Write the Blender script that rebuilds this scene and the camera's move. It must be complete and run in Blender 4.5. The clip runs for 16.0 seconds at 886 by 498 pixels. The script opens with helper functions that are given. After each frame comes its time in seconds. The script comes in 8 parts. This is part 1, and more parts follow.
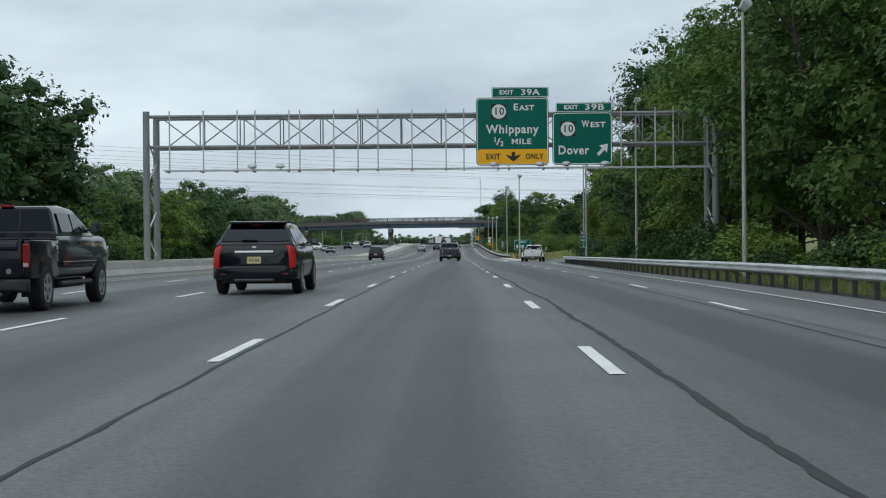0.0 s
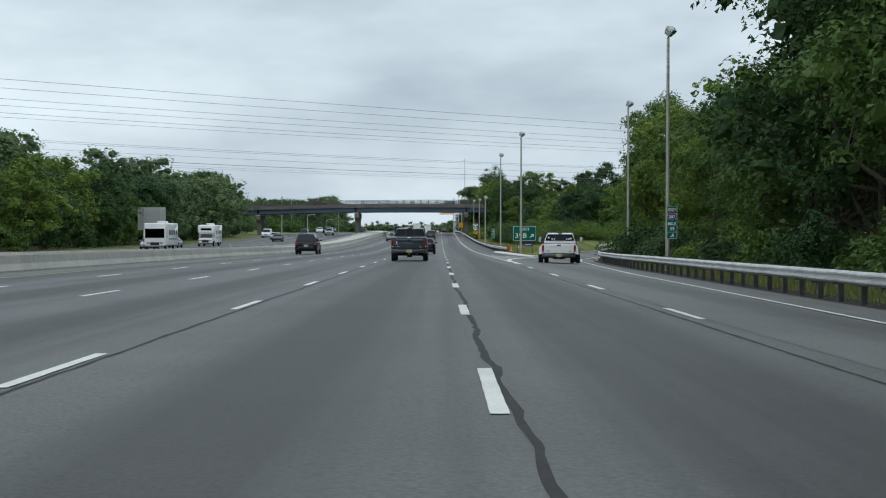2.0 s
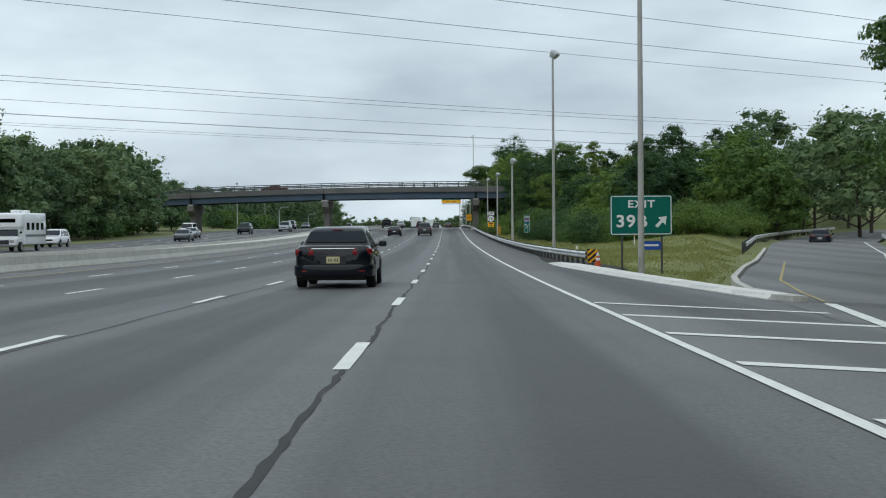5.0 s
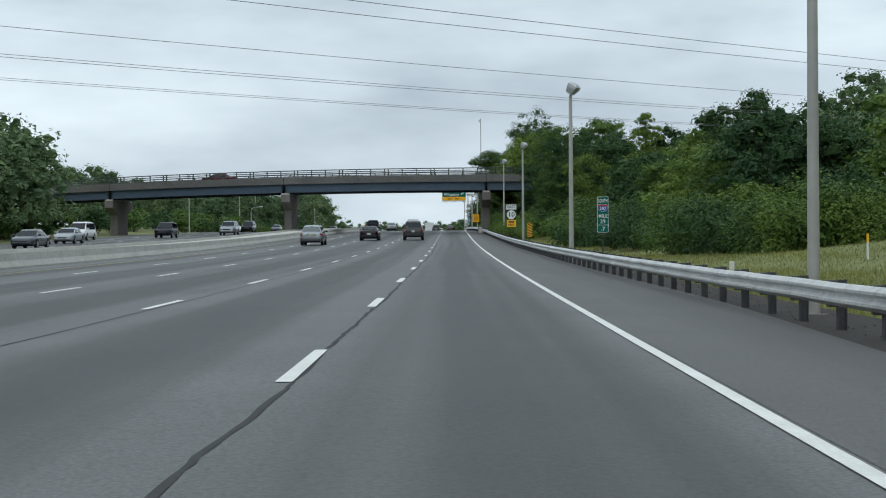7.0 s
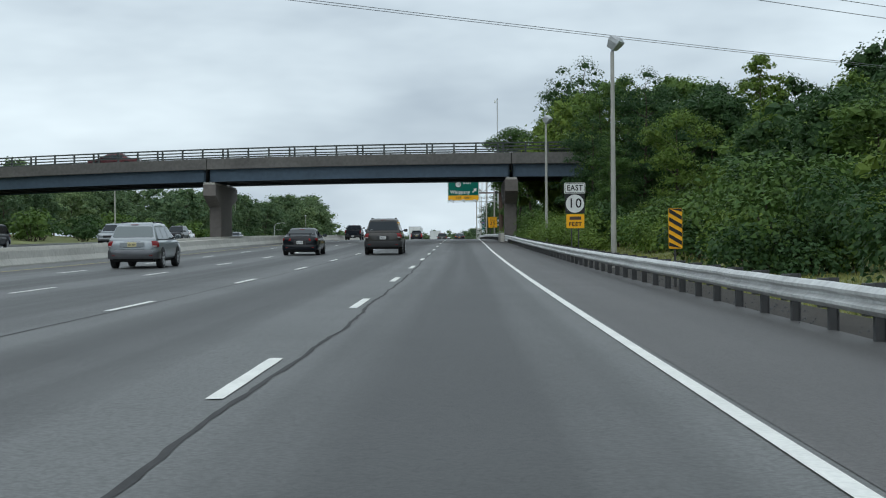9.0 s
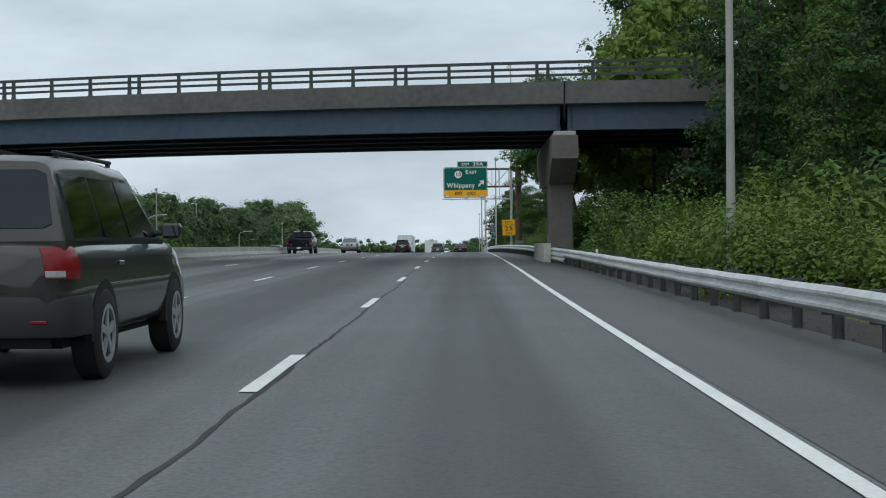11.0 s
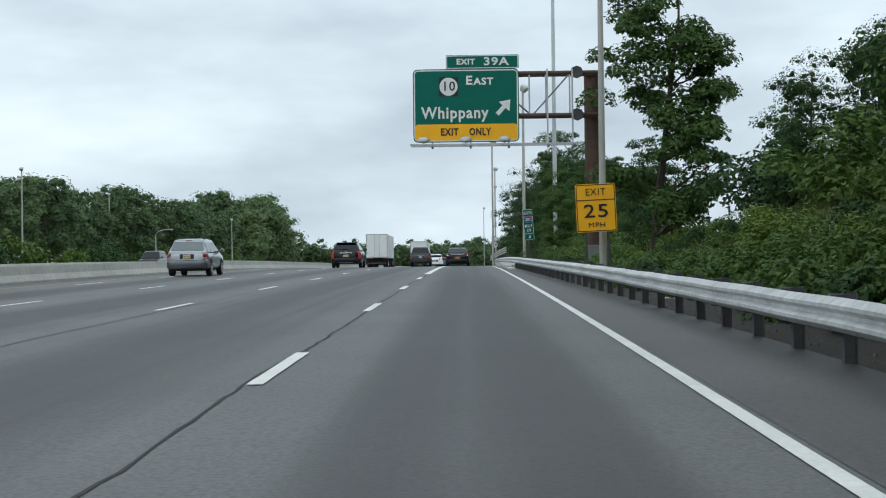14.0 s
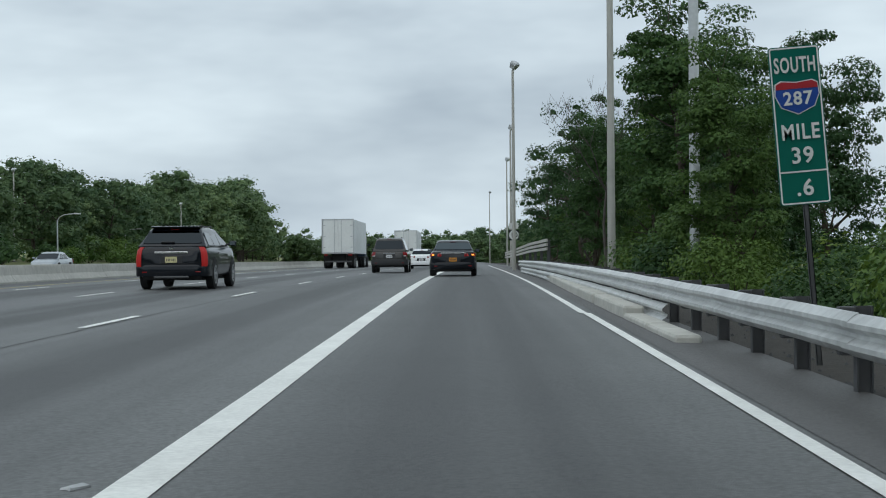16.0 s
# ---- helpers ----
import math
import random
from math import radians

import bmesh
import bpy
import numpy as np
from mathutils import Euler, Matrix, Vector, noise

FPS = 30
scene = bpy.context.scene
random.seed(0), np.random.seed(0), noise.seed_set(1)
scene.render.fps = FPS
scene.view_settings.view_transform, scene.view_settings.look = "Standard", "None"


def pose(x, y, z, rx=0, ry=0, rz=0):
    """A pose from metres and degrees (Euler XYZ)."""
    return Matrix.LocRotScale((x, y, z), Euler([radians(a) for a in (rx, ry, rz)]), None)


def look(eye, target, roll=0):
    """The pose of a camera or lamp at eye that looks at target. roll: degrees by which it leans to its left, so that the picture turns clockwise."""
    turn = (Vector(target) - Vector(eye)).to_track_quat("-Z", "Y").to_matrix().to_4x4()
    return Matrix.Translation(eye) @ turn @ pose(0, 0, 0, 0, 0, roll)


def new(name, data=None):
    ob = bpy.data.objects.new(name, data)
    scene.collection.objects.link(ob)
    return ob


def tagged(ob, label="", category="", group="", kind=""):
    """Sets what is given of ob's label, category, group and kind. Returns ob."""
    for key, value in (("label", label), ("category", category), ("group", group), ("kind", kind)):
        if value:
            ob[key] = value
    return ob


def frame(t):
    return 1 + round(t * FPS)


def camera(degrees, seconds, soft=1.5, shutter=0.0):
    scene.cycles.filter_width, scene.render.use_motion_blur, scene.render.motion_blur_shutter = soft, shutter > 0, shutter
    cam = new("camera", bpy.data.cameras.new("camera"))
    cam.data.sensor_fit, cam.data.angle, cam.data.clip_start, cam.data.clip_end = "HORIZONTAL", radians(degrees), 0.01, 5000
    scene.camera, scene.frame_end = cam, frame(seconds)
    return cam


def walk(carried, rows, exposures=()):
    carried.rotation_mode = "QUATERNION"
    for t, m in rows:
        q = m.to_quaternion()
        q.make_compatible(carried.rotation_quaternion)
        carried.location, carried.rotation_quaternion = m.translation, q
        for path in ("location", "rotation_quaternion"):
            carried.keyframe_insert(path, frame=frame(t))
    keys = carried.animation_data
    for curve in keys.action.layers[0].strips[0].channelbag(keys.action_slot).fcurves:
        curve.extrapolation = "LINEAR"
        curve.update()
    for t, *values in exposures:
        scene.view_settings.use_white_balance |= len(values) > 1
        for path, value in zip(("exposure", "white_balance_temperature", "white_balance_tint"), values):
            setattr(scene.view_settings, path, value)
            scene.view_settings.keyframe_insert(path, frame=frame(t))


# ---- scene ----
cam = camera(34.23, 16.0, soft=1.1)
PATH = [
    (0.0, (-1.338, 0.414, 1.112), (-1.527, 20.413, 1.030), -0.47),
    (0.5, (-1.185, 16.636, 1.100), (-1.373, 36.635, 1.009), -0.38),
    (1.0, (-1.004, 33.303, 1.018), (-1.009, 53.302, 0.910), -0.26),
    (1.5, (-0.687, 49.109, 0.987), (-0.642, 69.108, 0.812), 0.00),
    (2.0, (-0.383, 64.308, 0.923), (-0.338, 84.307, 0.680), 0.05),
    (2.5, (-0.123, 79.839, 0.836), (-0.130, 99.837, 0.563), 0.09),
    (3.0, (0.113, 96.037, 0.736), (0.122, 116.035, 0.474), 0.19),
    (3.5, (0.365, 111.912, 0.609), (0.370, 131.910, 0.333), -0.31),
    (4.0, (0.596, 127.381, 0.513), (0.555, 147.379, 0.240), -0.54),
    (6.5, (1.311, 205.540, -0.082), (1.199, 225.538, -0.369), -0.37),
    (7.0, (1.429, 220.579, -0.129), (1.300, 240.578, -0.330), -0.45),
    (7.5, (1.548, 236.332, -0.201), (1.379, 256.331, -0.376), -0.49),
    (8.0, (1.649, 251.989, -0.239), (1.430, 271.987, -0.357), -0.45),
    (8.5, (1.736, 267.244, -0.208), (1.492, 287.242, -0.306), -0.54),
    (9.0, (1.754, 283.246, -0.183), (1.471, 303.244, -0.239), -0.48),
    (11.5, (1.585, 357.835, 0.504), (1.292, 377.833, 0.641), -0.49),
    (12.0, (1.680, 372.332, 0.677), (1.406, 392.329, 0.861), -0.75),
    (12.5, (1.683, 386.952, 0.883), (1.414, 406.950, 1.066), -0.75),
    (13.0, (1.711, 400.798, 1.058), (1.444, 420.795, 1.286), -0.61),
    (13.5, (1.691, 414.631, 1.242), (1.366, 434.628, 1.388), -0.81),
    (14.0, (1.718, 428.127, 1.399), (1.409, 448.125, 1.472), -0.70),
    (14.5, (1.622, 441.303, 1.511), (1.355, 461.301, 1.568), -0.47),
    (15.0, (1.630, 454.840, 1.600), (1.381, 474.839, 1.627), -0.60),
    (15.5, (1.670, 469.113, 1.641), (1.368, 489.111, 1.598), -0.65),
    (16.0, (1.674, 483.813, 1.682), (1.337, 503.810, 1.632), -0.49),
]
EXPOSURE = [(0.0, -0.05), (2.0, -0.03), (4.0, 0.0), (9.0, 0.0), (11.3, -0.12), (12.3, -0.06), (12.7, -0.08), (13.0, -0.1), (13.4, 0.08), (14.5, 0.13), (15.0, 0.1), (15.6, -0.02), (16.0, -0.1)]
walk(cam, [(t, look(eye, target, roll)) for t, eye, target, roll in PATH], EXPOSURE)

# ---- world, sun ----
world = bpy.data.worlds.new("overcast_sky")
scene.world = world
world.use_nodes = True
wn, wl = world.node_tree.nodes, world.node_tree.links
wn.clear()
w_out = wn.new("ShaderNodeOutputWorld")
w_bg = wn.new("ShaderNodeBackground")
w_sky = wn.new("ShaderNodeTexSky")
w_sky.sky_type = "NISHITA"
w_sky.sun_disc = False
w_sky.sun_elevation, w_sky.sun_rotation = radians(55), radians(200)
w_sky.dust_density, w_sky.air_density = 3.0, 1.0
w_co = wn.new("ShaderNodeTexCoord")
w_map = wn.new("ShaderNodeMapping")
w_map.inputs["Scale"].default_value = (1.6, 1.6, 5.0)
w_n1 = wn.new("ShaderNodeTexNoise")
w_n1.inputs["Scale"].default_value, w_n1.inputs["Detail"].default_value, w_n1.inputs["Roughness"].default_value = 1.5, 5.0, 0.55
w_ramp = wn.new("ShaderNodeValToRGB")
w_ramp.color_ramp.elements[0].position, w_ramp.color_ramp.elements[0].color = 0.34, (5.3, 6.4, 7.42, 1)
w_ramp.color_ramp.elements[1].position, w_ramp.color_ramp.elements[1].color = 0.68, (10.5, 12.1, 12.95, 1)
w_mix = wn.new("ShaderNodeMixRGB")
w_mix.inputs[0].default_value = 0.93
wl.new(w_co.outputs["Generated"], w_map.inputs["Vector"])
wl.new(w_map.outputs["Vector"], w_n1.inputs["Vector"])
wl.new(w_n1.outputs["Fac"], w_ramp.inputs["Fac"])
wl.new(w_sky.outputs["Color"], w_mix.inputs[1])
wl.new(w_ramp.outputs["Color"], w_mix.inputs[2])
wl.new(w_mix.outputs[0], w_bg.inputs["Color"])
wl.new(w_bg.outputs[0], w_out.inputs["Surface"])
w_bg.inputs["Strength"].default_value = 0.0865

sun = new("sun", bpy.data.lights.new("sun", "SUN"))
sun.data.energy, sun.data.angle, sun.data.color = 0.6, radians(85), (1.0, 0.97, 0.93)
sun.matrix_world = look((0, 0, 50), (10, 28, 0))


# ---- materials ----
def mat(name, color, rough=0.6, metal=0.0, spread=0.12, grain=8.0, stain=0.6, bump=0.0, bump_scale=60.0, coat=0.0, vary=0.0, spec=0.5):
    """Principled surface with two scales of tone variation, in world metres, and fine relief."""
    m = bpy.data.materials.new(name)
    m.use_nodes = True
    n, l = m.node_tree.nodes, m.node_tree.links
    b = n["Principled BSDF"]
    b.inputs["Roughness"].default_value, b.inputs["Metallic"].default_value = rough, metal
    b.inputs["Coat Weight"].default_value = coat
    b.inputs["Specular IOR Level"].default_value = spec
    geo = n.new("ShaderNodeNewGeometry")
    fine, broad = n.new("ShaderNodeTexNoise"), n.new("ShaderNodeTexNoise")
    fine.inputs["Scale"].default_value, fine.inputs["Detail"].default_value = grain, 4.0
    broad.inputs["Scale"].default_value, broad.inputs["Detail"].default_value = stain, 5.0
    for t in (fine, broad):
        l.new(geo.outputs["Position"], t.inputs["Vector"])
    add = n.new("ShaderNodeMath")
    add.operation = "ADD"
    l.new(fine.outputs["Fac"], add.inputs[0])
    l.new(broad.outputs["Fac"], add.inputs[1])
    last = add.outputs[0]
    if vary:
        info, mad = n.new("ShaderNodeObjectInfo"), n.new("ShaderNodeMath")
        mad.operation = "MULTIPLY_ADD"
        mad.inputs[1].default_value = vary
        l.new(info.outputs["Random"], mad.inputs[0])
        l.new(last, mad.inputs[2])
        last = mad.outputs[0]
    rng = n.new("ShaderNodeMapRange")
    rng.inputs["From Min"].default_value, rng.inputs["From Max"].default_value = 0.6, 1.4 + vary
    rng.inputs["To Min"].default_value, rng.inputs["To Max"].default_value = 1 - spread, 1 + spread
    l.new(last, rng.inputs["Value"])
    mul = n.new("ShaderNodeVectorMath")
    mul.operation = "SCALE"
    mul.inputs[0].default_value = color
    l.new(rng.outputs[0], mul.inputs["Scale"])
    l.new(mul.outputs[0], b.inputs["Base Color"])
    if bump:
        bt, bn = n.new("ShaderNodeTexNoise"), n.new("ShaderNodeBump")
        bt.inputs["Scale"].default_value, bt.inputs["Detail"].default_value = bump_scale, 3.0
        bn.inputs["Strength"].default_value, bn.inputs["Distance"].default_value = bump, 0.02
        l.new(geo.outputs["Position"], bt.inputs["Vector"])
        l.new(bt.outputs["Fac"], bn.inputs["Height"])
        l.new(bn.outputs["Normal"], b.inputs["Normal"])
    return m


def asphalt(name, color, streak):
    """Worn asphalt: aggregate speckle, long tyre-polished streaks, blotches and rubbed dark lane centres."""
    m = mat(name, color, 0.60, 0, 0.2, 45.0, 0.35, 0.35, 90.0)
    n, l = m.node_tree.nodes, m.node_tree.links
    b = n["Principled BSDF"]
    old = b.inputs["Base Color"].links[0].from_socket
    geo = n.new("ShaderNodeNewGeometry")
    mp = n.new("ShaderNodeMapping")
    mp.inputs["Scale"].default_value = (1.3, 0.012, 1.0)
    tx = n.new("ShaderNodeTexNoise")
    tx.inputs["Scale"].default_value, tx.inputs["Detail"].default_value = 1.0, 3.0
    l.new(geo.outputs["Position"], mp.inputs["Vector"])
    l.new(mp.outputs["Vector"], tx.inputs["Vector"])
    # oil-dark middle of each 3.66 m lane
    sep, wave, wr = n.new("ShaderNodeSeparateXYZ"), n.new("ShaderNodeMath"), n.new("ShaderNodeMath")
    l.new(geo.outputs["Position"], sep.inputs[0])
    sc = n.new("ShaderNodeMath")
    sc.operation = "MULTIPLY_ADD"
    sc.inputs[1].default_value, sc.inputs[2].default_value = 2 * math.pi / 3.6, 0.0
    l.new(sep.outputs["X"], sc.inputs[0])
    wave.operation = "COSINE"
    l.new(sc.outputs[0], wave.inputs[0])
    wr.operation = "MULTIPLY_ADD"
    wr.inputs[1].default_value = 0.22
    l.new(wave.outputs[0], wr.inputs[0])
    l.new(tx.outputs["Fac"], wr.inputs[2])
    rg = n.new("ShaderNodeMapRange")
    rg.inputs["From Min"].default_value, rg.inputs["From Max"].default_value = 0.3, 0.7
    rg.inputs["To Min"].default_value, rg.inputs["To Max"].default_value = 1 - streak, 1 + streak
    l.new(wr.outputs[0], rg.inputs["Value"])
    sp = n.new("ShaderNodeTexVoronoi")
    sp.inputs["Scale"].default_value = 28.0
    l.new(geo.outputs["Position"], sp.inputs["Vector"])
    spr = n.new("ShaderNodeMapRange")
    spr.inputs["From Min"].default_value, spr.inputs["From Max"].default_value = 0.0, 0.9
    spr.inputs["To Min"].default_value, spr.inputs["To Max"].default_value = 1.28, 0.76
    l.new(sp.outputs["Distance"], spr.inputs["Value"])
    mu = n.new("ShaderNodeMath")
    mu.operation = "MULTIPLY"
    l.new(rg.outputs[0], mu.inputs[0])
    l.new(spr.outputs[0], mu.inputs[1])
    v = n.new("ShaderNodeVectorMath")
    v.operation = "SCALE"
    l.new(old, v.inputs[0])
    l.new(mu.outputs[0], v.inputs["Scale"])
    l.new(v.outputs[0], b.inputs["Base Color"])
    return m


def leaf_mat(name, color, shift):
    """Leaves: each clump its own green, thin enough to let some light through."""
    m = bpy.data.materials.new(name)
    m.use_nodes = True
    n, l = m.node_tree.nodes, m.node_tree.links
    b = n["Principled BSDF"]
    b.inputs["Roughness"].default_value = 0.6
    b.inputs["Specular IOR Level"].default_value = 0.25
    geo, info = n.new("ShaderNodeNewGeometry"), n.new("ShaderNodeObjectInfo")
    ramp = n.new("ShaderNodeValToRGB")
    c = color
    ramp.color_ramp.elements[0].position, ramp.color_ramp.elements[0].color = 0.0, (c[0] * 0.6, c[1] * 0.68, c[2] * 0.75, 1)
    ramp.color_ramp.elements[1].position, ramp.color_ramp.elements[1].color = 1.0, (c[0] * 1.5 + shift, c[1] * 1.3, c[2] * 1.1, 1)
    add = n.new("ShaderNodeMath")
    add.operation = "MULTIPLY_ADD"
    add.inputs[1].default_value = 0.45
    l.new(info.outputs["Random"], add.inputs[0])
    half = n.new("ShaderNodeMath")
    half.operation = "MULTIPLY"
    half.inputs[1].default_value = 0.55
    l.new(geo.outputs["Random Per Island"], half.inputs[0])
    l.new(half.outputs[0], add.inputs[2])
    l.new(add.outputs[0], ramp.inputs["Fac"])
    l.new(ramp.outputs["Color"], b.inputs["Base Color"])
    tr, mixs = n.new("ShaderNodeBsdfTranslucent"), n.new("ShaderNodeMixShader")
    mixs.inputs[0].default_value = 0.24
    l.new(ramp.outputs["Color"], tr.inputs["Color"])
    l.new(b.outputs[0], mixs.inputs[1])
    l.new(tr.outputs[0], mixs.inputs[2])
    l.new(mixs.outputs[0], n["Material Output"].inputs["Surface"])
    return m


def glass_mat(name, tint):
    """Privacy glass: a dark coated pane that mirrors its surroundings faintly."""
    return mat(name, tint, 0.05, 1.0, 0.05, 3.0, 0.8)


def lamp_mat(name, color, strength):
    m = mat(name, color, 0.3)
    b = m.node_tree.nodes["Principled BSDF"]
    b.inputs["Emission Color"].default_value = (*color, 1)
    b.inputs["Emission Strength"].default_value = strength
    return m


M_ASPHALT = asphalt("asphalt", (0.098, 0.101, 0.099), 0.40)
M_EXIT = asphalt("exit_lane_asphalt", (0.142, 0.143, 0.140), 0.22)
M_SHOULDER = asphalt("shoulder_asphalt", (0.088, 0.085, 0.082), 0.20)
M_SEAM = mat("crack_sealant", (0.038, 0.038, 0.038), 0.85, 0, 0.35, 30, 3.0)
M_LINE = mat("road_paint_white", (0.84, 0.845, 0.80), 0.7, 0, 0.16, 25, 1.5, 0.2, 120)
M_YELLOW = mat("road_paint_yellow", (0.45, 0.36, 0.12), 0.7, 0, 0.25, 25, 1.5)
M_CONC = mat("concrete", (0.47, 0.46, 0.42), 0.9, 0, 0.22, 6, 0.5, 0.3, 40)
M_BR_RAIL = mat("bridge_rail_paint", (0.055, 0.066, 0.062), 0.6, 0.1, 0.2, 5, 0.8)
# near-black tone: the shade under the deck, put into the colour
M_BR_SHADE = mat("shaded_girder_paint", (0.03, 0.036, 0.042), 0.8, 0, 0.3, 3, 0.3)
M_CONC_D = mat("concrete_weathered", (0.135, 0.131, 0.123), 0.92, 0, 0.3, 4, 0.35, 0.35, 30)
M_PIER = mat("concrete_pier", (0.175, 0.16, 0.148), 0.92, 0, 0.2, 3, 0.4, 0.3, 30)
M_CURB = mat("concrete_kerb", (0.55, 0.54, 0.49), 0.9, 0, 0.2, 8, 0.8, 0.3, 40)
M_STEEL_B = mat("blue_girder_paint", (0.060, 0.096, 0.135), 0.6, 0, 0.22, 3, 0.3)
M_GALV = mat("galvanised_steel", (0.52, 0.54, 0.55), 0.5, 0.6, 0.16, 8, 0.7, 0.1, 30)
M_POLE = mat("weathered_pole_aluminium", (0.44, 0.435, 0.40), 0.6, 0.25, 0.16, 3, 0.6, 0.1, 30)
M_RAIL = mat("guardrail_steel", (0.60, 0.61, 0.60), 0.55, 0.35, 0.28, 7, 0.9, 0.12, 25)
M_POST = mat("guardrail_post_steel", (0.085, 0.087, 0.09), 0.75, 0.1, 0.3, 6, 2.0)
M_RUST = mat("rust_brown_steel", (0.125, 0.080, 0.062), 0.85, 0.1, 0.3, 5, 0.8, 0.2, 40)
M_TRUSS = mat("grey_truss_paint", (0.24, 0.25, 0.25), 0.6, 0.2, 0.2, 5, 0.8)
M_SIGN_G = mat("sign_green", (0.001, 0.135, 0.100), 0.6, 0, 0.07, 3, 0.7, 0, 60, 0, 0, 0.2)
M_SIGN_W = mat("sign_white", (0.78, 0.80, 0.78), 0.45, 0, 0.06, 6, 1.0)
M_SIGN_Y = mat("sign_orange_yellow", (1.0, 0.49, 0.02), 0.55, 0, 0.06, 3, 1.0, 0, 60, 0, 0, 0.25)
M_SIGN_K = mat("sign_black", (0.012, 0.012, 0.014), 0.45)
M_SIGN_BLUE = mat("sign_blue", (0.01, 0.07, 0.36), 0.45)
M_SIGN_RED = mat("sign_red", (0.45, 0.02, 0.03), 0.45)
M_ALU = mat("aluminium_sheet", (0.50, 0.51, 0.51), 0.5, 0.4, 0.14, 4, 0.7)
M_GRASS = mat("meadow_grass", (0.185, 0.205, 0.075), 0.95, 0, 0.4, 3.0, 0.12, 0.8, 12)
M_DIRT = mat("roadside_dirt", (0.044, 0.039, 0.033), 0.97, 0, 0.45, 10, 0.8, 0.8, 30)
M_BARK = mat("bark", (0.075, 0.06, 0.048), 0.95, 0, 0.35, 9, 1.0, 0.9, 18)
M_LEAF = leaf_mat("leaves_green", (0.082, 0.164, 0.040), 0.010)
M_LEAF_D = leaf_mat("leaves_dark_green", (0.040, 0.096, 0.032), 0.004)
# distance haze painted into the leaf colour: two paler, greyer greens
M_LEAF_HAZE = leaf_mat("leaves_haze_tinted_green", (0.128, 0.212, 0.100), 0.008)
M_LEAF_HAZE_D = leaf_mat("leaves_haze_tinted_dark_green", (0.090, 0.160, 0.074), 0.006)
M_LEAF_M = leaf_mat("leaves_mid_green", (0.060, 0.130, 0.036), 0.008)
M_LEAF_Y = leaf_mat("leaves_light_green", (0.118, 0.212, 0.042), 0.020)
M_WIRE = mat("power_cable", (0.2, 0.21, 0.22), 0.7)
M_RUBBER = mat("tyre_rubber", (0.018, 0.018, 0.019), 0.85, 0, 0.2, 12)
M_RIM = mat("alloy_rim", (0.42, 0.43, 0.44), 0.4, 0.4)
M_CHROME = mat("chrome", (0.75, 0.76, 0.77), 0.12, 1.0, 0.04)
M_UNDER = mat("underbody_black", (0.012, 0.012, 0.012), 0.9)
M_TRIM = mat("black_plastic_trim", (0.025, 0.026, 0.028), 0.6)
M_GLASS = glass_mat("tinted_car_glass", (0.030, 0.036, 0.041))
M_GLASS_D = glass_mat("dark_cab_glass", (0.012, 0.015, 0.019))
M_GLASS_L = glass_mat("clear_car_glass", (0.115, 0.135, 0.142))
M_TAIL = mat("tail_lamp_red", (0.24, 0.009, 0.011), 0.2, 0, 0.08, 30, 2, 0, 60, 0.3, 0.0, 0.3)
M_TAIL_ON = lamp_mat("tail_lamp_lit", (0.42, 0.012, 0.010), 0.10)
M_BLINK = lamp_mat("indicator_lit", (1.0, 0.33, 0.04), 1.6)
M_CLEAR = mat("clear_lamp", (0.42, 0.40, 0.40), 0.15, 0, 0.05, 9, 1, 0, 60, 1.0)
M_PLATE = mat("number_plate_cream", (0.62, 0.56, 0.30), 0.5)
M_PLATE_INK = mat("number_plate_ink", (0.03, 0.03, 0.05), 0.5)
M_PLATE_O = mat("number_plate_orange", (0.60, 0.25, 0.03), 0.5)
M_PLATE_W = mat("number_plate_white", (0.65, 0.66, 0.66), 0.5)


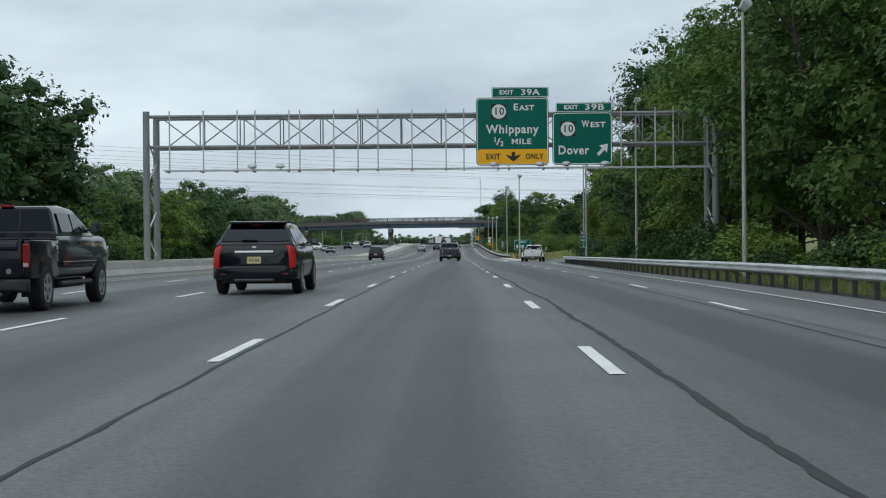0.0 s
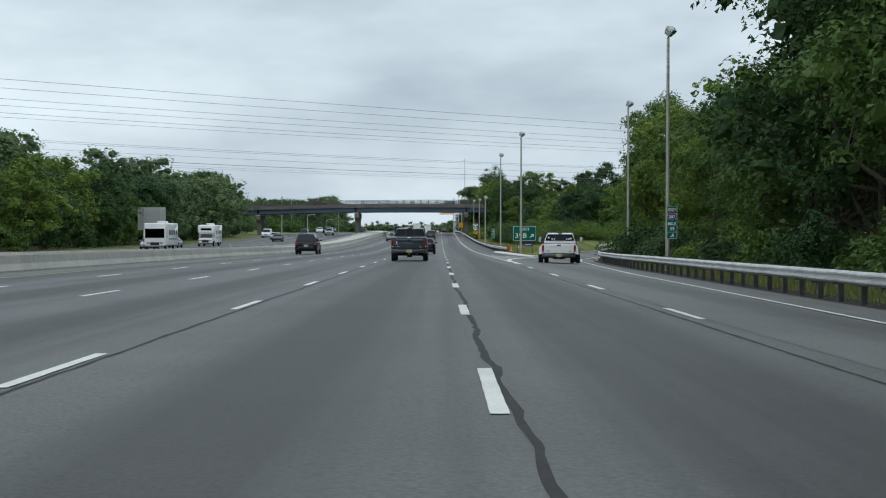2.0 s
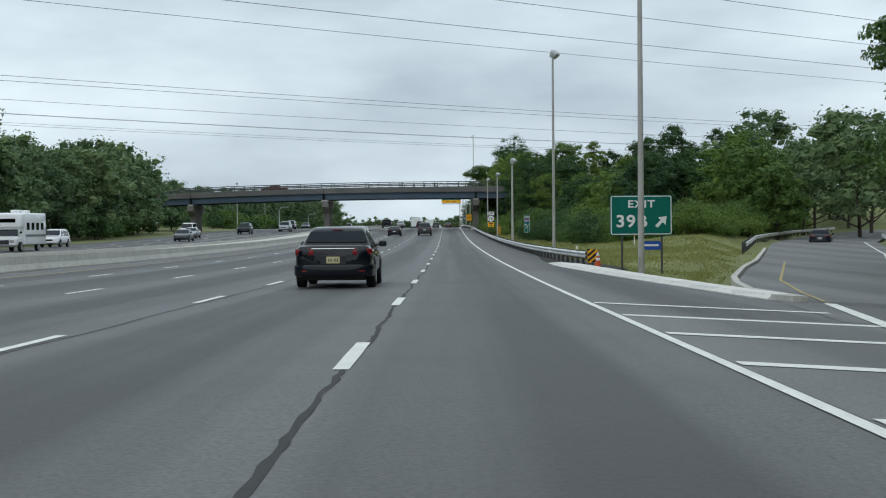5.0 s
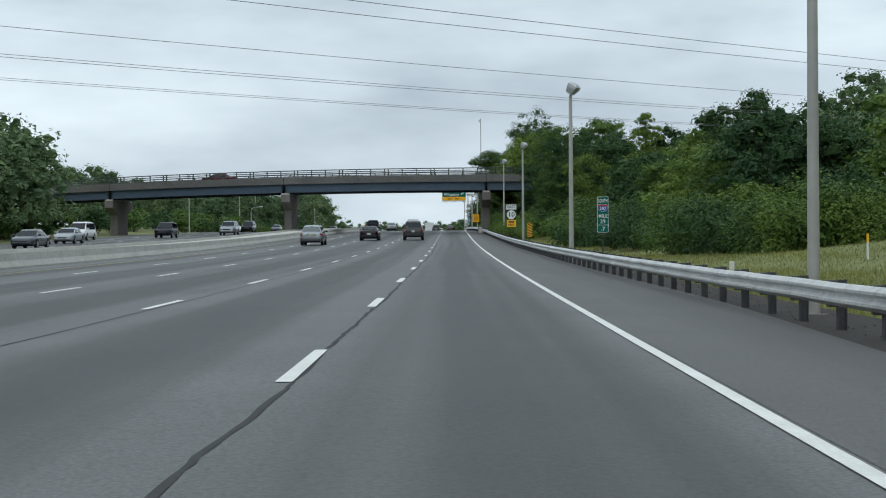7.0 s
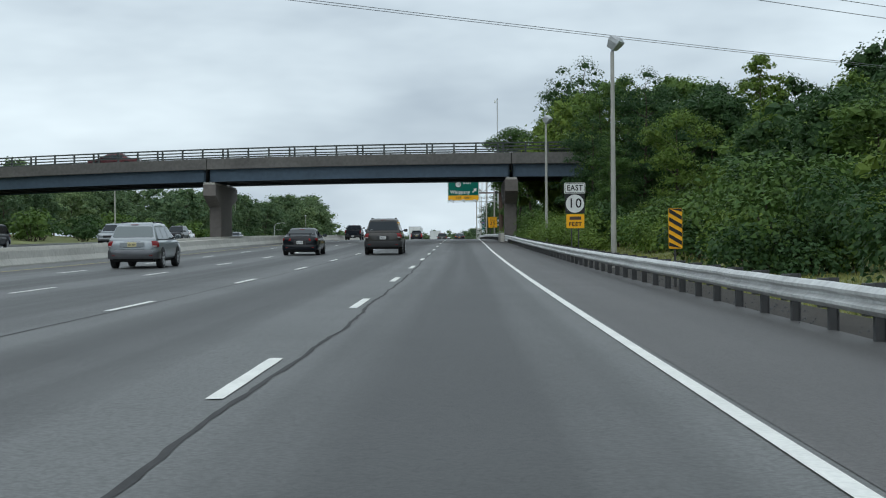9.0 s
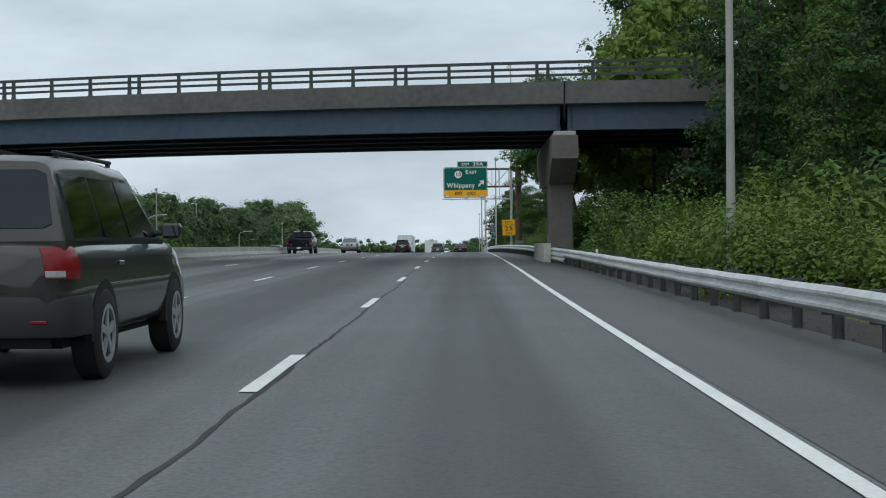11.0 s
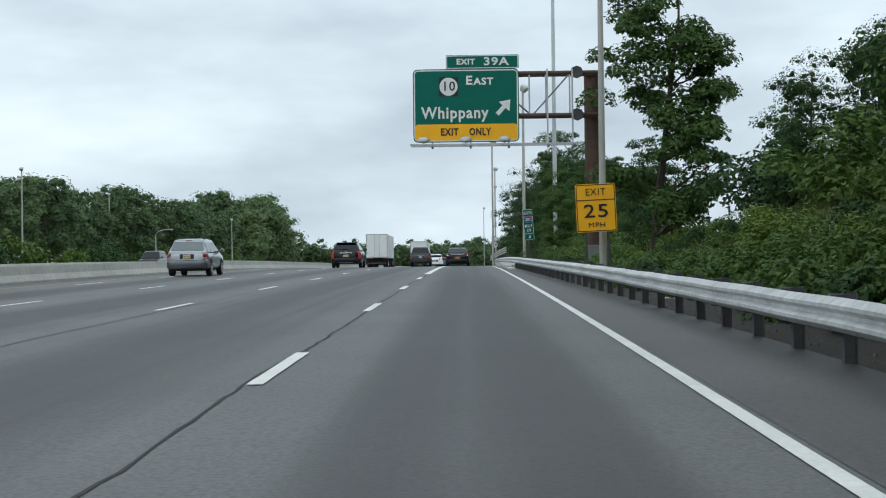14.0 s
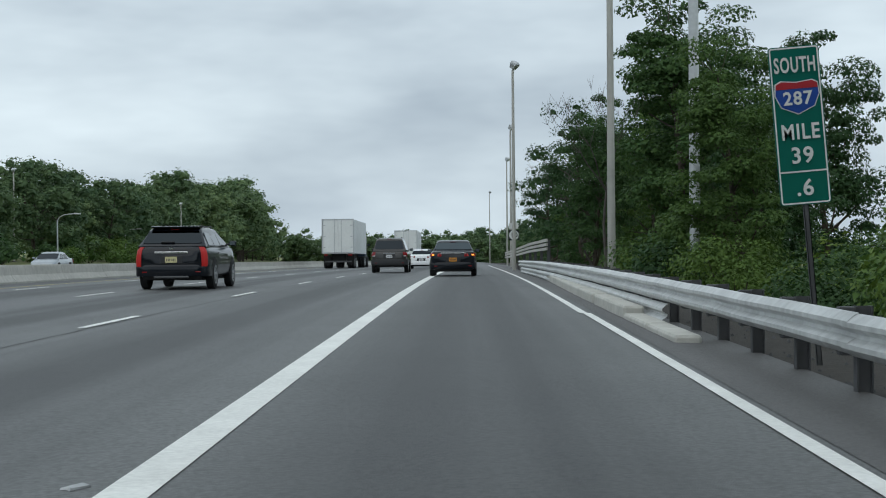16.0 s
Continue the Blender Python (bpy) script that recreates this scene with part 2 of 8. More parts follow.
# ---- mesh helpers ----
class Mesh:
    """A list of points and faces that grows by simple solids."""

    def __init__(self):
        self.v, self.f, self.smooth = [], [], False

    def add(self, pts, faces):
        o = len(self.v)
        self.v += [tuple(p) for p in pts]
        self.f += [tuple(o + i for i in q) for q in faces]
        return self

    def box(self, x0, x1, y0, y1, z0, z1, m=None, bev=0.0):
        if bev:
            b = bev
            ring = lambda z, i: [(x0 + i, y0 + b + 0, z), (x0 + b, y0 + i, z), (x1 - b, y0 + i, z), (x1 - i, y0 + b, z),
                                 (x1 - i, y1 - b, z), (x1 - b, y1 - i, z), (x0 + b, y1 - i, z), (x0 + i, y1 - b, z)]
            rings = [ring(z0, b * 0.6), ring(z0 + b, 0), ring(z1 - b, 0), ring(z1, b * 0.6)]
            pts = [p for r in rings for p in r]
            fs = [tuple(range(7, -1, -1)), tuple(range(24, 32))]
            for k in range(3):
                fs += [(k * 8 + i, k * 8 + (i + 1) % 8, k * 8 + 8 + (i + 1) % 8, k * 8 + 8 + i) for i in range(8)]
        else:
            pts = [(x, y, z) for z in (z0, z1) for x, y in ((x0, y0), (x1, y0), (x1, y1), (x0, y1))]
            fs = [(3, 2, 1, 0), (4, 5, 6, 7), (0, 1, 5, 4), (1, 2, 6, 5), (2, 3, 7, 6), (3, 0, 4, 7)]
        if m is not None:
            pts = [m @ Vector(p) for p in pts]
        return self.add(pts, fs)

    def tube(self, p0, p1, r0, r1=None, n=8, caps=True):
        p0, p1 = Vector(p0), Vector(p1)
        r1 = r0 if r1 is None else r1
        q = (p1 - p0).to_track_quat("Z", "Y")
        ring = [q @ Vector((math.cos(2 * math.pi * i / n), math.sin(2 * math.pi * i / n), 0)) for i in range(n)]
        pts = [p0 + a * r0 for a in ring] + [p1 + a * r1 for a in ring]
        fs = [(i, (i + 1) % n, n + (i + 1) % n, n + i) for i in range(n)]
        if caps:
            fs += [tuple(range(n - 1, -1, -1)), tuple(range(n, 2 * n))]
        return self.add(pts, fs)

    def loft(self, rings, closed=True, caps=True):
        k = len(rings[0])
        pts = [p for r in rings for p in r]
        fs = []
        for a in range(len(rings) - 1):
            for i in range(k if closed else k - 1):
                j = (i + 1) % k
                fs.append((a * k + i, a * k + j, (a + 1) * k + j, (a + 1) * k + i))
        if caps and closed:
            fs += [tuple(range(k - 1, -1, -1)), tuple((len(rings) - 1) * k + i for i in range(k))]
        return self.add(pts, fs)

    def prism(self, outline, y0, y1, axis="y"):
        """A flat outline (pairs) made thick along one axis."""
        put = {"y": lambda a, b, t: (a, t, b), "x": lambda a, b, t: (t, a, b), "z": lambda a, b, t: (a, b, t)}[axis]
        k = len(outline)
        pts = [put(a, b, y0) for a, b in outline] + [put(a, b, y1) for a, b in outline]
        fs = [tuple(range(k)), tuple(range(2 * k - 1, k - 1, -1))] + [(i, k + i, k + (i + 1) % k, (i + 1) % k) for i in range(k)]
        return self.add(pts, fs)

    def data(self, name, material, smooth=False):
        me = bpy.data.meshes.new(name)
        me.from_pydata(self.v, [], self.f)
        me.validate()
        bm = bmesh.new()
        bm.from_mesh(me)
        bmesh.ops.recalc_face_normals(bm, faces=bm.faces)
        bm.to_mesh(me)
        bm.free()
        me.materials.append(material)
        if smooth:
            me.polygons.foreach_set("use_smooth", [True] * len(me.polygons))
            me.set_sharp_from_angle(angle=radians(38))
        return me


def part(name, m, material, parent, label="", smooth=False):
    ob = new(name, m.data(name, material, smooth) if isinstance(m, Mesh) else m)
    ob.parent = parent
    return tagged(ob, label)


def thing(name, label, category, group="", kind="", at=None):
    ob = new(name)
    ob.empty_display_size = 0.3
    if at is not None:
        ob.matrix_basis = at
    return tagged(ob, label, category, group, kind)


def solid(name, m, material, label, category, group="", kind="", at=None, smooth=False):
    ob = new(name, m.data(name, material, smooth) if isinstance(m, Mesh) else m)
    if at is not None:
        ob.matrix_basis = at
    return tagged(ob, label, category, group, kind)


def text_mesh(text, size, material, width=None, depth=0.004, bold=0.0):
    """Lettering as a mesh in the XZ plane, centred, facing -y."""
    cu = bpy.data.curves.new("lettering", "FONT")
    cu.body, cu.size, cu.align_x, cu.align_y = text, size, "CENTER", "CENTER"
    cu.extrude, cu.offset, cu.space_character, cu.resolution_u = depth, bold, 1.12, 3
    ob = bpy.data.objects.new("lettering", cu)
    scene.collection.objects.link(ob)
    bpy.context.view_layer.update()
    me = bpy.data.meshes.new_from_object(ob.evaluated_get(bpy.context.evaluated_depsgraph_get()))
    bpy.data.objects.remove(ob)
    sx = 1.0
    if width and len(me.vertices):
        xs = [v.co.x for v in me.vertices]
        sx = width / max(0.001, max(xs) - min(xs))
    me.transform(Matrix.Rotation(radians(90), 4, "X") @ Matrix.Diagonal((sx, 1, 1, 1)))
    me.materials.clear()
    me.materials.append(material)
    return me


# ---- the lie of the land ----
PROFILE = (0.0, -0.04, -0.28, -0.53, -0.83, -1.15, -1.30, -1.26, -1.02, -0.57, 0.02, 0.42, 0.59, 0.59, 0.28, -0.12, -0.52, -0.93, -1.35, -1.77, -2.19)


def zr(y):
    """Height of the carriageway, a sag before the bridge and a crest after it."""
    u = min(max(y / 40.0, 0.0), 19.999)
    i, s = int(u), u - int(u)
    p = [PROFILE[min(max(i + k, 0), 20)] for k in (-1, 0, 1, 2)]
    z = p[1] + 0.5 * s * (p[2] - p[0] + s * (2 * p[0] - 5 * p[1] + 4 * p[2] - p[3] + s * (3 * (p[1] - p[2]) + p[3] - p[0])))
    return z - 0.0105 * max(0.0, y - 800)


def ease(u):
    u = min(max(u, 0.0), 1.0)
    return u * u * (3 - 2 * u)


def lerp_table(rows, y):
    if y <= rows[0][0]:
        return rows[0][1]
    for (a, p), (b, q) in zip(rows, rows[1:]):
        if y <= b:
            return p + (q - p) * (y - a) / (b - a)
    return rows[-1][1]


def cross(y):
    return 0.05 - 0.02 * ease((y - 190) / 60)


def zs(x, y):
    """Road surface; the exit lane falls away to its outer edge and the ramp climbs a little."""
    z = zr(y) - cross(y) * max(0.0, min(x, 10.0) - 3.3)
    return z + 0.36 * ease((y - 236) / 60) * ease((x - 14) / 6) if y > 236 and x > 14 else z


RAMP_LEFT = [(188, 7.7), (191, 8.0), (203.5, 9.9), (210.5, 11.5), (220, 13.7), (229, 16.1), (241, 18.9), (260, 23.4), (280, 28.2), (320, 41.0), (360, 59.0)]
RAIL_1 = [(-60, 8.5), (60, 8.5), (84, 8.6), (110, 8.9), (140, 9.6), (165, 10.9), (180, 12.4), (195, 15.0), (215, 19.7), (245, 28.5), (280, 37.5), (320, 51.0), (360, 69.0)]
RAIL_2 = [(214, 7.3), (222, 7.02), (229, 6.72), (236, 6.45), (246, 6.25), (262, 6.15), (300, 6.0), (360, 5.6), (398, 5.25), (412, 5.2), (440, 4.97), (470, 4.6), (495, 4.37), (520, 4.34), (560, 4.45), (640, 6.0), (800, 12.0)]
MEDIAN = [(-60, -15.0), (330, -15.0), (372, -14.8), (402, -13.6), (450, -13.4), (900, -13.4)]


def rail_x(rows, y):
    return lerp_table(rows, y)


def land(x, y):
    """Ground height anywhere."""
    if x < -38:
        return zr(y) - 0.12 + 1.8 * ease((-46 - x) / 30) + 4.0 * ease((-75 - x) / 120)
    z = zs(min(x, 10.0), y) - 0.12
    if x > 5.5:
        if y < 215:
            z += 1.2 * ease((x - 16) / 25) * (1 - ease((y - 165) / 40))
        z += 0.6 * ease((x - 7) / 14) * ease((y - 215) / 20) * (1 - ease((y - 360) / 20))
        z += 0.55 * ease((x - 12) / 9) * ease((y - 235) / 28) * (1 - ease((y - 305) / 35))
        yb = y - (406 - 0.2 * (x - 5))
        z += 6.3 * ease((x - 8.0) / 11.0) * math.exp(-(yb / 21.0) ** 2)
        z += 2.6 * ease((x - 6.5) / 8.0) * ease((y - 412) / 25) * (1 - ease((y - 478) / 22))
        z -= 1.2 * ease((x - 5.5) / 8.0) * ease((y - 488) / 20)
        if 188 < y < 362:
            lo, hi = rail_x(RAMP_LEFT, y) - 1.0, rail_x(RAIL_1, y) + 1.0
            away = max(lo - x, x - hi, 0.0)
            z = min(z, zs(x, y) - 0.22 + away * 0.25)
    return z + 0.06 * math.sin(x * 0.9 + y * 0.23) * (1 if x > 9.5 or x < -44 else 0)


# ---- ground, roads, markings ----
def strip(name, left, right, ys, up, material, label, category, thick=0.0, cols=1):
    """A sheet along the road between two edges (functions of y), following the surface."""
    m = Mesh()
    rows = []
    for y in ys:
        a, b = left(y), right(y)
        xs = [a + (b - a) * k / cols for k in range(cols + 1)]
        if a < 3.0 and b > 3.6 and cols > 3:
            xs = [a + (3.3 - a) * k / (cols - 2) for k in range(cols - 1)] + [10.0 if b > 10.4 else 3.3 + (b - 3.3) * 0.6, b]
        rows.append([(x, y, zs(x, y) + up) for x in xs])
    k = cols + 1
    m.add([p for r in rows for p in r], [(i * k + j, i * k + j + 1, (i + 1) * k + j + 1, (i + 1) * k + j) for i in range(len(ys) - 1) for j in range(cols)])
    if thick:
        o = len(m.v)
        m.add([(p[0], p[1], p[2] - thick) for p in m.v], [tuple(reversed(f)) for f in m.f])
    return m


ground = Mesh()
gx = [-2500, -1200, -500, -250, -150, -110, -85, -70, -60, -52, -46, -41, -37, -30, -22, -14, -6, 2, 5.6, 6.6, 7.6, 8.6, 9.6, 11, 12.5, 14, 16, 18, 19.5, 21, 23, 25, 27.5, 30, 33.5, 37, 41.5, 46, 53, 60, 85, 130, 250, 600, 1300, 2500]
gy = [-600, -300, -150, -80, -40] + [k * 10 for k in range(-3, 17)] + [165 + 5 * k for k in range(0, 75)] + [545, 560, 580, 610, 650, 700, 760, 830, 950, 1100, 1400, 2000, 3200]
ground.add([(x, y, land(x, y)) for y in gy for x in gx], [(j * len(gx) + i, j * len(gx) + i + 1, (j + 1) * len(gx) + i + 1, (j + 1) * len(gx) + i) for j in range(len(gy) - 1) for i in range(len(gx) - 1)])
solid("ground", ground, M_GRASS, "uneven mown grass and meadow beside the motorway", "ground", kind="structure", smooth=True)

ys_road = [-500, -350, -250, -150, -90] + [-60 + 5 * k for k in range(0, 172)] + [840, 900, 945]


def road_right(y):
    if y < 188:
        return rail_x(RAIL_1, y) - 0.45
    return min(rail_x(RAMP_LEFT, y) if y < 190 else 7.7 - (y - 188) * 0.07 if y < 219 else 5.6 + 0.8 * ease((y - 226) / 24), rail_x(RAIL_2, y) + 0.24 if y > 240 else 99)


road = strip("road", lambda y: rail_x(MEDIAN, y) - 0.3, road_right, ys_road, 0.0, M_ASPHALT, "", "", 0.1, 8)
solid("road", road, M_ASPHALT, "worn grey asphalt carriageway with five lanes", "road", kind="structure")
verge = strip("verge_dirt", lambda y: road_right(y) - 0.05, lambda y: road_right(y) + 0.9 + (y - 205) * 0.115 if y < 221 else rail_x(RAIL_2, y) + 1.7, [205 + 4 * k for k in range(157)], -0.03, M_DIRT, "", "")
solid("verge", verge, M_DIRT, "bare dirt strip under the guardrail", "verge", kind="structure")
verge1 = strip("verge_dirt", lambda y: road_right(y) - 0.05, lambda y: rail_x(RAIL_1, y) + 1.3, [-60 + 5 * k for k in range(50)], -0.03, M_DIRT, "", "")
solid("verge", verge1, M_DIRT, "bare dirt and leaf litter under the guardrail", "verge", kind="structure")

ramp = Mesh()
exit_lane = Mesh()
rows = []
for y in [v for v in ys_road if v < 182]:
    b = road_right(y)
    rows.append([(x, y, zs(x, y) + 0.004) for x in (3.42, 5.6, 7.8, min(b - 0.02, 10.0), b)])
exit_lane.add([p for r in rows for p in r], [(i * 5 + j, i * 5 + j + 1, i * 5 + j + 6, i * 5 + j + 5) for i in range(len(rows) - 1) for j in range(4)])
solid("exit_lane_road", exit_lane, M_EXIT, "paler asphalt exit lane beyond the sealed joint", "road", kind="structure")
rows = []
for k in range(6, 44):
    y = 150 + 5 * k
    a = rail_x(RAMP_LEFT, y) if y >= 188 else 3.4 + (7.7 - 3.4) * max(0, (y - 150) / 38.0)
    b = rail_x(RAIL_1, y) - 0.4
    rows.append([(a + (b - a) * j / 12, y, zs(a + (b - a) * j / 12, y) + 0.008) for j in range(13)])
ramp.add([p for r in rows for p in r], [(i * 13 + j, i * 13 + j + 1, i * 13 + j + 14, i * 13 + j + 13) for i in range(len(rows) - 1) for j in range(12)])
solid("exit_ramp_road", ramp, M_EXIT, "grey asphalt exit ramp curving away through the grass", "road", kind="structure")

shoulder = strip("shoulder", lambda y: 3.42 + lerp_table([(200, 0.07), (280, 0.09), (360, 0.03), (400, 0.03), (480, 0.16), (640, 0.6)], y), lambda y: road_right(y) - 0.01, [210 + 4 * k for k in range(108)], 0.004, M_SHOULDER, "", "", 0.0, 2)
solid("shoulder", shoulder, M_SHOULDER, "darker brownish asphalt shoulder beside the guardrail", "road", kind="structure")

opposite = strip("opposite_road", lambda y: -39.5, lambda y: -19.6, ys_road, 0.0, M_ASPHALT, "", "", 0.08, 6)
solid("opposite_road", opposite, M_ASPHALT, "worn asphalt opposite carriageway beyond the median", "road", kind="structure")


rag = random.Random(12)


def painted(name, x, y0, y1, w, material=M_LINE, up=0.006, step=6.0):
    """A painted stripe along the road at x (number or function)."""
    fx = x if callable(x) else (lambda y: x)
    wide = w
    ragged = step < 2.0
    n = max(1, int((y1 - y0) / (0.3 if ragged else step)))
    m = Mesh()
    pts = []
    for k in range(n + 1):
        y = y0 + (y1 - y0) * k / n
        if ragged:
            w = wide + rag.uniform(-0.007, 0.007)
        pts += [(fx(y) - w / 2, y, zs(fx(y) - w / 2, y) + up), (fx(y) + w / 2, y, zs(fx(y) + w / 2, y) + up)]
    m.add(pts, [(2 * k, 2 * k + 1, 2 * k + 3, 2 * k + 2) for k in range(n)])
    return m


marks = thing("lane_markings", "worn white painted lane lines on the asphalt", "road marking", kind="structure")
S = 12.19


def dashes(x, phase, y0, y1, w=0.13, length=3.25):
    k = math.ceil((y0 - phase) / S)
    while phase + S * k < y1:
        b = phase + S * k
        part("dash", painted("dash", x, b - length, b, w + 0.012 * math.sin(k * 7.3), step=1.7, up=0.009), M_LINE, marks)
        k += 1


def lat(y):
    return lerp_table([(0, 0), (140, 0), (200, 0.07), (240, 0.1), (280, 0.09), (360, 0.03), (400, 0.03), (480, 0.16), (560, 0.3), (800, 0.59)], y)


dashes(lambda y: lat(y), 15.7, 0, 482, 0.14)
dashes(lambda y: -3.66 + lat(y), 17.3, 0, 190)
dashes(lambda y: -3.66 + lat(y), 15.4, 192, 345)
dashes(lambda y: -3.66 + lat(y), 16.9, 350, 497)
dashes(lambda y: -3.66 + lat(y), 18.5, 500, 800)
dashes(lambda y: -7.4 + lat(y), 22.6, 20, 435)
dashes(lambda y: -7.25 + lat(y), 19.2, 445, 800)
dashes(lambda y: -10.7 + lat(y), 17.6 + 8.0, 30, 800)
dashes(lambda y: 3.3 + lat(y), 14.6, 0, 138)
part("edge_line", painted("edge_line", lambda y: 3.3 + lat(y), 139, 506, 0.125, up=0.009), M_LINE, marks)
part("edge_line", painted("edge_line", lambda y: 3.46 + 0.004 * (y - 506), 506, 640, 0.125), M_LINE, marks)
part("solid_line", painted("solid_line", lambda y: lat(y), 486, 700, 0.24), M_LINE, marks)
part("edge_line", painted("edge_line", lambda y: lerp_table([(-60, 5.8), (46, 5.85), (76, 6.1), (120, 7.0), (140, 8.0), (165, 9.5), (180, 11.0), (195, 13.6), (215, 18.3), (245, 27.1), (280, 36)], y), -60, 280, 0.14, step=2.5, up=0.02), M_LINE, marks)
part("yellow_line", painted("yellow_line", lambda y: rail_x(MEDIAN, y) + 1.9, -60, 800, 0.13), M_YELLOW, marks)
GORE = [(132, 3.42), (143, 3.47), (146, 3.56), (150, 3.76), (153.7, 3.98), (159.8, 4.63), (170, 5.92), (179, 7.15), (187, 8.5), (205, 11.6), (230, 17.6)]
part("gore_line", painted("gore_line", lambda y: lerp_table(GORE, y), 132, 188, 0.26, step=1.5, up=0.02), M_LINE, marks)
part("ramp_line", painted("ramp_line", lambda y: lerp_table(GORE, y), 188.2, 230, 0.09, step=1.5, up=0.024), M_YELLOW, marks)
for k in range(9):
    y = 150.6 + k * 4.1
    a, b = 3.45, min(lerp_table(GORE, y) - 0.1, 7.4)
    if b > a + 0.2:
        m = Mesh()
        m.add([(a, y, zs(a, y) + 0.012), (b, y - 0.3, zs(b, y) + 0.012), (b, y + 0.05, zs(b, y) + 0.012), (a, y + 0.35, zs(a, y) + 0.012)], [(0, 1, 2, 3)])
        part("chevron_bar", m, M_LINE, marks)
for x in (-27.0, -30.7, -34.4):
    m = Mesh()
    for k in range(60):
        y = k * S + 4
        m.add([(x - 0.08, y, zr(y) + 0.01), (x + 0.08, y, zr(y) + 0.01), (x + 0.08, y + 3, zr(y + 3) + 0.01), (x - 0.08, y + 3, zr(y + 3) + 0.01)], [(0, 1, 2, 3)])
    part("far_lane_line", m, M_LINE, marks)

# sealed joints that wander along the lane edges
rnd = random.Random(4)


def seam(x0, y0, y1, w, amp):
    m = Mesh()
    pts, y, x = [], y0, 0.0
    prev = 0.0
    while y < y1:
        prev = prev * 0.93 + rnd.uniform(-1, 1) * amp * 0.27
        ww = w(y) * rnd.uniform(0.65, 1.35)
        cx = x0(y) + prev + rnd.uniform(-0.006, 0.006)
        pts += [(cx - ww / 2, y, zs(cx, y) + 0.004), (cx + ww / 2, y, zs(cx, y) + 0.004)]
        y += rnd.uniform(0.2, 0.45)
    m.add(pts, [(2 * k, 2 * k + 1, 2 * k + 3, 2 * k + 2) for k in range(len(pts) // 2 - 1)])
    return m


SEAM_W = [(0, 0.075), (130, 0.07), (200, 0.05), (340, 0.05), (372, 0.03), (400, 0.016), (430, 0.03), (600, 0.035)]
SEAM_B = [(0, 0.38), (30, 0.38), (50, 0.2), (70, 0.12), (100, 0.0), (130, -0.05), (200, 0.03), (260, 0.1), (300, 0.22), (350, 0.1), (372, 0.06), (400, -0.06), (430, -0.02), (500, 0.03)]
solid("sealed_joint", seam(lambda y: lerp_table(SEAM_B, y) + lat(y), -10, 505, lambda y: lerp_table(SEAM_W, y), 0.075), M_SEAM, "black sealed joint wandering along the lane line", "road joint", kind="structure")
solid("sealed_joint", seam(lambda y: -3.52 + lat(y), -10, 700, lambda y: 0.6 * lerp_table(SEAM_W, y), 0.04), M_SEAM, "black sealed joint between two lanes", "road joint", kind="structure")
solid("sealed_joint", seam(lambda y: 3.05 + lat(y), -10, 126, lambda y: 0.045, 0.02), M_SEAM, "thin black sealed joint beside the exit lane", "road joint", kind="structure")


# ---- barriers and guardrails ----
def jersey(rows, y0, y1, side, h=0.60, step=6.1):
    """Concrete barrier segments along a line, sloped foot towards the traffic on both sides."""
    prof = [(-0.30, 0), (-0.30, 0.08), (-0.14, 0.30), (-0.09, h), (0.09, h), (0.14, 0.30), (0.30, 0.08), (0.30, 0)]
    made = []
    y = y0
    while y < y1:
        a, b = y + 0.012, min(y + step, y1) - 0.012
        m = Mesh()
        m.loft([[(rail_x(rows, t) + side + px, t, zr(t) - 0.02 + pz) for px, pz in prof] for t in (a, (a + b) / 2, b)])
        made.append(m)
        y += step
    return made


med = thing("median_barrier", "pale concrete safety barrier with dark foot streaks", "barrier", kind="structure")
for m in jersey(MEDIAN, -60, 640, -0.32):
    part("barrier_segment", m, M_CONC, med)
part("barrier_segment_far", jersey(MEDIAN, 640, 1000, -0.32, step=360)[0], M_CONC, med)
med2 = thing("median_barrier", "pale concrete safety barrier along the opposite carriageway", "barrier", kind="structure")
for m in jersey([(-60, -19.1), (1000, -19.1)], -60, 700, 0, 0.6, 12.2):
    part("barrier_segment", m, M_CONC, med2)
fill = Mesh()
rows = [[(rail_x(MEDIAN, y) - 0.4, y, zr(y) + 0.40), (-18.95, y, zr(y) + 0.40)] for y in range(-60, 901, 10)]
fill.add([p for r in rows for p in r], [(2 * i, 2 * i + 1, 2 * i + 3, 2 * i + 2) for i in range(len(rows) - 1)])
solid("median_fill", fill, M_CURB, "pale gravel and concrete fill between the barriers", "median", kind="structure")

W_BEAM = [(0.0, 0.0), (-0.03, 0.015), (-0.085, 0.06), (-0.085, 0.095), (-0.02, 0.135), (-0.015, 0.165), (-0.085, 0.21), (-0.085, 0.245), (-0.03, 0.29), (0.0, 0.305)]


def beam(rows, y0, y1, off, z0, step=3.8, height=None, side=1):
    m = Mesh()
    rings = []
    n = max(2, int((y1 - y0) / step))
    for k in range(n + 1):
        y = y0 + (y1 - y0) * k / n
        x = rail_x(rows, y) + off
        z = (height(y) if height else zs(x, y)) + z0 + 0.004 * math.sin(y * 1.7)
        ring = [(x + side * px, y, z + pz) for px, pz in W_BEAM] + [(x + side * (px + 0.006), y, z + pz) for px, pz in reversed(W_BEAM)]
        rings.append(ring)
    m.loft(rings)
    return m


def i_post(x, y, z0, z1):
    m = Mesh()
    m.box(x - 0.055, x + 0.055, y - 0.004, y + 0.004, z0, z1)
    for s in (-1, 1):
        m.box(x + s * 0.055 - 0.006, x + s * 0.055 + 0.006, y - 0.05, y + 0.05, z0, z1)
    return m


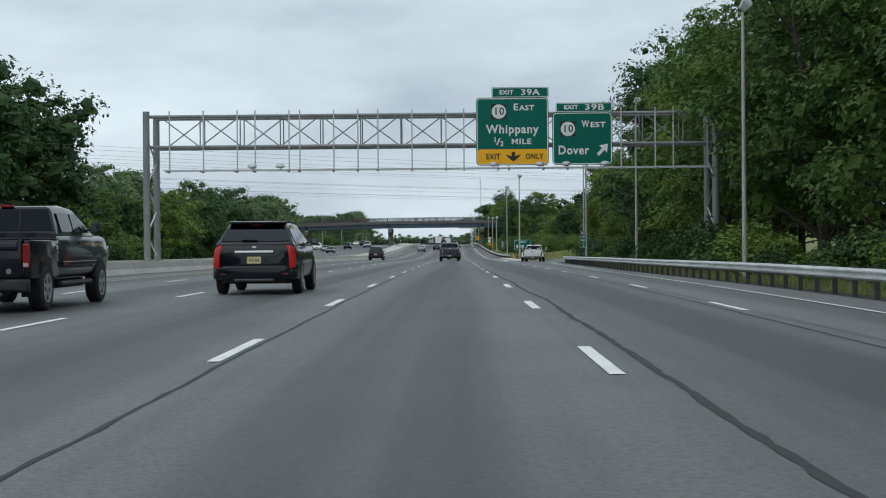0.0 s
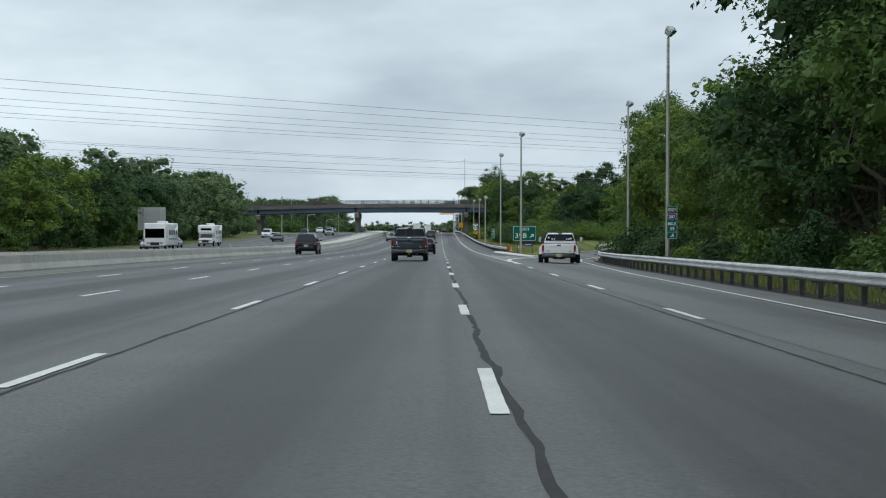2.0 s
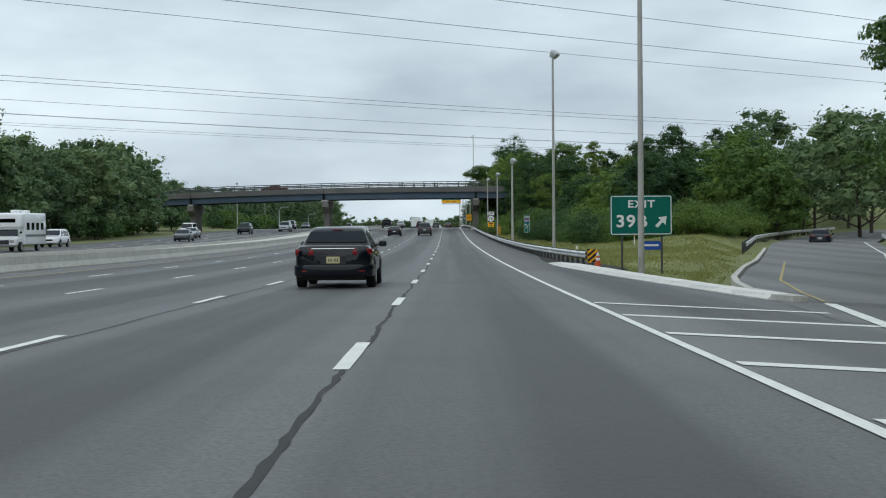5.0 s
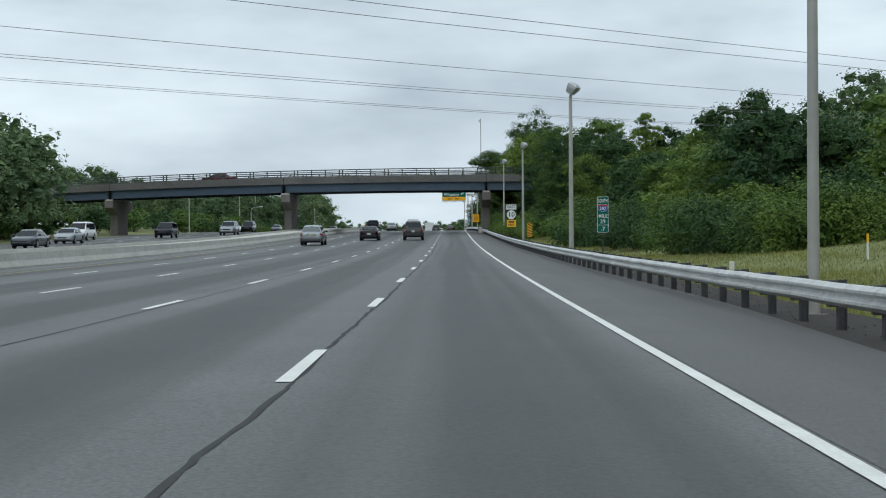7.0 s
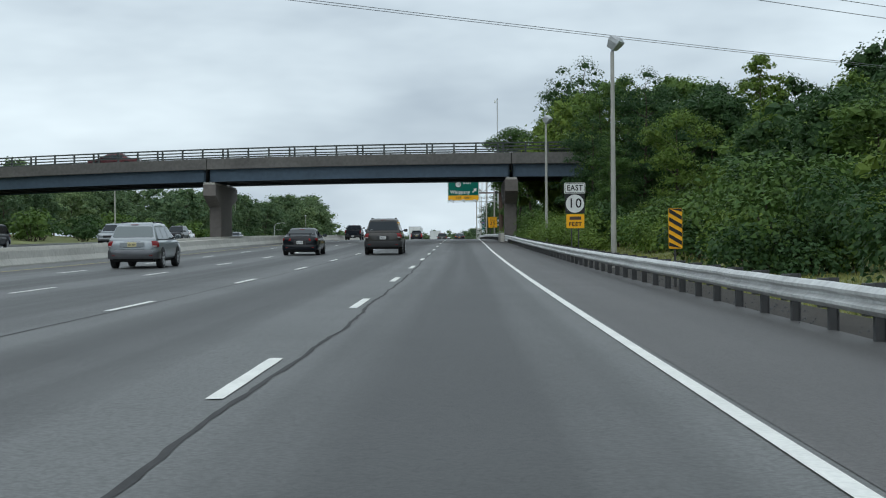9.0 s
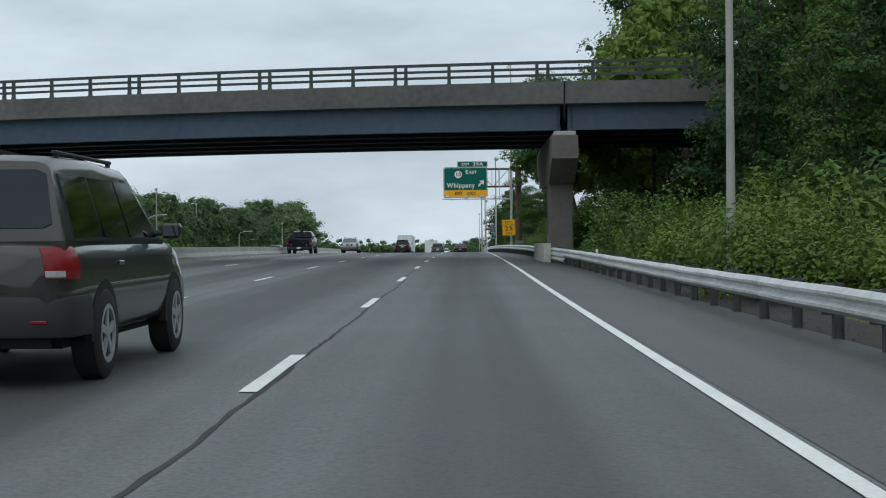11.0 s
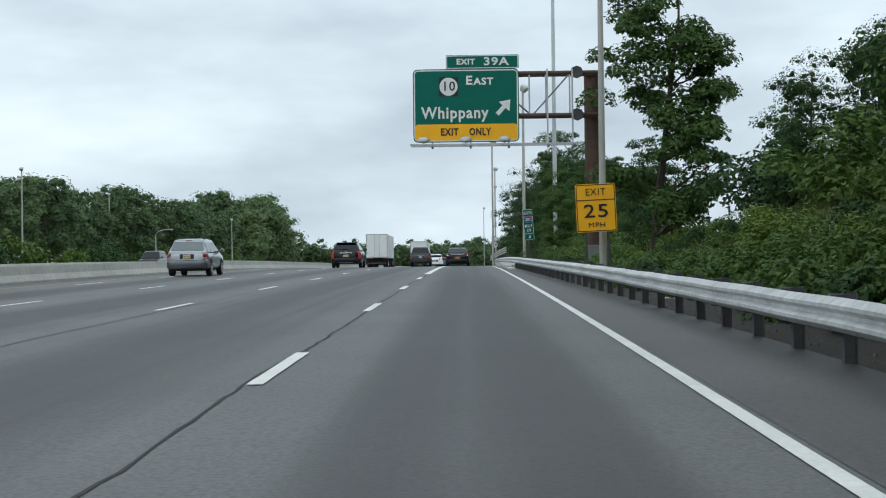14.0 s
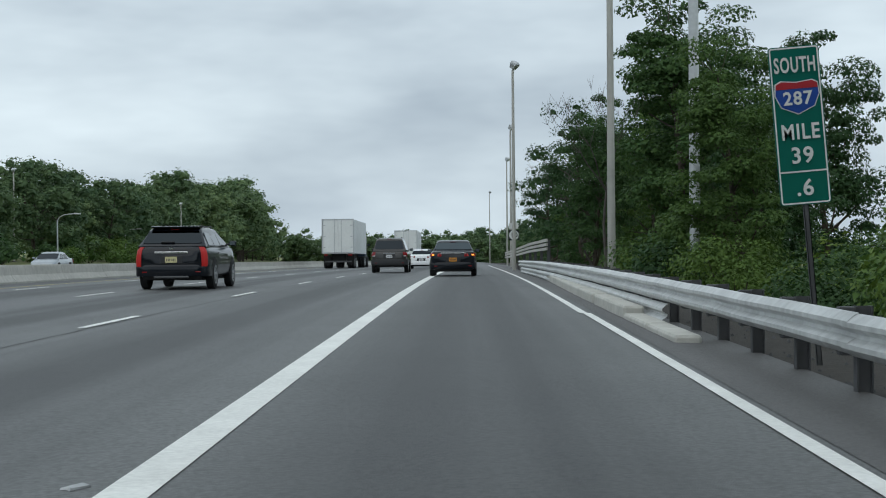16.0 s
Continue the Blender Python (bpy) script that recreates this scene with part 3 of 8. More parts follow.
def guardrail(name, rows, y0, y1, label, posts_to, height=None, zb=0.30, side=1):
    g = thing(name, label, "guardrail", kind="structure")
    y = y0
    while y < y1:
        e = min(y + 7.62, y1)
        part("rail_beam", beam(rows, y, e + 0.15, 0.0, zb + 0.006 * (int(y) % 2), 1.9, height, side), M_RAIL, g, smooth=True)
        y += 7.62
    me = None
    y = y0 + 0.6
    while y < min(y1, posts_to):
        x = rail_x(rows, y)
        z = height(y) if height else zs(x, y)
        if me is None:
            me = i_post(0, 0, -0.35, zb + 0.33).data("rail_post", M_POST)
            bl = Mesh().box(-0.06, 0.06, -0.06, 0.06, zb - 0.03, zb + 0.325, bev=0.01).data("rail_block", M_POST)
        p = part("rail_post", me, M_POST, g)
        p.location = (x + side * 0.20, y, z)
        q = part("rail_block", bl, M_POST, g)
        q.location = (x + side * 0.075, y, z)
        y += 1.905
    return g


guardrail("guardrail_1", RAIL_1, -40, 330, "galvanised W-beam guardrail on dark steel posts along the wood", 240, zb=0.40)
guardrail("guardrail_2", RAIL_2, 221.9, 402.4, "dented galvanised W-beam guardrail on dark steel posts", 402)
solid("delineator", Mesh().box(5.36, 5.43, 384.47, 384.5, zs(5.4, 384.5) + 0.60, zs(5.4, 384.5) + 0.73, bev=0.008), M_SIGN_W, "small white reflector plate on the guardrail top", "reflector", kind="structure")
thrie = thing("guardrail_lower_beam", "extra W-beam below the rail where it meets the pier wall", "guardrail", kind="structure")
part("rail_beam", beam(RAIL_2, 395.5, 402.4, -0.004, 0.11, 1.9), M_RAIL, thrie, smooth=True)
RAIL_R = [(y, x - 1.3) for y, x in RAMP_LEFT]
guardrail("guardrail_4", RAIL_R, 252, 345, "galvanised W-beam guardrail on the inner side of the exit ramp", 345, zb=0.36, side=-1)
guardrail("guardrail_3", RAIL_2, 410.0, 560, "galvanised W-beam guardrail on dark steel posts after the bridge", 560)
low = thing("guardrail_lower_beam", "lower grey rub rail under the guardrail", "guardrail", kind="structure")
for k in range(7):
    part("rail_beam", beam(RAIL_2, 503 + 7.62 * k, 503 + 7.62 * (k + 1) + 0.1, -0.02, -0.02, 1.9), M_RAIL, low, smooth=True)

# ---- bridge ----
def by(x):
    """Near face of the skewed overpass at x."""
    return 404.0 - 0.2 * x


def bz(x):
    """How far the deck lies below its crown at x."""
    return -0.00042 * (x + 8) ** 2


BX = [-95, -80, -70, -60, -50, -43, -36, -28, -20.5, -14, -8, -2, 3, 5.8, 9, 13, 18, 24, 32]
bridge = thing("overpass_bridge", "weathered concrete road bridge on blue steel girders and hammerhead piers", "bridge")


def bridge_run(name, y0, y1, z0, z1, material, xs=BX, label=""):
    m = Mesh()
    m.loft([[(x - 0.0, by(x) + y0, z0 + bz(x)), (x, by(x) + y1, z0 + bz(x)), (x, by(x) + y1, z1 + bz(x)), (x, by(x) + y0, z1 + bz(x))] for x in xs])
    return part(name, m, material, bridge, label)


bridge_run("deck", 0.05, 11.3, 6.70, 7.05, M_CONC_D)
# thin sheet that paints the shade onto the deck's underside
bridge_run("soffit", 0.5, 10.8, 6.60, 6.635, M_BR_SHADE, label="near-black underside of the deck, shade put into its colour")
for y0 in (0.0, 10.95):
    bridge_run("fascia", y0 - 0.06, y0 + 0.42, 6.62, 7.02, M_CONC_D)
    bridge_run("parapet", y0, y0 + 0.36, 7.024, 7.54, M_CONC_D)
for k, y0 in enumerate((0.42, 3.0, 5.6, 8.2, 10.75)):
    spans = ([-95, -80, -60, -44.6], [-44.2, -36, -28, -20.7], [-20.3, -14, -8, -2, 3, 5.65], [5.95, 9, 13, 18, 24, 32])
    for xs in spans:
        # outer girders blue, inner ones in the painted shade tone
        gm = M_STEEL_B if k in (0, 4) else M_BR_SHADE
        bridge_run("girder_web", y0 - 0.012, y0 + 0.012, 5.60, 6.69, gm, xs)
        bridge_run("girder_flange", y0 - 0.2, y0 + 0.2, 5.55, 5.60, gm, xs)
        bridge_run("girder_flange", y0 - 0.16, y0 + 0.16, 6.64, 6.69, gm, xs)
# joints and stiffeners over the piers
for x in (-44.4, -20.5, 5.8):
    for y0 in (0.42, 3.0, 5.6, 8.2, 10.75):
        for s in (-0.28, 0.28):
            m = Mesh().box(x + s - 0.012, x + s + 0.012, by(x) + y0 - 0.18, by(x) + y0 + 0.18, 5.6 + bz(x), 6.64 + bz(x))
            part("stiffener", m, M_STEEL_B, bridge)
            m = Mesh().tube((x + s, by(x) + y0, 5.30 + bz(x)), (x + s, by(x) + y0, 5.55 + bz(x)), 0.13, 0.09, 8)
            part("bearing", m, M_GALV, bridge)
    part("expansion_joint", Mesh().box(x - 0.03, x + 0.03, by(x) - 0.075, by(x) - 0.05, 5.9 + bz(x), 7.5 + bz(x)), M_UNDER, bridge)
# railing: posts with three bars, doubled at each panel end
for y0 in (0.18, 11.13):
    for z0, r in ((7.83, 0.05), (8.09, 0.05), (8.36, 0.06)):
        m = Mesh()
        m.loft([[(x, by(x) + y0 - r, z0 + bz(x) - r), (x, by(x) + y0 + r, z0 + bz(x) - r), (x, by(x) + y0 + r, z0 + bz(x) + r), (x, by(x) + y0 - r, z0 + bz(x) + r)] for x in BX])
        part("rail_bar", m, M_BR_RAIL, bridge)
    post = Mesh()
    post.loft([[(-0.09, -0.11, 0), (0.09, -0.11, 0), (0.09, 0.11, 0), (-0.09, 0.11, 0)], [(-0.075, -0.07, 0.12), (0.075, -0.07, 0.12), (0.075, 0.07, 0.12), (-0.075, 0.07, 0.12)], [(-0.065, -0.065, 0.88), (0.065, -0.065, 0.88), (0.065, 0.065, 0.88), (-0.065, 0.065, 0.88)]])
    pm = post.data("rail_post", M_BR_RAIL)
    x = -94.0
    k = 0
    while x < 31:
        p = part("rail_post", pm, M_BR_RAIL, bridge)
        p.location = (x, by(x) + y0, 7.53 + bz(x))
        k += 1
        x += 0.45 if k % 4 == 3 else 1.83


def pier(px, z_base, half=2.0, shift=0.0):
    """Hammerhead pier: column with a cap that cantilevers out under the outer girders."""
    yc = by(px) + 5.5
    ym = yc + shift
    zt = 5.28 + bz(px)
    part("pier_column", Mesh().box(px - 0.52, px + 0.52, ym - half, ym + half, z_base, zt - 1.7, bev=0.06), M_PIER, bridge)
    cap = Mesh()
    out = [(yc - 6.0, zt), (yc + 6.0, zt), (yc + 6.0, zt - 0.95), (yc + 2.0, zt - 1.85), (ym - half - 0.3, zt - 1.85), (yc - 6.0, zt - 0.95)]
    cap.prism(out, px - 0.54, px + 0.54, "x")
    part("pier_cap", cap, M_PIER, bridge)
    part("cap_seat", Mesh().box(px - 0.45, px + 0.45, yc - 5.95, yc + 5.95, zt + 0.002, zt + 0.17, bev=0.02), M_CONC, bridge, "pale concrete bearing seat")


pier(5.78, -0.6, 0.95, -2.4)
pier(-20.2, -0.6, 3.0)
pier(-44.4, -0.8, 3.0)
abut = Mesh()
abut.prism([(404, -1.5), (420, -1.5), (420, 6.6), (404, 6.6)], 0, 1.2, "x")
for v in range(len(abut.v)):
    x, y, z = abut.v[v]
    abut.v[v] = (x + 24.5, y - 4.9, z)
part("abutment", abut, M_CONC_D, bridge)
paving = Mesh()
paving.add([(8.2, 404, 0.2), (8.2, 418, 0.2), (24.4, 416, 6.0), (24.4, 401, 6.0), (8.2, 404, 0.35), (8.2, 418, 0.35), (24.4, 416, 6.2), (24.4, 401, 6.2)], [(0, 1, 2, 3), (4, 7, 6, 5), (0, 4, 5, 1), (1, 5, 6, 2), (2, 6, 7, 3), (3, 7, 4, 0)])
# slope slab in the same dark brown as the verges
part("slope_paving", paving, M_DIRT, bridge, "dark brown slope under the bridge")

# concrete block wall that guards the pier
guard = Mesh()
guard.prism([(402.2, -0.25), (411.2, -0.15), (410.3, 0.5), (409.6, 0.84), (402.2, 0.78)], 4.86, 5.16, "x")
solid("pier_guard_wall", guard, M_CONC, "pale concrete wall protecting the bridge pier, sloped at its end", "barrier", kind="structure")


# ---- signs ----
def plate(x0, x1, y, z0, z1, r=0.09, t=0.03):
    """A sign sheet with rounded corners, facing -y."""
    pts = []
    for cx, cz, a0 in ((x1 - r, z1 - r, 0), (x0 + r, z1 - r, 90), (x0 + r, z0 + r, 180), (x1 - r, z0 + r, 270)):
        for k in range(5):
            a = radians(a0 + 22.5 * k)
            pts.append((cx + r * math.cos(a), cz + r * math.sin(a)))
    return Mesh().prism(pts, y, y + t)


def border(x0, x1, y, z0, z1, r, w):
    """A thin frame line laid on a sign sheet."""
    ring = []
    for rr, ins in ((r, 0), (max(r - w, 0.004), w)):
        pts = []
        for cx, cz, a0 in ((x1 - ins - rr, z1 - ins - rr, 0), (x0 + ins + rr, z1 - ins - rr, 90), (x0 + ins + rr, z0 + ins + rr, 180), (x1 - ins - rr, z0 + ins + rr, 270)):
            for k in range(5):
                a = radians(a0 + 22.5 * k)
                pts.append((cx + rr * math.cos(a), y, cz + rr * math.sin(a)))
        ring.append(pts)
    m = Mesh()
    n = 20
    m.add(ring[0] + ring[1], [(i, (i + 1) % n, n + (i + 1) % n, n + i) for i in range(n)])
    return m


def letter(sign, text, x, y, z, size, material, width=None, bold=0.012, name="lettering"):
    ob = part(name, text_mesh(text, size, material, width, 0.003, bold), material, sign)
    ob.location = (x, y - 0.012, z)
    return ob


def shield_10(sign, x, y, z, s):
    """Route marker: white disc with its number on a black square."""
    part("marker_square", Mesh().box(x - s, x + s, y - 0.010, y - 0.004, z - s, z + s), M_SIGN_K, sign)
    d = Mesh().prism([(x + s * 0.93 * math.cos(2 * math.pi * k / 28), z + s * 0.93 * math.sin(2 * math.pi * k / 28)) for k in range(28)], y - 0.018, y - 0.011)
    part("marker_disc", d, M_SIGN_W, sign)
    letter(sign, "10", x, y - 0.012, z, s * 1.35, M_SIGN_K, s * 1.12, 0.006)


def arrow(sign, x, y, z, s, ang, material):
    out = [(-0.12, -0.55), (0.12, -0.55), (0.12, 0.05), (0.42, 0.05), (0.0, 0.6), (-0.42, 0.05), (-0.12, 0.05)]
    c, sn = math.cos(radians(ang)), math.sin(radians(ang))
    part("arrow", Mesh().prism([(x + s * (a * c - b * sn), z + s * (a * sn + b * c)) for a, b in out], y - 0.014, y - 0.005), material, sign)


def caps(sign, first, rest, x, y, z, s1, s2, mtl, w1, w2):
    letter(sign, first, x, y, z, s1, mtl, w1, 0.014)
    letter(sign, rest, x + w1 / 2 + 0.06 + w2 / 2, y, z - (s1 - s2) * 0.36, s2, mtl, w2, 0.012)


# first gantry sign
Y = 80.72
s = thing("exit_sign_whippany", "green overhead motorway sign, white letters, orange exit-only panel", "road sign", "gantry signs")
part("panel", plate(-0.2, 3.85, Y, 5.42, 9.2, 0.22), M_SIGN_G, s)
part("border", border(-0.16, 3.81, Y - 0.006, 5.46, 9.16, 0.2, 0.045), M_SIGN_W, s)
part("exit_panel", plate(-0.13, 3.78, Y - 0.009, 5.5, 6.32, 0.16, 0.006), M_SIGN_Y, s, "orange-yellow exit only panel")
part("tab", plate(0.69, 3.86, Y + 0.002, 9.205, 9.77, 0.03), M_SIGN_G, s)
part("border", border(0.71, 3.84, Y - 0.006, 9.22, 9.75, 0.03, 0.03), M_SIGN_W, s)
letter(s, "EXIT", 1.5, Y, 9.48, 0.32, M_SIGN_W, 0.78)
letter(s, "39A", 2.83, Y, 9.48, 0.46, M_SIGN_W, 1.05)
shield_10(s, 1.08, Y, 8.42, 0.43)
caps(s, "E", "AST", 2.02, Y, 8.65, 0.52, 0.40, M_SIGN_W, 0.26, 0.84)
letter(s, "Whippany", 1.82, Y, 7.42, 0.68, M_SIGN_W, 2.95, 0.016)
letter(s, "1", 0.86, Y, 6.84, 0.36, M_SIGN_W, None, 0.012)
letter(s, "/", 1.04, Y, 6.73, 0.52, M_SIGN_W, 0.26, 0.008)
letter(s, "2", 1.24, Y, 6.62, 0.36, M_SIGN_W, None, 0.012)
letter(s, "MILE", 2.32, Y, 6.73, 0.42, M_SIGN_W, 1.1)
letter(s, "EXIT", 0.74, Y - 0.008, 5.9, 0.42, M_SIGN_K, 0.78)
letter(s, "ONLY", 3.04, Y - 0.008, 5.9, 0.42, M_SIGN_K, 1.0)
part("arrow", Mesh().prism([(1.77, 6.16), (1.97, 6.16), (1.97, 5.92), (2.26, 6.02), (2.26, 5.95), (1.87, 5.62), (1.48, 5.95), (1.48, 6.02), (1.77, 5.92)], Y - 0.022, Y - 0.013), M_SIGN_K, s)

s = thing("exit_sign_dover", "green overhead motorway sign with white letters and arrow", "road sign", "gantry signs")
part("panel", plate(4.05, 7.4, Y, 5.42, 8.36, 0.22), M_SIGN_G, s)
part("border", border(4.09, 7.36, Y - 0.006, 5.46, 8.32, 0.2, 0.045), M_SIGN_W, s)
part("tab", plate(4.26, 7.38, Y + 0.002, 8.365, 8.88, 0.03), M_SIGN_G, s)
part("border", border(4.28, 7.36, Y - 0.006, 8.38, 8.86, 0.03, 0.03), M_SIGN_W, s)
letter(s, "EXIT", 5.1, Y, 8.62, 0.32, M_SIGN_W, 0.78)
letter(s, "39B", 6.4, Y, 8.62, 0.46, M_SIGN_W, 1.08)
shield_10(s, 4.92, Y, 7.42, 0.43)
caps(s, "W", "EST", 5.9, Y, 7.68, 0.52, 0.40, M_SIGN_W, 0.42, 0.84)
letter(s, "Dover", 5.22, Y, 6.22, 0.68, M_SIGN_W, 1.7, 0.016)
arrow(s, 6.85, Y, 6.26, 0.72, -42, M_SIGN_W)


# ---- sign gantry over the road ----
gan = thing("sign_gantry", "long grey tubular steel truss gantry spanning the carriageway", "sign gantry")
GX0, GX1 = -18.5, 13.1
for y in (80.9, 82.4):
    for z in (8.31, 6.6):
        part("chord", Mesh().tube((GX0, y, z), (GX1, y, z), 0.095, n=10), M_TRUSS, gan, smooth=True)
    x, up = GX0 + 0.6, y < 81
    while x < GX1 - 2.2:
        part("brace", Mesh().tube((x, y, 8.31 if up else 6.6), (x + 2.25, y, 6.6 if up else 8.31), 0.038, n=6), M_TRUSS, gan)
        part("brace", Mesh().tube((x + 2.25, y, 8.31), (x + 2.25, y, 6.6), 0.036, n=6), M_TRUSS, gan)
        x, up = x + 2.25, not up
k = 0
x = GX0 + 0.8
while x < GX1:
    part("cross_tie", Mesh().tube((x, 80.9, 8.31 if k % 2 else 6.6), (x, 82.4, 8.31 if k % 2 else 6.6), 0.035, n=6), M_TRUSS, gan)
    x += 1.12
    k += 1
hang = [GX0 + 1.15]
gaps = (1.12, 1.9, 1.9, 1.0, 1.9, 0.6, 1.9, 1.35)
while hang[-1] < GX1 - 1.2:
    hang.append(hang[-1] + gaps[len(hang) % 8])
for x in hang:
    part("hanger", Mesh().box(x - 0.035, x + 0.035, 80.74, 80.81, 5.2, 8.62), M_GALV, gan)
    part("bracket", Mesh().prism([(79.7, 5.14), (80.85, 5.14), (80.85, 5.3), (80.7, 5.3), (79.7, 5.2)], x - 0.04, x + 0.04, "x"), M_TRUSS, gan)
for y in (79.75, 80.62):
    part("walkway_rail", Mesh().box(GX0 + 1.0, GX1 - 0.4, y - 0.03, y + 0.03, 5.2, 5.27), M_GALV, gan)
for x0, lean in ((GX0, 0.35), (GX1, -0.0)):
    for y in (80.3, 83.0):
        part("column", Mesh().tube((x0 - 0.05, y, zr(81) - 0.4), (x0 - 0.05, y, 8.55), 0.19, n=14), M_TRUSS, gan, smooth=True)
    for k in range(5):
        z = 0.4 + k * 1.35
        a, b = (80.3, 83.0) if k % 2 else (83.0, 80.3)
        part("column_brace", Mesh().tube((x0 - 0.05, a, z), (x0 - 0.05, b, z + 1.35), 0.05, n=6), M_GALV, gan)
part("control_box", Mesh().box(13.55, 14.1, 82.6, 83.0, 0.3, 1.2, bev=0.03), M_GALV, gan, "grey steel control box")
lamp = Mesh()
lamp.loft([[(0.16 * r * math.cos(2 * math.pi * i / 12) * 1.5, 0.16 * r * math.sin(2 * math.pi * i / 12), z) for i in range(12)] for r, z in ((0.5, 0), (1.0, 0.05), (1.05, 0.12), (0.85, 0.2), (0.4, 0.25))])
lamp_me = lamp.data("sign_lamp_head", M_GALV, True)
arm_me = Mesh().box(-0.02, 0.02, 0, 0.75, -0.09, -0.04).data("lamp_arm", M_TRUSS)


def sign_lamp(x, y, z):
    t = thing("sign_lamp", "small round grey floodlight under the overhead sign", "lamp", "sign lamps")
    h = part("lamp_head", lamp_me, M_GALV, t)
    a = part("lamp_arm", arm_me, M_TRUSS, t)
    h.location, a.location = (0, 0, -0.04), (0, 0, 0)
    t.matrix_basis = pose(x, y, z)


for x in (-12.6, -11.05, 0.75, 3.3, 4.75, 6.9):
    sign_lamp(x, 79.85, 5.36)

# ---- cantilever sign after the bridge ----
Y = 488.6
s = thing("exit_sign_whippany", "green overhead exit sign with arrow and orange exit-only panel", "road sign", "gantry signs")
part("panel", plate(-0.4, 4.05, Y, 6.1, 9.18, 0.2), M_SIGN_G, s)
part("border", border(-0.36, 4.01, Y - 0.006, 6.14, 9.14, 0.18, 0.045), M_SIGN_W, s)
part("exit_panel", plate(-0.33, 3.98, Y - 0.009, 6.18, 6.86, 0.14, 0.006), M_SIGN_Y, s, "orange-yellow exit only panel")
part("tab", plate(1.0, 4.06, Y + 0.002, 9.185, 9.76, 0.03), M_SIGN_G, s)
part("border", border(1.02, 4.04, Y - 0.006, 9.2, 9.74, 0.03, 0.03), M_SIGN_W, s)
letter(s, "EXIT", 1.83, Y, 9.47, 0.32, M_SIGN_W, 0.78)
letter(s, "39A", 3.1, Y, 9.47, 0.46, M_SIGN_W, 1.05)
shield_10(s, 1.1, Y, 8.44, 0.41)
caps(s, "E", "AST", 1.96, Y, 8.68, 0.52, 0.40, M_SIGN_W, 0.26, 0.84)
letter(s, "Whippany", 1.35, Y, 7.32, 0.68, M_SIGN_W, 2.85, 0.016)
arrow(s, 3.4, Y, 7.55, 0.72, -42, M_SIGN_W)
letter(s, "EXIT", 1.12, Y - 0.008, 6.52, 0.42, M_SIGN_K, 0.74)
letter(s, "ONLY", 2.4, Y - 0.008, 6.52, 0.42, M_SIGN_K, 0.92)
can = thing("cantilever_sign_support", "rust-brown steel cantilever post with grey truss arms", "sign support")
zb = land(7.1, 489.2)
part("post", Mesh().tube((7.2, 489.9, zb - 0.4), (7.2, 489.9, 9.12), 0.31, n=20), M_RUST, can, "rust-brown round steel post", True)
part("post_base", Mesh().box(6.8, 7.6, 489.45, 490.3, zb - 0.4, 1.05, bev=0.05), M_CONC_D, can)
part("service_box", Mesh().box(6.92, 7.64, 489.26, 489.57, 1.02, 1.72, bev=0.03), M_TRUSS, can, "grey service box on the post")
for z in (9.0, 7.22):
    for y in (488.85, 489.55):
        part("arm", Mesh().tube((-0.2, y, z), (7.5, y, z), 0.085, n=10), M_RUST, can, smooth=True)
    part("flange", Mesh().tube((6.50, 488.75, z), (6.50, 488.69, z), 0.27, n=8), M_POST, can)
    part("flange", Mesh().tube((6.50, 488.80, z), (6.50, 488.74, z), 0.20, n=8), M_TRUSS, can)
for k, x in enumerate((4.5, 5.2, 6.2)):
    part("truss_strut", Mesh().tube((x, 488.85, 7.22), (x, 488.85, 9.0), 0.035, n=6), M_GALV, can)
part("truss_brace", Mesh().tube((4.7, 488.85, 7.3), (6.2, 488.85, 8.95), 0.04, n=6), M_TRUSS, can)
part("truss_brace", Mesh().tube((2.7, 489.55, 8.95), (4.6, 489.55, 7.3), 0.04, n=6), M_TRUSS, can)
for x in (0.4, 2.0, 3.6, 5.25, 6.3):
    part("hanger", Mesh().box(x - 0.035, x + 0.035, 488.66, 488.73, 5.9, 9.15), M_GALV, can)
    part("bracket", Mesh().prism([(487.6, 5.84), (488.75, 5.84), (488.75, 6.0), (488.6, 6.0), (487.6, 5.9)], x - 0.04, x + 0.04, "x"), M_TRUSS, can)
for y in (487.65, 488.5):
    part("walkway_rail", Mesh().box(-0.5, 6.55, y - 0.03, y + 0.03, 5.9, 5.97), M_GALV, can)
for x in (0.05, 1.8, 3.4):
    sign_lamp(x, 487.75, 6.06)


# ---- roadside signs ----
def u_post(sign, x, y, z0, z1, w=0.05, material=M_POST):
    m = Mesh()
    m.box(x - w / 2, x + w / 2, y, y + 0.008, z0, z1)
    m.box(x - w / 2, x - w / 2 + 0.008, y, y + 0.035, z0, z1)
    m.box(x + w / 2 - 0.008, x + w / 2, y, y + 0.035, z0, z1)
    part("post", m, material, sign)


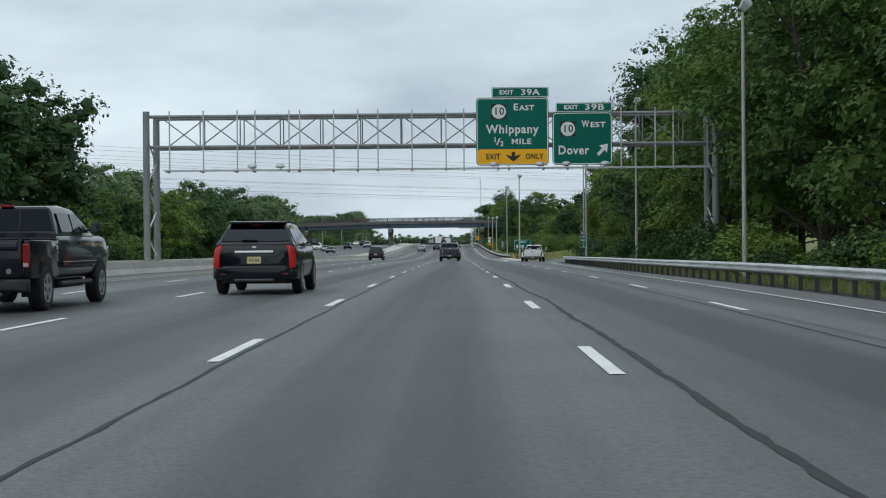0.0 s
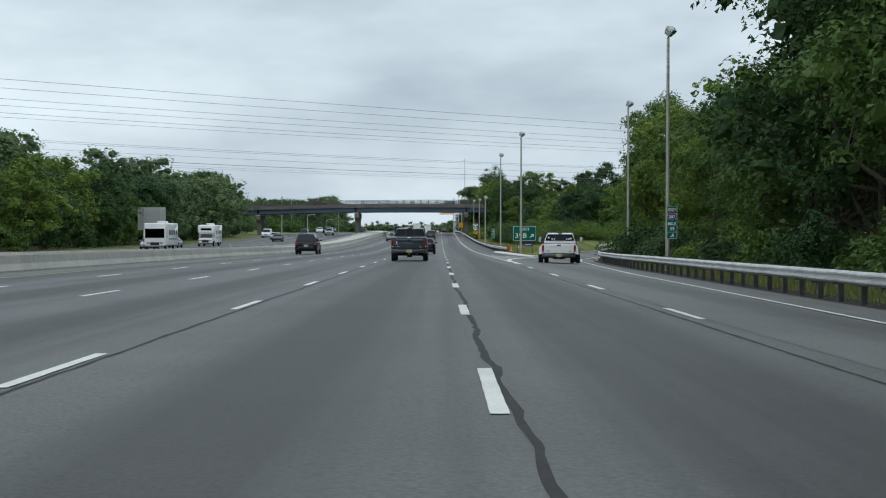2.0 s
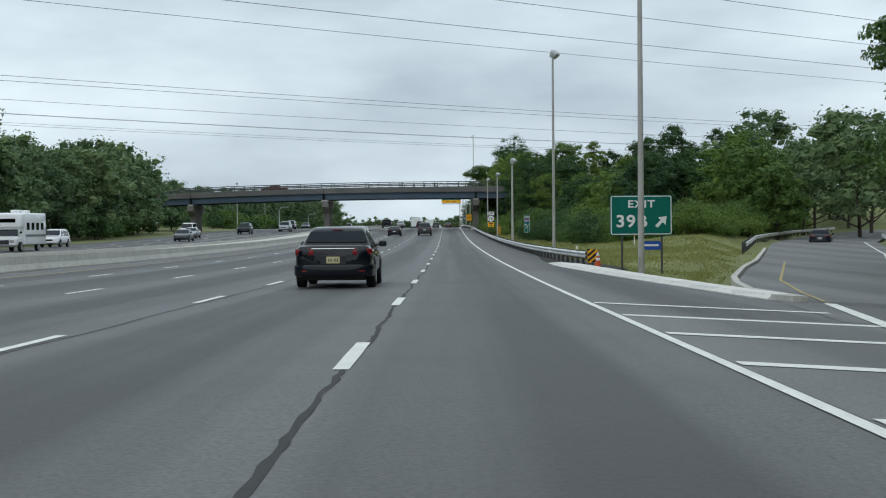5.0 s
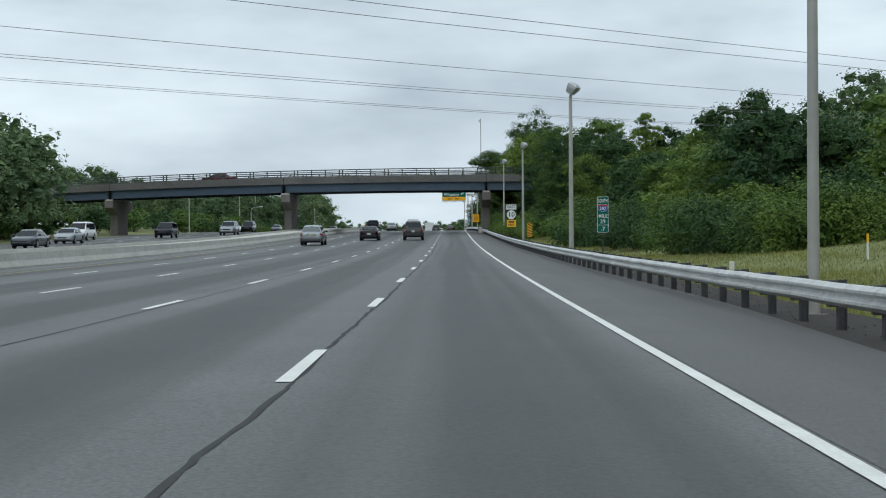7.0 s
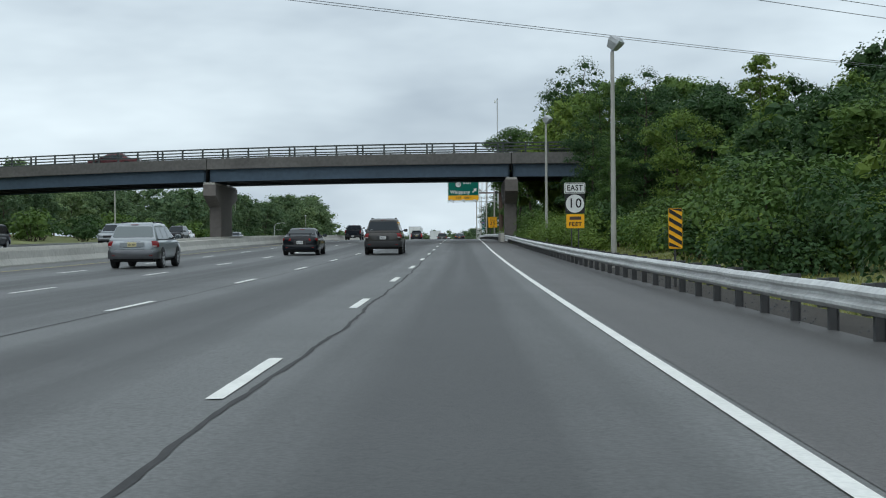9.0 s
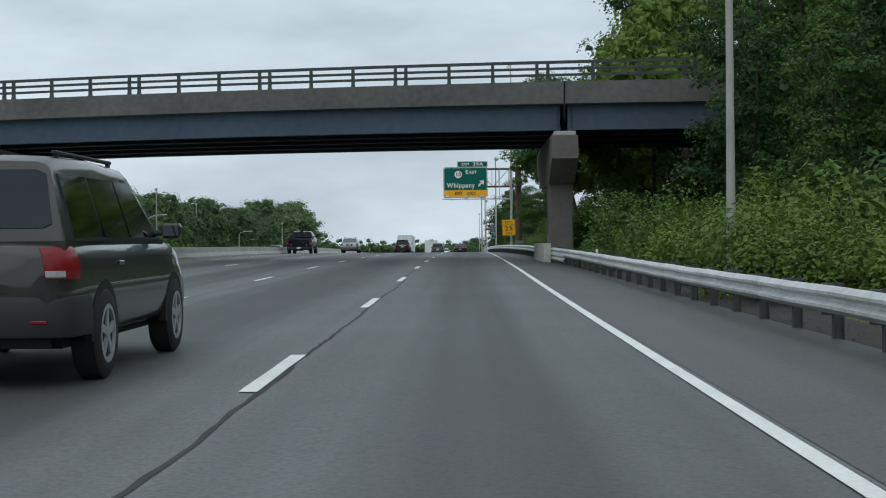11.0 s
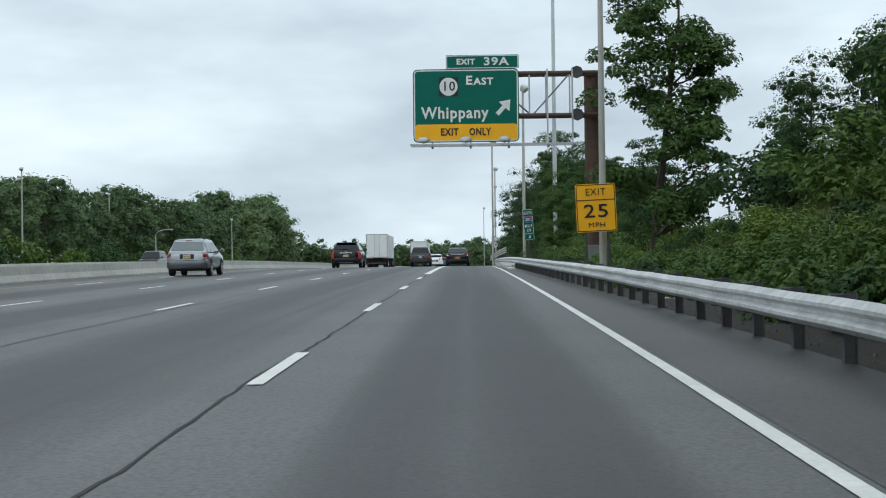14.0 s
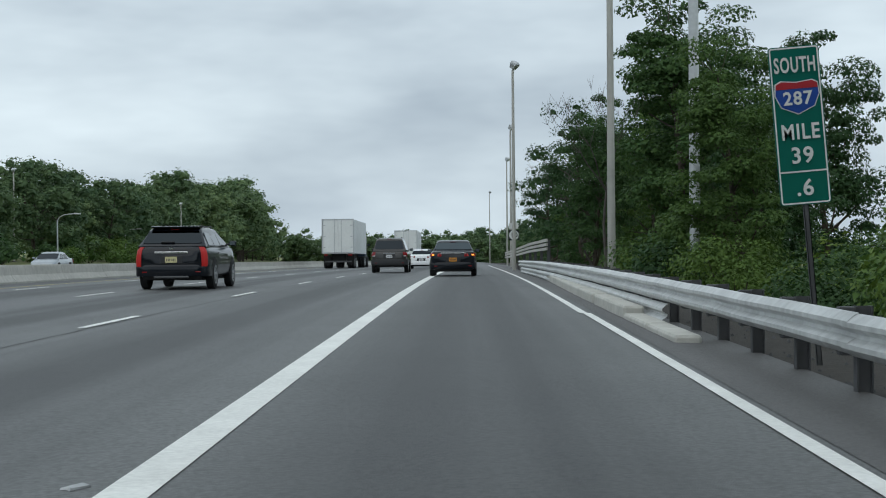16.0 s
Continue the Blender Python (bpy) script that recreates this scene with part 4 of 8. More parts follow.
def mile_marker(x, y, z0, digit, post_z, lean=0.0):
    """Tall narrow marker: SOUTH, the route shield, MILE 39 and the tenth."""
    s = thing("mile_marker", "tall green mile marker with white letters and route shield", "road sign", "mile markers")
    w, h = 0.235, 1.47
    part("panel", plate(-w, w, 0, z0, z0 + h, 0.03, 0.012), M_SIGN_G, s)
    part("border", border(-w + 0.008, w - 0.008, -0.004, z0 + 0.008, z0 + h - 0.008, 0.026, 0.014), M_SIGN_W, s)
    letter(s, "SOUTH", 0, 0, z0 + 1.29, 0.20, M_SIGN_W, 0.38, 0.004)
    blue = [(-0.19, 0.12), (-0.14, 0.145), (0, 0.13), (0.14, 0.145), (0.19, 0.12), (0.2, 0.02), (0.15, -0.09), (0, -0.155), (-0.15, -0.09), (-0.2, 0.02)]
    zc = z0 + 1.0
    part("shield_rim", Mesh().prism([(a * 1.05, zc + b * 1.07) for a, b in blue], -0.008, -0.004), M_SIGN_W, s)
    part("shield", Mesh().prism([(a, zc + b) for a, b in blue], -0.012, -0.009), M_SIGN_BLUE, s)
    part("shield_band", Mesh().prism([(-0.19, zc + 0.12), (-0.14, zc + 0.145), (0, zc + 0.13), (0.14, zc + 0.145), (0.19, zc + 0.12), (0.195, zc + 0.075), (-0.195, zc + 0.075)], -0.016, -0.013), M_SIGN_RED, s)
    letter(s, "287", 0, -0.008, zc - 0.02, 0.17, M_SIGN_W, 0.27, 0.004)
    letter(s, "MILE", 0, 0, z0 + 0.67, 0.20, M_SIGN_W, 0.35, 0.004)
    letter(s, "39", 0, 0, z0 + 0.45, 0.21, M_SIGN_W, 0.20, 0.004)
    part("divider", Mesh().box(-w + 0.01, w - 0.01, -0.008, -0.004, z0 + 0.30, z0 + 0.315), M_SIGN_W, s)
    letter(s, digit, 0, 0, z0 + 0.15, 0.21, M_SIGN_W, None, 0.004)
    u_post(s, 0, 0.014, post_z, z0 + h - 0.1)
    s.matrix_basis = pose(x, y, 0, 0, lean, 0)


mile_marker(9.9, 128, 0.6, ".8", -0.9)
mile_marker(7.58, 279.3, -0.1, ".7", -1.6)
mile_marker(4.98, 497.2, 2.04, ".6", 0.2, -4.5)

s = thing("route_sign", "white and black route shield sign with an orange distance plate", "road sign")
Y = 345.0
part("direction_plate", plate(6.1, 7.0, Y, 1.98, 2.44, 0.04, 0.012), M_SIGN_W, s)
part("border", border(6.13, 6.97, Y - 0.004, 2.01, 2.41, 0.03, 0.018), M_SIGN_K, s)
letter(s, "EAST", 6.55, Y, 2.21, 0.34, M_SIGN_K, 0.66, 0.006)
shield_10(s, 6.55, Y - 0.002, 1.54, 0.42)
part("distance_plate", plate(6.18, 6.95, Y, 0.49, 1.09, 0.04, 0.012), M_SIGN_Y, s)
part("unreadable_text_bar", Mesh().box(6.32, 6.81, Y - 0.008, Y - 0.003, 0.85, 0.99), M_RUST, s)
letter(s, "FEET", 6.565, Y, 0.66, 0.24, M_SIGN_K, 0.54, 0.004)
u_post(s, 6.4, Y + 0.014, land(6.4, Y) - 0.3, 2.4)
u_post(s, 6.7, Y + 0.014, land(6.7, Y) - 0.3, 2.4)

s = thing("hazard_marker", "yellow and black diagonally striped hazard marker board", "road sign")
part("panel", plate(6.42, 6.73, 316, -0.31, 0.61, 0.03, 0.012), M_SIGN_Y, s)
for k in range(6):
    z = -0.42 + k * 0.19
    pts = [(6.43, z + 0.17), (6.43, z + 0.26), (6.72, z + 0.09), (6.72, z)]
    pts = [(a, min(max(b, -0.30), 0.60)) for a, b in pts]
    part("stripe", Mesh().prism(pts, 316 - 0.008, 316 - 0.003), M_SIGN_K, s)
u_post(s, 6.57, 316.014, land(6.5, 316) - 0.3, 0.55)

s = thing("gore_exit_sign", "green exit sign with white letters and arrow in the grass gore", "road sign")
Y = 215.0
part("panel", plate(7.28, 9.71, Y, -0.05, 1.52, 0.1, 0.02), M_SIGN_G, s)
part("border", border(7.31, 9.68, Y - 0.005, -0.02, 1.49, 0.09, 0.035), M_SIGN_W, s)
letter(s, "EXIT", 8.5, Y, 1.16, 0.40, M_SIGN_W, 1.05, 0.01)
letter(s, "39B", 8.12, Y, 0.48, 0.66, M_SIGN_W, 1.2, 0.016)
arrow(s, 9.28, Y, 0.48, 0.5, -45, M_SIGN_W)
part("small_blue_plate", plate(8.5, 9.25, Y, -0.62, -0.28, 0.03, 0.012), M_SIGN_BLUE, s)
part("text_bar", Mesh().box(8.58, 9.17, Y - 0.007, Y - 0.003, -0.48, -0.40), M_SIGN_W, s)
for x in (7.75, 9.3):
    u_post(s, x, Y + 0.022, land(x, Y) - 0.3, 1.45, 0.08)

s = thing("exit_speed_sign", "orange-yellow exit 25 mph speed sign on two posts", "road sign")
Y = 470.5
part("panel", plate(4.99, 6.17, Y, 2.0, 3.42, 0.06, 0.015), M_SIGN_Y, s)
part("border", border(5.01, 6.15, Y - 0.005, 2.02, 3.4, 0.05, 0.025), M_SIGN_K, s)
part("divider", Mesh().box(5.02, 6.14, Y - 0.009, Y - 0.004, 2.93, 2.955), M_SIGN_K, s)
letter(s, "EXIT", 5.58, Y, 3.17, 0.29, M_SIGN_K, 0.58, 0.0)
letter(s, "25", 5.58, Y, 2.6, 0.55, M_SIGN_K, 0.70, 0.004)
letter(s, "MPH", 5.58, Y, 2.2, 0.21, M_SIGN_K, 0.48, 0.0)
for x in (5.25, 5.9):
    u_post(s, x, Y + 0.018, land(x, Y) - 0.3, 3.3, 0.06)
s.matrix_basis = Matrix.Translation((5.58, Y, 2.7)) @ Matrix.Rotation(radians(-2.3), 4, "Y") @ Matrix.Translation((-5.58, -Y, -2.7))

s = thing("route_sign", "small white route shield sign at the crest", "road sign")
u_post(s, 4.9, 583, zr(583) - 0.3, 3.3)
part("direction_plate", plate(4.55, 5.25, 582.98, 2.8, 3.2, 0.04, 0.012), M_SIGN_W, s)
shield_10(s, 4.9, 582.98, 2.35, 0.36)

bb = thing("large_road_sign", "large road sign turned away, its bare grey aluminium rear showing", "road sign")
part("panel", plate(-44.9, -40.8, 276.5, 1.1, 4.46, 0.05, 0.03), M_ALU, bb)
for x in (-44.0, -41.6):
    part("post", Mesh().box(x - 0.09, x + 0.09, 276.3, 276.46, -1.5, 4.4), M_GALV, bb)
for z in (1.6, 2.3, 3.0, 3.7):
    part("stringer", Mesh().box(-44.8, -40.9, 276.44, 276.494, z, z + 0.06), M_ALU, bb)


# ---- light poles ----
def floodlight_pole(x, y, h, r, turn, tall=False):
    z0 = land(x, y)
    p = thing("light_pole", "tall straight grey steel pole with a tilted floodlight", "street lamp", "light poles")
    part("pole", Mesh().tube((0, 0, -0.3), (0, 0, h), r, r * 0.62, 14), M_POLE, p, smooth=True)
    part("base_plate", Mesh().box(-r * 2, r * 2, -r * 2, r * 2, -0.3, 0.1, bev=0.02), M_CONC_D, p)
    head = Mesh()
    m = pose(0, -0.1, h + 0.28, 35, 0, 0)
    head.loft([[m @ Vector(q) for q in ((-a, -b, z), (a, -b, z), (a, b, z), (-a, b, z))] for a, b, z in ((0.16, 0.13, -0.22), (0.24, 0.2, 0.05), (0.24, 0.2, 0.18), (0.12, 0.1, 0.26))])
    part("lamp_head", head, M_GALV, p)
    part("yoke", Mesh().tube((0, 0, h - 0.05), (0, -0.05, h + 0.25), 0.05, n=8), M_TRUSS, p)
    p.matrix_basis = pose(x, y, z0, 0, 0, turn)


for x, y, ztop, r, turn in ((10.5, 59.7, 10.5, 0.10, 90), (11.3, 101.5, 10.7, 0.11, 90), (10.75, 134.6, 10.4, 0.11, 60), (14.1, 175, 10.45, 0.11, 60), (7.86, 210.3, 10.5, 0.12, 50), (7.2, 243.6, 10.15, 0.10, 60),
                            (6.48, 281.6, 5.7, 0.115, 60), (7.0, 333.5, 6.5, 0.105, 60), (6.9, 372, 7.2, 0.10, 60), (6.5, 425.5, 8.4, 0.12, 60), (5.85, 471.3, 10.2, 0.12, 60),
                            (5.65, 523.5, 12.0, 0.12, 60), (4.45, 569, 12.0, 0.12, 60), (5.65, 614, 12.0, 0.12, 60), (6.55, 659, 11.8, 0.12, 60), (6.4, 784, 12.4, 0.12, 60),
                            (-57.6, 620, 13.2, 0.15, 0), (-62, 685, 12.5, 0.15, 0), (-47, 728, 8.8, 0.13, 0), (-46, 480, 10.5, 0.12, 0)):
    floodlight_pole(x, y, ztop - land(x, y), r, turn)


def cobra_lamp(x, y, h):
    z0 = land(x, y)
    p = thing("street_lamp", "grey street lamp with a curved arm beyond the median", "street lamp", "curved lamps")
    part("pole", Mesh().tube((0, 0, -0.2), (0, 0, h - 0.8), 0.11, 0.08, 10), M_GALV, p, smooth=True)
    a = [(0, 0, h - 0.8), (0.3, 0, h - 0.35), (0.9, 0, h - 0.1), (2.1, 0, h)]
    arm = Mesh()
    for q, w in zip(a, a[1:]):
        arm.tube(q, w, 0.05, n=8)
    part("arm", arm, M_GALV, p)
    part("lamp_head", Mesh().box(2.0, 2.8, -0.14, 0.14, h - 0.08, h + 0.08, bev=0.05), M_GALV, p)
    p.matrix_basis = pose(x, y, z0)


cobra_lamp(-47, 654, 6.6)
cobra_lamp(-58, 734, 6.0)
cobra_lamp(-46, 560, 6.6)

mast = thing("tall_mast", "very tall slim grey steel mast with a camera", "mast")
part("pole", Mesh().tube((7.55, 521, -1.0), (7.55, 521, 24.0), 0.15, 0.09, 12), M_GALV, mast, smooth=True)
part("camera_box", Mesh().box(7.05, 7.35, 520.7, 521.1, 23.2, 23.6, bev=0.04), M_SIGN_W, mast)
part("bracket", Mesh().tube((7.25, 520.9, 23.6), (7.55, 521, 23.7), 0.04, n=6), M_TRUSS, mast)

# ---- power cables ----
lines = thing("power_lines", "thin dark overhead power cables crossing the motorway", "power lines")
for k, (y0, z, r) in enumerate(((203, 12.4, .016), (212, 12.4, .016), (223, 12.3, .016), (232, 12.3, .016), (243, 12.3, .018), (252, 12.4, .016), (302, 12.6, .02), (307, 12.6, .02), (329, 12.6, .02), (339, 11.9, .018), (343, 12.1, .02), (358, 11.8, .018), (362, 12.3, .018))):
    m = Mesh()
    pts = []
    for i in range(25):
        x = -220 + 440 * i / 24
        pts.append(Vector((x, y0 + 0.8 * x, z + 0.00014 * (x - 10) ** 2)))
    m.loft([[p + Vector((0.0, r * math.cos(q), r * math.sin(q))) for q in (0, 1.26, 2.51, 3.77, 5.03)] for p in pts])
    part("cable", m, M_WIRE, lines)

# ---- kerbs, gore island ----
M_CURB_W = mat("whitewashed_kerb", (0.74, 0.73, 0.68), 0.85, 0, 0.14, 7, 0.6, 0.25, 40)
apron = [(224.3, 5.50, 0.08), (221.5, 5.50, 0.42), (218.6, 5.52, 0.86), (215.5, 5.66, 0.95), (212, 5.9, 0.9), (208, 6.16, 0.8), (204, 6.46, 0.7), (200, 6.8, 0.62), (196, 7.14, 0.55), (192, 7.46, 0.5), (189.4, 7.72, 0.45)]
for (ya, xa, wa), (yb, xb, wb2) in zip(apron, apron[1:]):
    ya -= 0.015
    m = Mesh()
    q = [(xa, ya, 0.02), (xb, yb, 0.02), (xb + 0.12, yb, 0.12), (xa + 0.12 * min(1, wa), ya, 0.12 * min(1, wa * 2)), (xb + wb2, yb, 0.15), (xa + wa, ya, 0.15 * min(1, wa * 2))]
    m.add([(x, y, zs(x, y) + h) for x, y, h in q] + [(x, y, zs(x, y) - 0.15) for x, y, h in q], [(0, 3, 2, 1), (3, 5, 4, 2), (0, 1, 7, 6), (4, 5, 11, 10), (1, 2, 4, 10, 8, 7), (0, 6, 9, 11, 5, 3)])
    solid("kerb_stone", m, M_CURB_W, "broad sloping whitewashed concrete kerb round the grass gore", "kerb", "gore kerb", "structure")
curb_l = [(189.2, 7.75), (188.3, 8.0), (188.6, 8.4)] + [(y, rail_x(RAMP_LEFT, y) - 0.06) for y in range(194, 266, 6)]
for (ya, xa), (yb, xb) in zip(curb_l, curb_l[1:]):
    d = Vector((xb - xa, yb - ya, 0)).normalized()
    nrm = Vector((-d.y, d.x, 0)) * 0.2
    za, zb2 = zs(xa, ya), zs(xb, yb)
    m = Mesh()
    q = [Vector((xa, ya, za)), Vector((xb, yb, zb2)), Vector((xb, yb, zb2)) + nrm, Vector((xa, ya, za)) + nrm]
    m.add([p + Vector((0, 0, -0.1)) for p in q] + [p + Vector((0, 0, 0.13)) for p in q], [(3, 2, 1, 0), (4, 5, 6, 7), (0, 1, 5, 4), (1, 2, 6, 5), (2, 3, 7, 6), (3, 0, 4, 7)])
    solid("kerb_stone", m, M_CURB, "pale concrete kerb stone along the ramp's grass edge", "kerb", "ramp edge kerb", "structure")
for k in range(12):
    y0 = 499.5 + 2.6 * k + (0.5 if k > 3 else 0)
    x0 = 3.92 + 0.003 * k * k
    solid("kerb_stone", Mesh().box(x0, x0 + 0.3, y0, y0 + 2.5, zr(y0) - 0.1, zr(y0) + (0.06 if k < 2 else 0.16), pose(0, 0, 0), 0.03), M_CURB, "broken pale concrete kerb along the exit lane", "kerb", "exit kerb", "structure")
for k in range(14):
    y0 = 176 + 2.6 * k
    x0, x1 = (rail_x(RAIL_1, y) - lerp_table([(176, 0.28), (188, 0.5), (200, 0.75), (212, 1.0)], y) for y in (y0, y0 + 2.5))
    m = Mesh()
    m.loft([[(x, y, zs(x, y) - 0.12), (x + 0.24, y, zs(x, y) - 0.12), (x + 0.23, y, zs(x, y) + 0.12), (x + 0.03, y, zs(x, y) + 0.12)] for x, y in ((x0, y0), (x1, y0 + 2.5))])
    solid("kerb_stone", m, M_CURB, "pale concrete kerb stone in front of the ramp guardrail", "kerb", "ramp kerb", "structure")

# striped board and cone at the rail's end
s = thing("hazard_marker", "square yellow and black striped hazard board on the guardrail end", "road sign")
Y, z0 = 221.7, zs(7.3, 221.7) + 0.14
part("panel", plate(7.05, 7.47, Y, z0, z0 + 0.6, 0.02, 0.012), M_SIGN_Y, s)
for k in range(4):
    z = z0 - 0.22 + k * 0.24
    lo, hi = z0 + 0.01, z0 + 0.59
    cut = lambda e: [(7.06 + 0.4 * u, e + 0.34 * u) for u in (max(0, (lo - e) / 0.34), min(1, (hi - e) / 0.34))]
    (a0, b0), (a1, b1) = cut(z)
    (c0, d0), (c1, d1) = cut(z + 0.12)
    pts = [(a0, b0), (a1, b1)] + ([(7.46, hi)] if a1 >= 7.459 and d1 >= hi - 0.001 and b1 < hi - 0.001 else []) + [(c1, d1), (c0, d0)] + ([(7.06, lo)] if c0 <= 7.061 and b0 <= lo + 0.001 and d0 > lo + 0.001 else [])
    part("stripe", Mesh().prism(pts, Y - 0.008, Y - 0.003), M_SIGN_K, s)
u_post(s, 7.26, Y + 0.014, land(7.26, Y) - 0.3, z0 + 0.55)
cone = thing("traffic_cone", "orange traffic cone with two white bands on a black base", "traffic cone")
M_CONE = mat("cone_orange", (0.72, 0.10, 0.025), 0.5, 0, 0.12, 9, 1.0)
cm = part("cone_body", Mesh().tube((0, 0, 0.05), (0, 0, 0.72), 0.135, 0.028, 18), M_CONE, cone, smooth=True)
for a, b in ((0.30, 0.41), (0.50, 0.64)):
    part("white_band", Mesh().tube((0, 0, a), (0, 0, b), 0.139 - 0.1075 * (a - 0.05) / 0.67, 0.139 - 0.1075 * (b - 0.05) / 0.67, 18), M_SIGN_W, cm, smooth=True)
part("cone_base", Mesh().box(-0.19, 0.19, -0.19, 0.19, 0.0, 0.05, bev=0.015), M_UNDER, cone)
cone.matrix_basis = pose(7.38, 220.6, max(land(7.38, 220.6), zs(7.38, 220.6) - 0.03), 0, 0, 12)

flare = thing("timber_rail_fence", "three weathered grey rails on posts at the crest of the exit", "fence")
for z in (1.02, 1.2, 1.38):
    m = Mesh()
    m.loft([[(x, y, zr(y) + z + dz), (x + 0.06, y, zr(y) + z + dz), (x + 0.06, y, zr(y) + z + dz + 0.12), (x, y, zr(y) + z + dz + 0.12)] for x, y, dz in ((4.98, 544, 0), (4.8, 556, -0.05), (4.7, 575, -0.2), (4.7, 600, -0.3))])
    part("rail", m, M_CONC, flare)
for y in (544.2, 550, 556, 562, 570, 580):
    part("post", Mesh().box(5.02, 5.16, y, y + 0.14, zr(y) - 0.6, zr(y) + 1.45), M_POST, flare)

# marker stake and white stub in the meadow
stake = thing("marker_stake", "thin white plastic marker stake with a yellow top in the meadow", "marker post")
sz = land(15.1, 268)
part("stake", Mesh().tube((15.1, 268, sz - 0.2), (15.1, 268, sz + 0.62), 0.04, n=8), M_SIGN_W, stake)
part("cap", Mesh().tube((15.1, 268, sz + 0.62), (15.1, 268, sz + 0.9), 0.042, 0.035, 8), M_SIGN_Y, stake)
stub = thing("marker_stub", "short pale concrete marker stub beside the lamp pole", "marker post")
part("stub", Mesh().box(10.74, 10.9, 268.9, 269.06, land(10.8, 269) - 0.2, land(10.8, 269) + 0.36, bev=0.03), M_CURB_W, stub)

# scraps lying on the joint between the lanes
def litter(x, y, turn, label):
    m = Mesh()
    m.loft([[(-0.16, -0.07, 0.0), (0.16, -0.05, 0.0), (0.14, -0.05, 0.02), (-0.14, -0.06, 0.025)], [(-0.12, 0.0, 0.0), (0.13, 0.02, 0.0), (0.1, 0.01, 0.045), (-0.1, 0.0, 0.03)], [(-0.15, 0.08, 0.0), (0.1, 0.09, 0.0), (0.09, 0.085, 0.015), (-0.13, 0.075, 0.02)]])
    scrap = thing("litter", label, "litter", "road litter")
    part("scrap", m, M_ALU, scrap)
    scrap.matrix_basis = pose(x, y, zs(x, y) + 0.002, 0, 0, turn) @ Matrix.Scale(0.45, 4)


litter(0.03, 215.0, 10, "crumpled pale scrap lying on the asphalt joint")
litter(-0.08, 490.2, 60, "crumpled pale scrap beside the solid lane line")
sheet = thing("litter", "torn white plastic sheet lying behind the guardrail posts", "litter", "road litter")
sm = Mesh()
rg7 = random.Random(7)
sm.add([(-0.3 + 0.15 * i, -0.22 + 0.11 * j, rg7.uniform(0.0, 0.09)) for j in range(5) for i in range(5)], [(j * 5 + i, j * 5 + i + 1, j * 5 + i + 6, j * 5 + i + 5) for j in range(4) for i in range(4)])
part("crumpled_sheet", sm, M_SIGN_W, sheet)
sheet.matrix_basis = pose(6.0, 458.5, land(6.0, 458.5) + 0.03, 0, 0, 20)
litter(0.0, 410.5, 130, "small pale scrap under the bridge")

# ---- trees ----
def leaf_cloud(rg, clumps, per, size, flat=0.72, tri=False, core=1.0):
    """Boughs: each a rounded, uneven mass of foliage, shingled over its upper side with leaf sprays that face out and up."""
    v, f = [], []
    for cx, cy, cz, r in clumps:
        turn, o = rg.uniform(0, 6.28), len(v)
        if size > 0.12 and core > 0:
            for rr, zz in ((0.46 * core, -0.25 * core), (0.42 * core, 0.25 * core)):
                for k in range(5):
                    a, q = turn + k * 1.2566 + zz, r * rr * rg.uniform(0.6, 1.2)
                    v.append((cx + q * math.cos(a), cy + q * math.sin(a), cz + r * flat * (zz + rg.uniform(-0.2, 0.2))))
            v.append((cx, cy, cz + r * flat * 0.5 * core))
            for k in range(5):
                n = (k + 1) % 5
                f += [(o + k, o + n, o + 5 + n, o + 5 + k), (o + 5 + k, o + 5 + n, o + 10)]
        for _ in range(per):
            a, u = rg.uniform(0, 6.2832), rg.uniform(-0.4, 1.0)
            q = math.sqrt(max(0.0, 1 - u * u))
            d = Vector((q * math.cos(a), q * math.sin(a), u))
            rr = r * (1.15 - 0.5 * rg.random() ** 1.4)
            p = Vector((cx + d.x * rr, cy + d.y * rr, cz + d.z * rr * flat))
            s = size * rg.uniform(0.6, 1.3)
            out = (d * 0.7 + Vector((rg.uniform(-0.6, 0.6), rg.uniform(-0.6, 0.6), rg.uniform(0.0, 1.0)))).normalized()
            side = out.cross(Vector((rg.uniform(-1, 1), rg.uniform(-1, 1), rg.uniform(-1, 1)))).normalized()
            fwd = side.cross(out).normalized()
            o = len(v)
            if tri:
                v += [p - fwd * s, p + side * s * 0.66 + fwd * s * 0.5, p - side * s * 0.6 + fwd * s * 0.6 - out * s * 0.25]
                f += [(o, o + 1, o + 2)]
            else:
                v += [p - fwd * s, p + side * s * 0.5 - out * s * 0.12, p + fwd * s * 0.9 - out * s * 0.25, p - side * s * 0.5 - out * s * 0.12]
                f += [(o, o + 1, o + 2, o + 3)]
    me = bpy.data.meshes.new("crown")
    me.from_pydata([tuple(p) for p in v], [], f)
    return me


def limb(m, p, d, length, r, rg, depth, tips, lite=False):
    """A bending tapered limb that forks."""
    n = 3
    for k in range(n):
        q = p + d * (length / n)
        r2 = r * 0.8
        if not lite or depth < 2:
            m.tube(p, q, r, r2, 3 if lite or depth >= 2 else 5, caps=False)
        p, r = q, r2
        d = (d + Vector((rg.uniform(-0.25, 0.25), rg.uniform(-0.25, 0.25), rg.uniform(-0.05, 0.2)))).normalized()
    if depth >= 2:
        tips.append(p)
        return
    tips.append(p)
    for _ in range(3):
        a = rg.uniform(0, 2 * math.pi)
        nd = (d * 0.7 + Vector((math.cos(a), math.sin(a), rg.uniform(-0.1, 0.5))) * 0.75).normalized()
        limb(m, p, nd, length * rg.uniform(0.5, 0.75), r * 0.7, rg, depth + 1, tips, lite)


